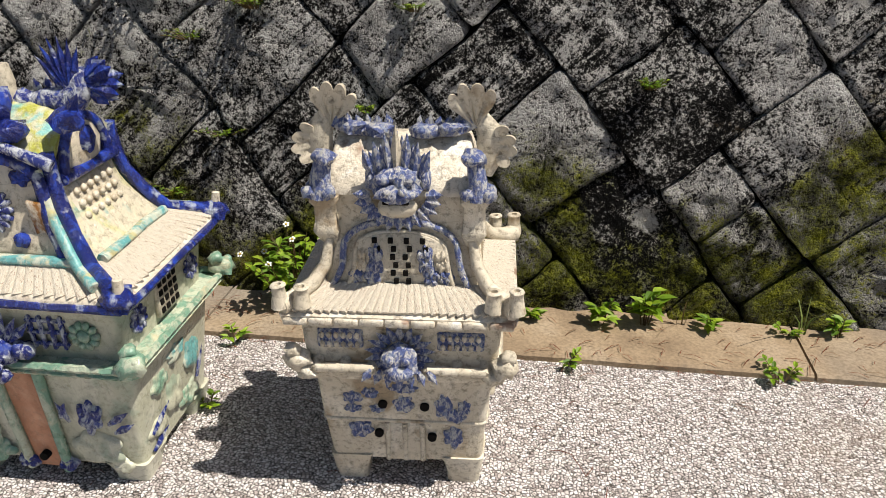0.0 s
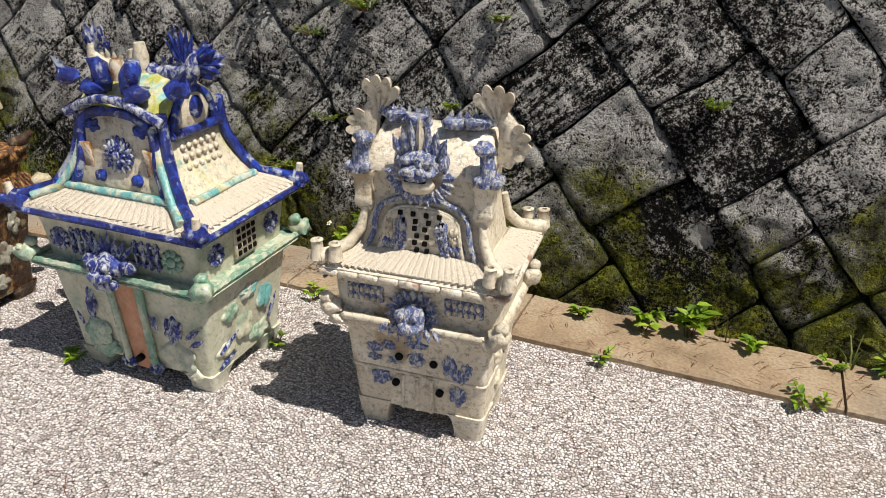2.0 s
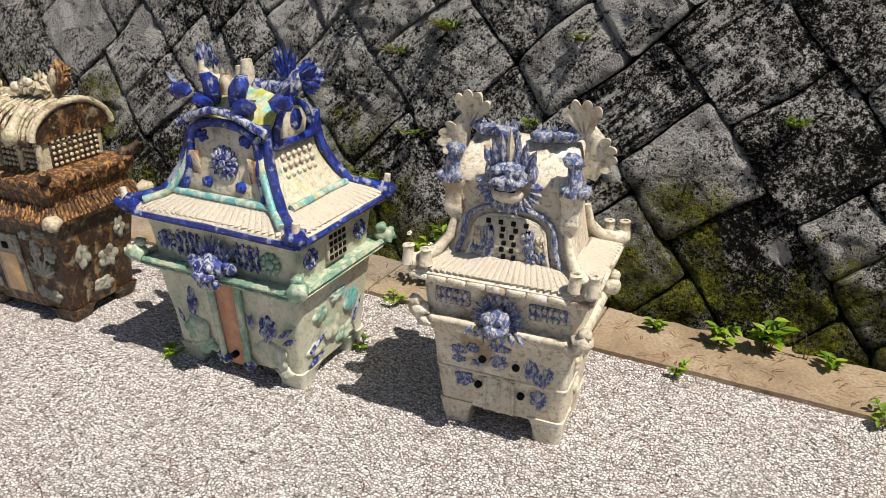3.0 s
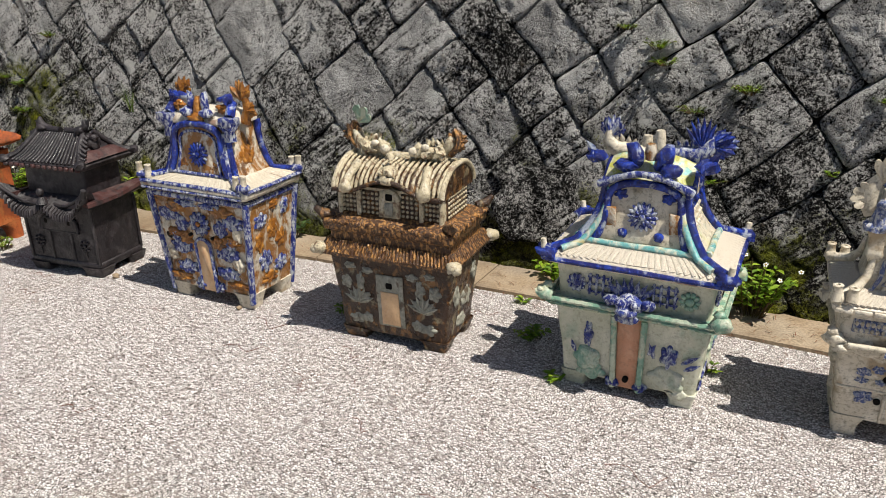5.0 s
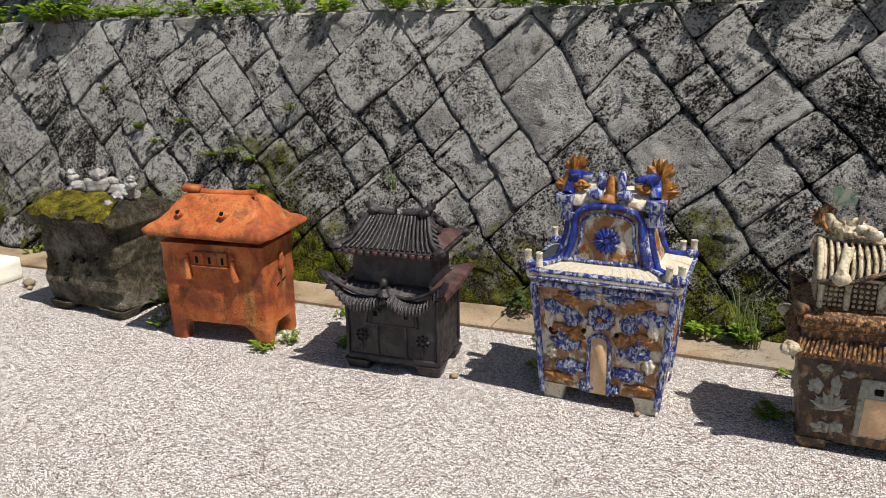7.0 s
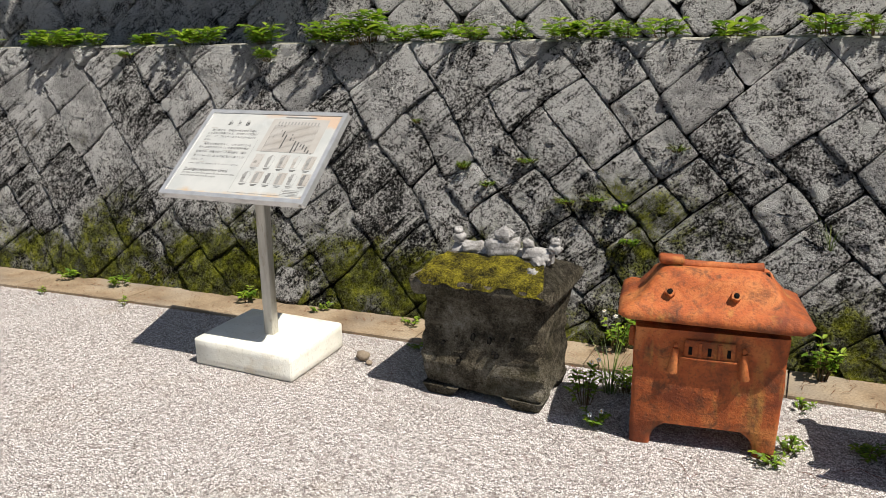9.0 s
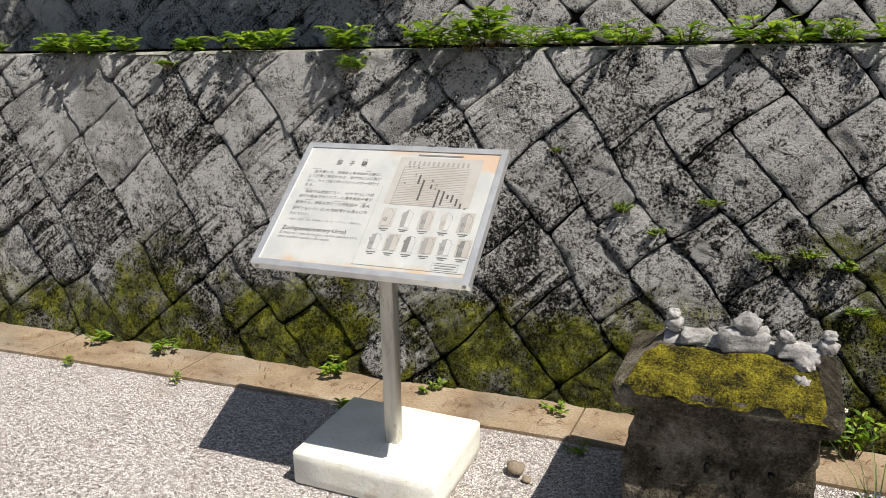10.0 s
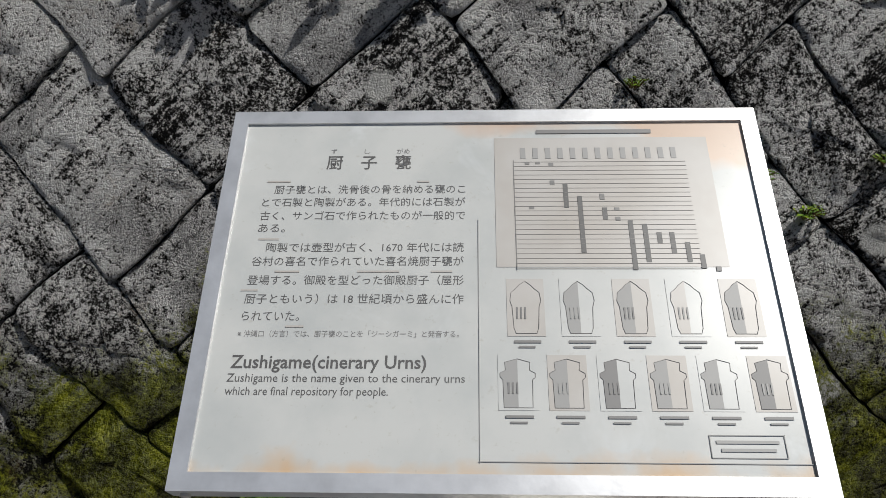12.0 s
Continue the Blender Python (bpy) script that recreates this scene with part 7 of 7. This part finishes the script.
            out = [(x + w / 2 - a * w, -(y1 - b * (y1 - y0))) for a, b in prof] + [(x + w / 2 + a * w, -(y1 - b * (y1 - y0))) for a, b in prof[-2::-1]]
            bm = bmesh.new()
            tube(bm, [(q[0], q[1], face + 0.0006) for q in out + out[:1]], 0.0005, 4)
            part("drawing_outline", bm, M_INKMID, pic, smooth=0)
            half = [(x + w / 2 - a * w, -(y1 - b * (y1 - y0))) for a, b in prof] + [(x + w / 2, -y1)]
            bm = bmesh.new()
            vs = [bm.verts.new((q[0], q[1], face + 0.0008)) for q in half]
            bm.faces.new(vs)
            bmesh.ops.triangulate(bm, faces=bm.faces)
            part("drawing_shading", bm, M_INKPALE if (i + row) % 3 else M_INKMID if row else M_TINT, pic, smooth=0)
            for j in range(3):
                bm = bmesh.new()
                slab(bm, (x + w * (0.24 + 0.12 * j), -(y0 + (y1 - y0) * 0.62), face + 0.0014), (w * 0.05, (y1 - y0) * 0.22, 0.0006), None, 0)
                part("drawing_detail", bm, M_INKMID if i % 2 == 0 else M_INKPALE, pic, smooth=0)
            bar(x + 0.006, y1 + 0.010, x + w - 0.004, y1 + 0.0135, M_INKMID, panel, "caption")
            bar(x + 0.012, y1 + 0.018, x + w - 0.012, y1 + 0.0205, M_INKMID, panel, "caption")
    for x0, y0, x1, y1 in ((0.672, 0.513, 0.765, 0.514), (0.672, 0.541, 0.765, 0.542), (0.672, 0.513, 0.673, 0.542), (0.764, 0.513, 0.765, 0.542), (0.680, 0.520, 0.757, 0.524), (0.685, 0.530, 0.752, 0.534)):
        bar(x0, y0, x1, y1, M_INKPALE, panel, "credit_box")
    bar(0.385, 0.548, 0.80, 0.549, M_INKPALE, panel, "rule"), bar(0.3865, 0.20, 0.3873, 0.55, M_INKPALE, panel, "rule")
    return s


sign()

# ---- plants and litter ----


def leafy(name, x, y, z, seed, count, size, spread, tall, label, mat=None, flowers=0, lobed=False, lean=(0, 0)):
    """A low weed: thin stems with pairs of folded leaves, here and there a daisy."""
    rnd = random.Random(seed)
    t = thing(name, Matrix.Translation((x, y, z)), label, "weed", "weeds at the wall")
    stems, leaves = bmesh.new(), bmesh.new()
    heads = []
    for k in range(count):
        a = rnd.uniform(0, 6.283)
        h = tall * rnd.uniform(0.45, 1.0)
        r = spread * rnd.uniform(0.2, 1.0)
        root = Vector((math.cos(a) * r * 0.3, math.sin(a) * r * 0.3, 0))
        tip = Vector((math.cos(a) * r + lean[0] * h, math.sin(a) * r + lean[1] * h, h))
        mid = root.lerp(tip, 0.5) + Vector((0, 0, h * 0.18))
        tube(stems, [root, mid, tip], [0.0022, 0.0018, 0.001], 4)
        heads.append(tip)
        for j in range(3 + (lobed is True)):
            f = 0.35 + 0.65 * j / 3
            c = root.lerp(mid, f * 2) if f < 0.5 else mid.lerp(tip, f * 2 - 1)
            for s in (1, -1):
                b = a + s * rnd.uniform(0.7, 1.5) + rnd.uniform(-0.4, 0.4)
                l = size * rnd.uniform(0.6, 1.15)
                d = Vector((math.cos(b), math.sin(b), rnd.uniform(-0.1, 0.55))).normalized()
                side = d.cross(Vector((0, 0, 1))).normalized()
                fold = rnd.uniform(0.05, 0.25)
                up = side.cross(d)
                pts = [c, c + d * l * 0.3 + side * l * 0.22 + up * l * fold * 0.6, c + d * l * 0.65 + side * l * 0.20 + up * l * fold * 0.4, c + d * l - up * l * 0.08,
                       c + d * l * 0.65 - side * l * 0.20 + up * l * fold * 0.4, c + d * l * 0.3 - side * l * 0.22 + up * l * fold * 0.6, c + d * l * 0.5]
                v = [leaves.verts.new(q) for q in pts]
                for q in ((0, 1, 6), (1, 2, 6), (2, 3, 6), (3, 4, 6), (4, 5, 6), (5, 0, 6)):
                    leaves.faces.new([v[i] for i in q])
    tagged(part("stalk_growth", stems, M_STEM, t), kind="stuff")
    tagged(part("foliage", leaves, mat or M_LEAF, t, smooth=0), kind="stuff")
    for k in range(flowers):
        h = heads[k % len(heads)] + Vector((0, 0, 0.03))
        bm = bmesh.new()
        tube(bm, [h - Vector((0, 0, 0.05)), h], 0.001, 4)
        part("flower_stalk", bm, M_STEM, t)
        bm = bmesh.new()
        out = Vector((rnd.uniform(-0.3, 0.3), -0.6, 0.8))
        rosette(bm, h, 5, 0.003, 0.012, 0.009, 0.0015, out)
        flower = part("flower", bm, M_PETAL, t, "small white daisy")
        bm = bmesh.new()
        blob(bm, h + out.normalized() * 0.002, 0.0038, 1)
        part("flower_heart", bm, M_CORE, flower)
    return t


def tuft(x, y, z, seed, n, h, label="tuft of narrow grass blades", mat=None, spread=0.06):
    rnd = random.Random(seed)
    t = thing("grass_tuft", Matrix.Translation((x, y, z)), label, "grass", "weeds at the wall")
    bm = bmesh.new()
    for k in range(n):
        a = rnd.uniform(0, 6.283)
        d = Vector((math.cos(a), math.sin(a), 0))
        l, bend, w = h * rnd.uniform(0.55, 1.0), rnd.uniform(0.2, 0.9), rnd.uniform(0.004, 0.007)
        side = Vector((-d.y, d.x, 0)) * w / 2
        root = d * rnd.uniform(0, spread * 0.4)
        pts = [root + d * l * bend * (i / 4) ** 1.8 + Vector((0, 0, l * (i / 4) * (1 - 0.35 * bend * (i / 4)))) for i in range(5)]
        vs = [(bm.verts.new(q - side * (1 - i / 5)), bm.verts.new(q + side * (1 - i / 5))) for i, q in enumerate(pts)]
        for p0, p1 in zip(vs, vs[1:]):
            bm.faces.new((p0[0], p0[1], p1[1], p1[0]))
    tagged(part("grass", bm, mat or M_GRASS, t, smooth=0), kind="stuff")
    return t


def foot_y(x):
    return kerb_y(x) + 0.27


KERB = 0.022
# weeds along the foot of the wall: x, stems, leaf size, spread, height, daisies
for i, (x, cnt, size, spread, tall, daisies) in enumerate((
        (-0.48, 46, 0.050, 0.19, 0.27, 7), (0.52, 7, 0.045, 0.07, 0.10, 0), (0.66, 6, 0.060, 0.05, 0.16, 0), (0.86, 4, 0.045, 0.04, 0.06, 0), (1.10, 3, 0.035, 0.05, 0.05, 0), (1.25, 4, 0.040, 0.04, 0.07, 0),
        (0.30, 5, 0.040, 0.05, 0.06, 0), (-1.40, 14, 0.045, 0.12, 0.11, 0), (-2.28, 12, 0.050, 0.10, 0.12, 0), (-2.45, 10, 0.05, 0.10, 0.10, 0), (-3.15, 22, 0.042, 0.16, 0.14, 0), (-3.35, 20, 0.042, 0.16, 0.16, 0), (-2.95, 14, 0.04, 0.12, 0.12, 0),
        (-4.25, 16, 0.045, 0.10, 0.22, 0), (-5.22, 18, 0.045, 0.12, 0.20, 2), (-7.02, 7, 0.03, 0.08, 0.05, 0), (-7.55, 10, 0.045, 0.09, 0.10, 0), (-8.55, 7, 0.045, 0.07, 0.09, 0), (-9.0, 7, 0.045, 0.08, 0.09, 0), (-6.4, 7, 0.03, 0.09, 0.05, 0), (-6.0, 6, 0.03, 0.09, 0.05, 0))):
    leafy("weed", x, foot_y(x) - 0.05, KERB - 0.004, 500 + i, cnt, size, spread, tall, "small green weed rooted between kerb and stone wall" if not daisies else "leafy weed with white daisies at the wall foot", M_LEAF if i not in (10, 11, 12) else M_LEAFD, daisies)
# weeds in the joint between kerb and paving, and beside the urns
for i, (x, y, cnt, size, spread, tall) in enumerate((
        (0.42, 0.07, 3, 0.030, 0.05, 0.05), (1.02, 0.06, 6, 0.030, 0.07, 0.06), (-0.62, 0.06, 4, 0.030, 0.05, 0.05), (-0.56, -0.27, 5, 0.025, 0.05, 0.04), (-1.45, 0.02, 5, 0.03, 0.06, 0.03), (-2.05, -0.02, 6, 0.03, 0.07, 0.04), (-3.2, -0.10, 8, 0.03, 0.09, 0.05),
        (-4.36, -0.66, 12, 0.028, 0.07, 0.07), (-4.42, -0.78, 14, 0.028, 0.08, 0.05), (-4.33, -0.24, 8, 0.028, 0.08, 0.04), (-5.08, -0.40, 12, 0.040, 0.10, 0.16), (-5.22, -0.62, 14, 0.042, 0.10, 0.20), (-5.14, -0.78, 8, 0.035, 0.10, 0.08), (-6.22, -0.36, 6, 0.028, 0.08, 0.04), (-7.35, -0.46, 5, 0.035, 0.05, 0.06), (-8.25, -0.58, 3, 0.03, 0.03, 0.07), (-8.95, -0.62, 5, 0.03, 0.06, 0.04),
        (-1.08, -0.60, 6, 0.030, 0.05, 0.04), (-1.28, -0.30, 14, 0.032, 0.09, 0.04), (-2.12, -0.42, 16, 0.032, 0.10, 0.04), (-3.08, -0.42, 16, 0.032, 0.10, 0.04), (-4.06, -0.55, 16, 0.032, 0.10, 0.04))):
    leafy("weed", x, y, 0.0, 560 + i, cnt, size, spread, tall, "low bright green weed growing from the paving edge" if i not in (10, 11, 12) else "leafy weed between terracotta and stone urns", M_LEAF, 2 if i in (11, 12) else 0)
tuft(-2.30, foot_y(-2.3) - 0.05, KERB, 620, 34, 0.42, "tall tuft of grass behind the urns", None, 0.10)
tuft(-2.22, foot_y(-2.2) - 0.09, KERB, 621, 20, 0.30)
tuft(-3.08, foot_y(-3.1) - 0.05, KERB, 622, 16, 0.30)
tuft(-5.15, -0.42, 0.0, 623, 34, 0.34, "spiky grass tuft between two urns", None, 0.10)
tuft(1.15, foot_y(1.1) - 0.03, KERB, 624, 5, 0.24)
tuft(0.78, foot_y(0.78) - 0.03, KERB, 625, 6, 0.22, "dry brown seedling at the wall foot", M_STEM)
tuft(-4.28, wall_y(-4.28, 0.62) - 0.02, 0.62, 626, 14, 0.22, "grass tuft rooted in a wall joint")

# weeds on the ledge and in joints of the wall
rnd = random.Random(77)
x = -11.5
i = 0
while x < -1.5:
    thick = 1.0 + 0.8 * noise.noise(Vector((x * 1.3, 4, 4)))
    leafy("ledge_weed", x, wall_y(x, TOP) + rnd.uniform(0.03, 0.12), top_z(x) - 0.02, 700 + i, int(6 + 9 * max(0.1, thick)), rnd.uniform(0.055, 0.09), rnd.uniform(0.07, 0.15), 0.10 + 0.07 * max(0, thick - 0.6), "bright green weed along the ledge", M_LEAF, 0, False, (0, -0.25))
    x += rnd.uniform(0.18, 0.55)
    i += 1
for i, (x, cnt, size, spread, tall) in enumerate(((-6.95, 30, 0.085, 0.20, 0.24), (-7.25, 20, 0.075, 0.18, 0.18), (-7.7, 20, 0.07, 0.18, 0.16), (-5.75, 18, 0.075, 0.18, 0.15), (-8.3, 18, 0.07, 0.20, 0.14), (-6.3, 16, 0.07, 0.16, 0.14), (-5.2, 12, 0.07, 0.14, 0.14), (-9.4, 20, 0.08, 0.24, 0.16))):
    leafy("ledge_weed", x, wall_y(x, TOP) + 0.05, top_z(x) - 0.02, 900 + i, cnt, size, spread, tall, "tall bright green weed clump on the ledge", M_LEAF, 0, False, (0, -0.3))
for i, (x, z, cnt, size, spread, tall) in enumerate(((-7.62, 1.50, 14, 0.05, 0.10, 0.10), (-7.02, 1.60, 20, 0.06, 0.13, 0.16), (-8.75, 1.52, 9, 0.04, 0.07, 0.05), (0.62, 0.74, 12, 0.030, 0.06, 0.04), (-0.10, 0.95, 8, 0.03, 0.07, 0.03), (-0.62, 0.95, 14, 0.035, 0.10, 0.05),
                                                      (-0.85, 0.85, 10, 0.03, 0.09, 0.04), (-1.0, 1.05, 14, 0.035, 0.12, 0.04), (-5.05, 1.05, 14, 0.03, 0.08, 0.05), (-5.85, 0.95, 12, 0.03, 0.08, 0.04), (-1.05, 1.12, 12, 0.035, 0.10, 0.05), (-6.23, 0.90, 14, 0.03, 0.07, 0.05), (-6.07, 0.81, 12, 0.03, 0.06, 0.04), (-5.45, 0.77, 14, 0.03, 0.09, 0.04), (-0.26, 0.64, 8, 0.03, 0.05, 0.03), (-1.2, 1.2, 10, 0.03, 0.08, 0.03), (-5.6, 0.75, 14, 0.03, 0.10, 0.04), (-0.75, 0.55, 14, 0.03, 0.10, 0.03), (-0.95, 0.35, 12, 0.03, 0.10, 0.03), (-5.25, 0.55, 8, 0.05, 0.08, 0.06), (-5.3, 0.72, 6, 0.05, 0.06, 0.06), (-6.55, 1.15, 7, 0.022, 0.05, 0.03))):
    leafy("joint_weed", x, wall_y(x, z) - 0.008, z, 800 + i, cnt * 2 if i > 2 else cnt, size * 0.55 if i > 2 else size, spread, tall, "small fern-like weed growing out of a wall joint", M_LEAF, 0, False, (0, -0.6))


def shade_tree(x, y, z, seed):
    """An unseen leaning tree added on the upper terrace, its crown hung over the upper wall to shade it."""
    rnd = random.Random(seed)
    t = thing("tree", Matrix.Translation((x, y, z)), "unseen leafy tree added on the upper terrace to shade the wall", "tree")
    bm = bmesh.new()
    tube(bm, [(0, 0, -0.05), (0.05, -0.05, 0.5), (-0.05, -0.3, 1.0), (0.05, -0.9, 1.5)], [0.16, 0.12, 0.10, 0.06], 9)
    part("trunk", rough_up(bm, 0.02, 5), M_STEM, t)
    leaves = bmesh.new()
    for k in range(13):
        a, h = rnd.uniform(0, 6.28), rnd.uniform(0.7, 1.4)
        end = Vector((math.cos(a) * rnd.uniform(0.6, 2.1), -1.75 + math.sin(a) * 0.6, h + rnd.uniform(-0.5, 0.6)))
        bm = bmesh.new()
        tube(bm, [(0, -0.3, h * 0.8), Vector((0, -0.6, h)).lerp(end, 0.5) + Vector((0, 0, 0.12)), end], [0.05, 0.03, 0.012], 6)
        part("limb", bm, M_STEM, t)
        for j in range(330):
            c = end + Vector((rnd.gauss(0, 0.34), rnd.gauss(0, 0.22), rnd.gauss(0, 0.24)))
            d = Vector((rnd.uniform(-1, 1), rnd.uniform(-1, 1), rnd.uniform(-0.6, 0.3))).normalized() * rnd.uniform(0.09, 0.16)
            side = d.cross(Vector((0.1, 0.2, 1))).normalized() * d.length * 0.3
            v = [leaves.verts.new(q) for q in (c, c + d * 0.5 + side, c + d, c + d * 0.5 - side)]
            leaves.faces.new((v[0], v[1], v[2])), leaves.faces.new((v[0], v[2], v[3]))
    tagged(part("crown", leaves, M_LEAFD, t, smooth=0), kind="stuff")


# set out of view so that their crowns darken the upper wall's left part
shade_tree(-7.7, 2.75, 4.6, 41)
shade_tree(-10.9, 2.75, 4.6, 43)


def litter():
    """Dry reddish needles and twigs on the kerb and paving."""
    rnd = random.Random(9)
    bm = bmesh.new()
    for k in range(1500):
        x = rnd.uniform(-9.5, 1.9)
        if k % 3:
            y, z = kerb_y(x) + rnd.uniform(-0.02, 0.26) - 0.08 * rnd.random() ** 3, KERB + 0.003
            if y < kerb_y(x) + 0.005:
                z = 0.004
        else:
            y, z = kerb_y(x) - rnd.random() ** 2 * 1.2, 0.004
        a, l = rnd.gauss(0, 0.9), rnd.uniform(0.015, 0.06)
        d = Vector((math.cos(a), math.sin(a), 0)) * l / 2
        s = Vector((-d.y, d.x, 0)).normalized() * 0.0011
        c = Vector((x, y, z + rnd.uniform(0, 0.006)))
        v = [bm.verts.new(q) for q in (c - d - s, c - d + s, c + s + Vector((0, 0, 0.006)), c - s + Vector((0, 0, 0.006)), c + d - s, c + d + s)]
        bm.faces.new((v[0], v[1], v[2], v[3]))
        bm.faces.new((v[3], v[2], v[5], v[4]))
    ob = part("fallen_needles", bm, M_NEEDLE, None, smooth=0)
    tagged(ob, "dry reddish needles strewn on kerb and paving", "litter", kind="stuff")
    for i in range(26):
        x = rnd.uniform(-5.0, 1.4)
        y = kerb_y(x) - 0.15 - rnd.random() * 1.5
        a, l = rnd.uniform(-0.6, 0.6), rnd.uniform(0.08, 0.22)
        bm = bmesh.new()
        pts = [(x + math.cos(a + 0.3 * math.sin(k)) * l * k / 5, y + math.sin(a + 0.4 * math.sin(k * 1.3)) * l * k / 5, 0.004 + 0.003 * math.sin(k)) for k in range(6)]
        tube(bm, pts, 0.0013, 4)
        t = part("twig", bm, M_NEEDLE, None, smooth=0)
        tagged(t, "thin dry reddish twig lying on the paving", "twig", "twigs on the paving")


litter()
for x, y, r in ((-6.42, -0.62, 0.040), (-6.36, -0.66, 0.02), (-3.43, -0.66, 0.020), (-2.60, -0.66, 0.014)):
    bm = bmesh.new()
    blob(bm, (x, y, r * 0.6), (r, r * 0.9, r * 0.7), 2, 0.6, None, x)
    tagged(part("loose_stone", bm, M_KERB, None), "small brown stone lying on the paving", "stone")

# ---- stones and kerb slabs, the many pieces of the setting ----
k, x = 0, LEFT
rnd = random.Random(21)
while x < RIGHT:
    l = rnd.uniform(0.85, 1.05)
    bm = bmesh.new()
    n = 8
    rings = []
    for i in range(n + 1):
        q = x + 0.004 + (l - 0.008) * i / n
        y0 = kerb_y(q) + 0.004 * noise.noise(Vector((q * 7, 0, 0)))
        rings.append([(q, y0, -0.05), (q, y0, KERB - 0.006), (q, y0 + 0.008, KERB), (q, y0 + 0.12, KERB + 0.003 * noise.noise(Vector((q * 5, 1, 0)))), (q, y0 + 0.34, KERB), (q, y0 + 0.34, -0.05)])
    loft(bm, rings)
    slab_ob = part("kerb_slab", bm, M_KERB, None, smooth=30)
    tagged(slab_ob, "tan weathered concrete kerb slab at the wall foot", "kerb", "kerb slabs", "structure")
    x += l

def odd_stone(cx, cz, w, h, n, seed, proud):
    """A many-sided filler stone standing a little proud of the courses."""
    r = random.Random(seed)
    poly = [(cx + w / 2 * math.cos(a) * r.uniform(0.86, 1.1), cz + h / 2 * math.sin(a) * r.uniform(0.86, 1.1)) for a in [math.tau * (i + r.uniform(-0.2, 0.2)) / n for i in range(n)]]
    verts, faces = stone_mesh(poly, lambda x, z: wall_y(x, z) - proud, seed)
    me = bpy.data.meshes.new("stone")
    me.from_pydata(verts, [], faces)
    finish("stone", me, M_FILLER, wall, "irregular grey filler stone", 60)


odd_stone(-1.53, 0.36, 0.52, 0.46, 6, 31, 0.065)
odd_stone(-7.30, 0.13, 0.30, 0.26, 6, 32, 0.03)
blocks = slant_courses(-11.2, 2.6, 0.0, TOP, 41, 5)
blocks.sort(key=lambda q: -min(300, area(q)))
for i, poly in enumerate(blocks[:300]):
    verts, faces = stone_mesh(poly, wall_y, i)
    me = bpy.data.meshes.new("stone")
    me.from_pydata(verts, [], faces)
    finish("stone", me, M_STONE, wall, "", 60)
av, af = [], []
for i, poly in enumerate(blocks[300:] + slant_courses(-13.0, -11.2, 0.0, TOP, 41, 6) + slant_courses(2.6, 3.6, 0.0, TOP, 41, 7)):
    verts, faces = stone_mesh(poly, wall_y, 1000 + i, 0.06)
    af += [tuple(j + len(av) for j in f) for f in faces]
    av += verts
me = bpy.data.meshes.new("far_stones")
me.from_pydata(av, [], af)
tagged(finish("far_stones", me, M_STONE, wall, "", 60), kind="stuff")
av, af = [], []
for i, poly in enumerate(slant_courses(-16.0, 5.0, TOP, 4.6, 43, 8, 0.145)):
    verts, faces = stone_mesh(poly, upper_y, 2000 + i, 0.05, 0.004)
    af += [tuple(j + len(av) for j in f) for f in faces]
    av += verts
me = bpy.data.meshes.new("upper_stones")
me.from_pydata(av, [], af)
tagged(finish("upper_stones", me, M_STONE_UP, upper, "", 60), kind="stuff")
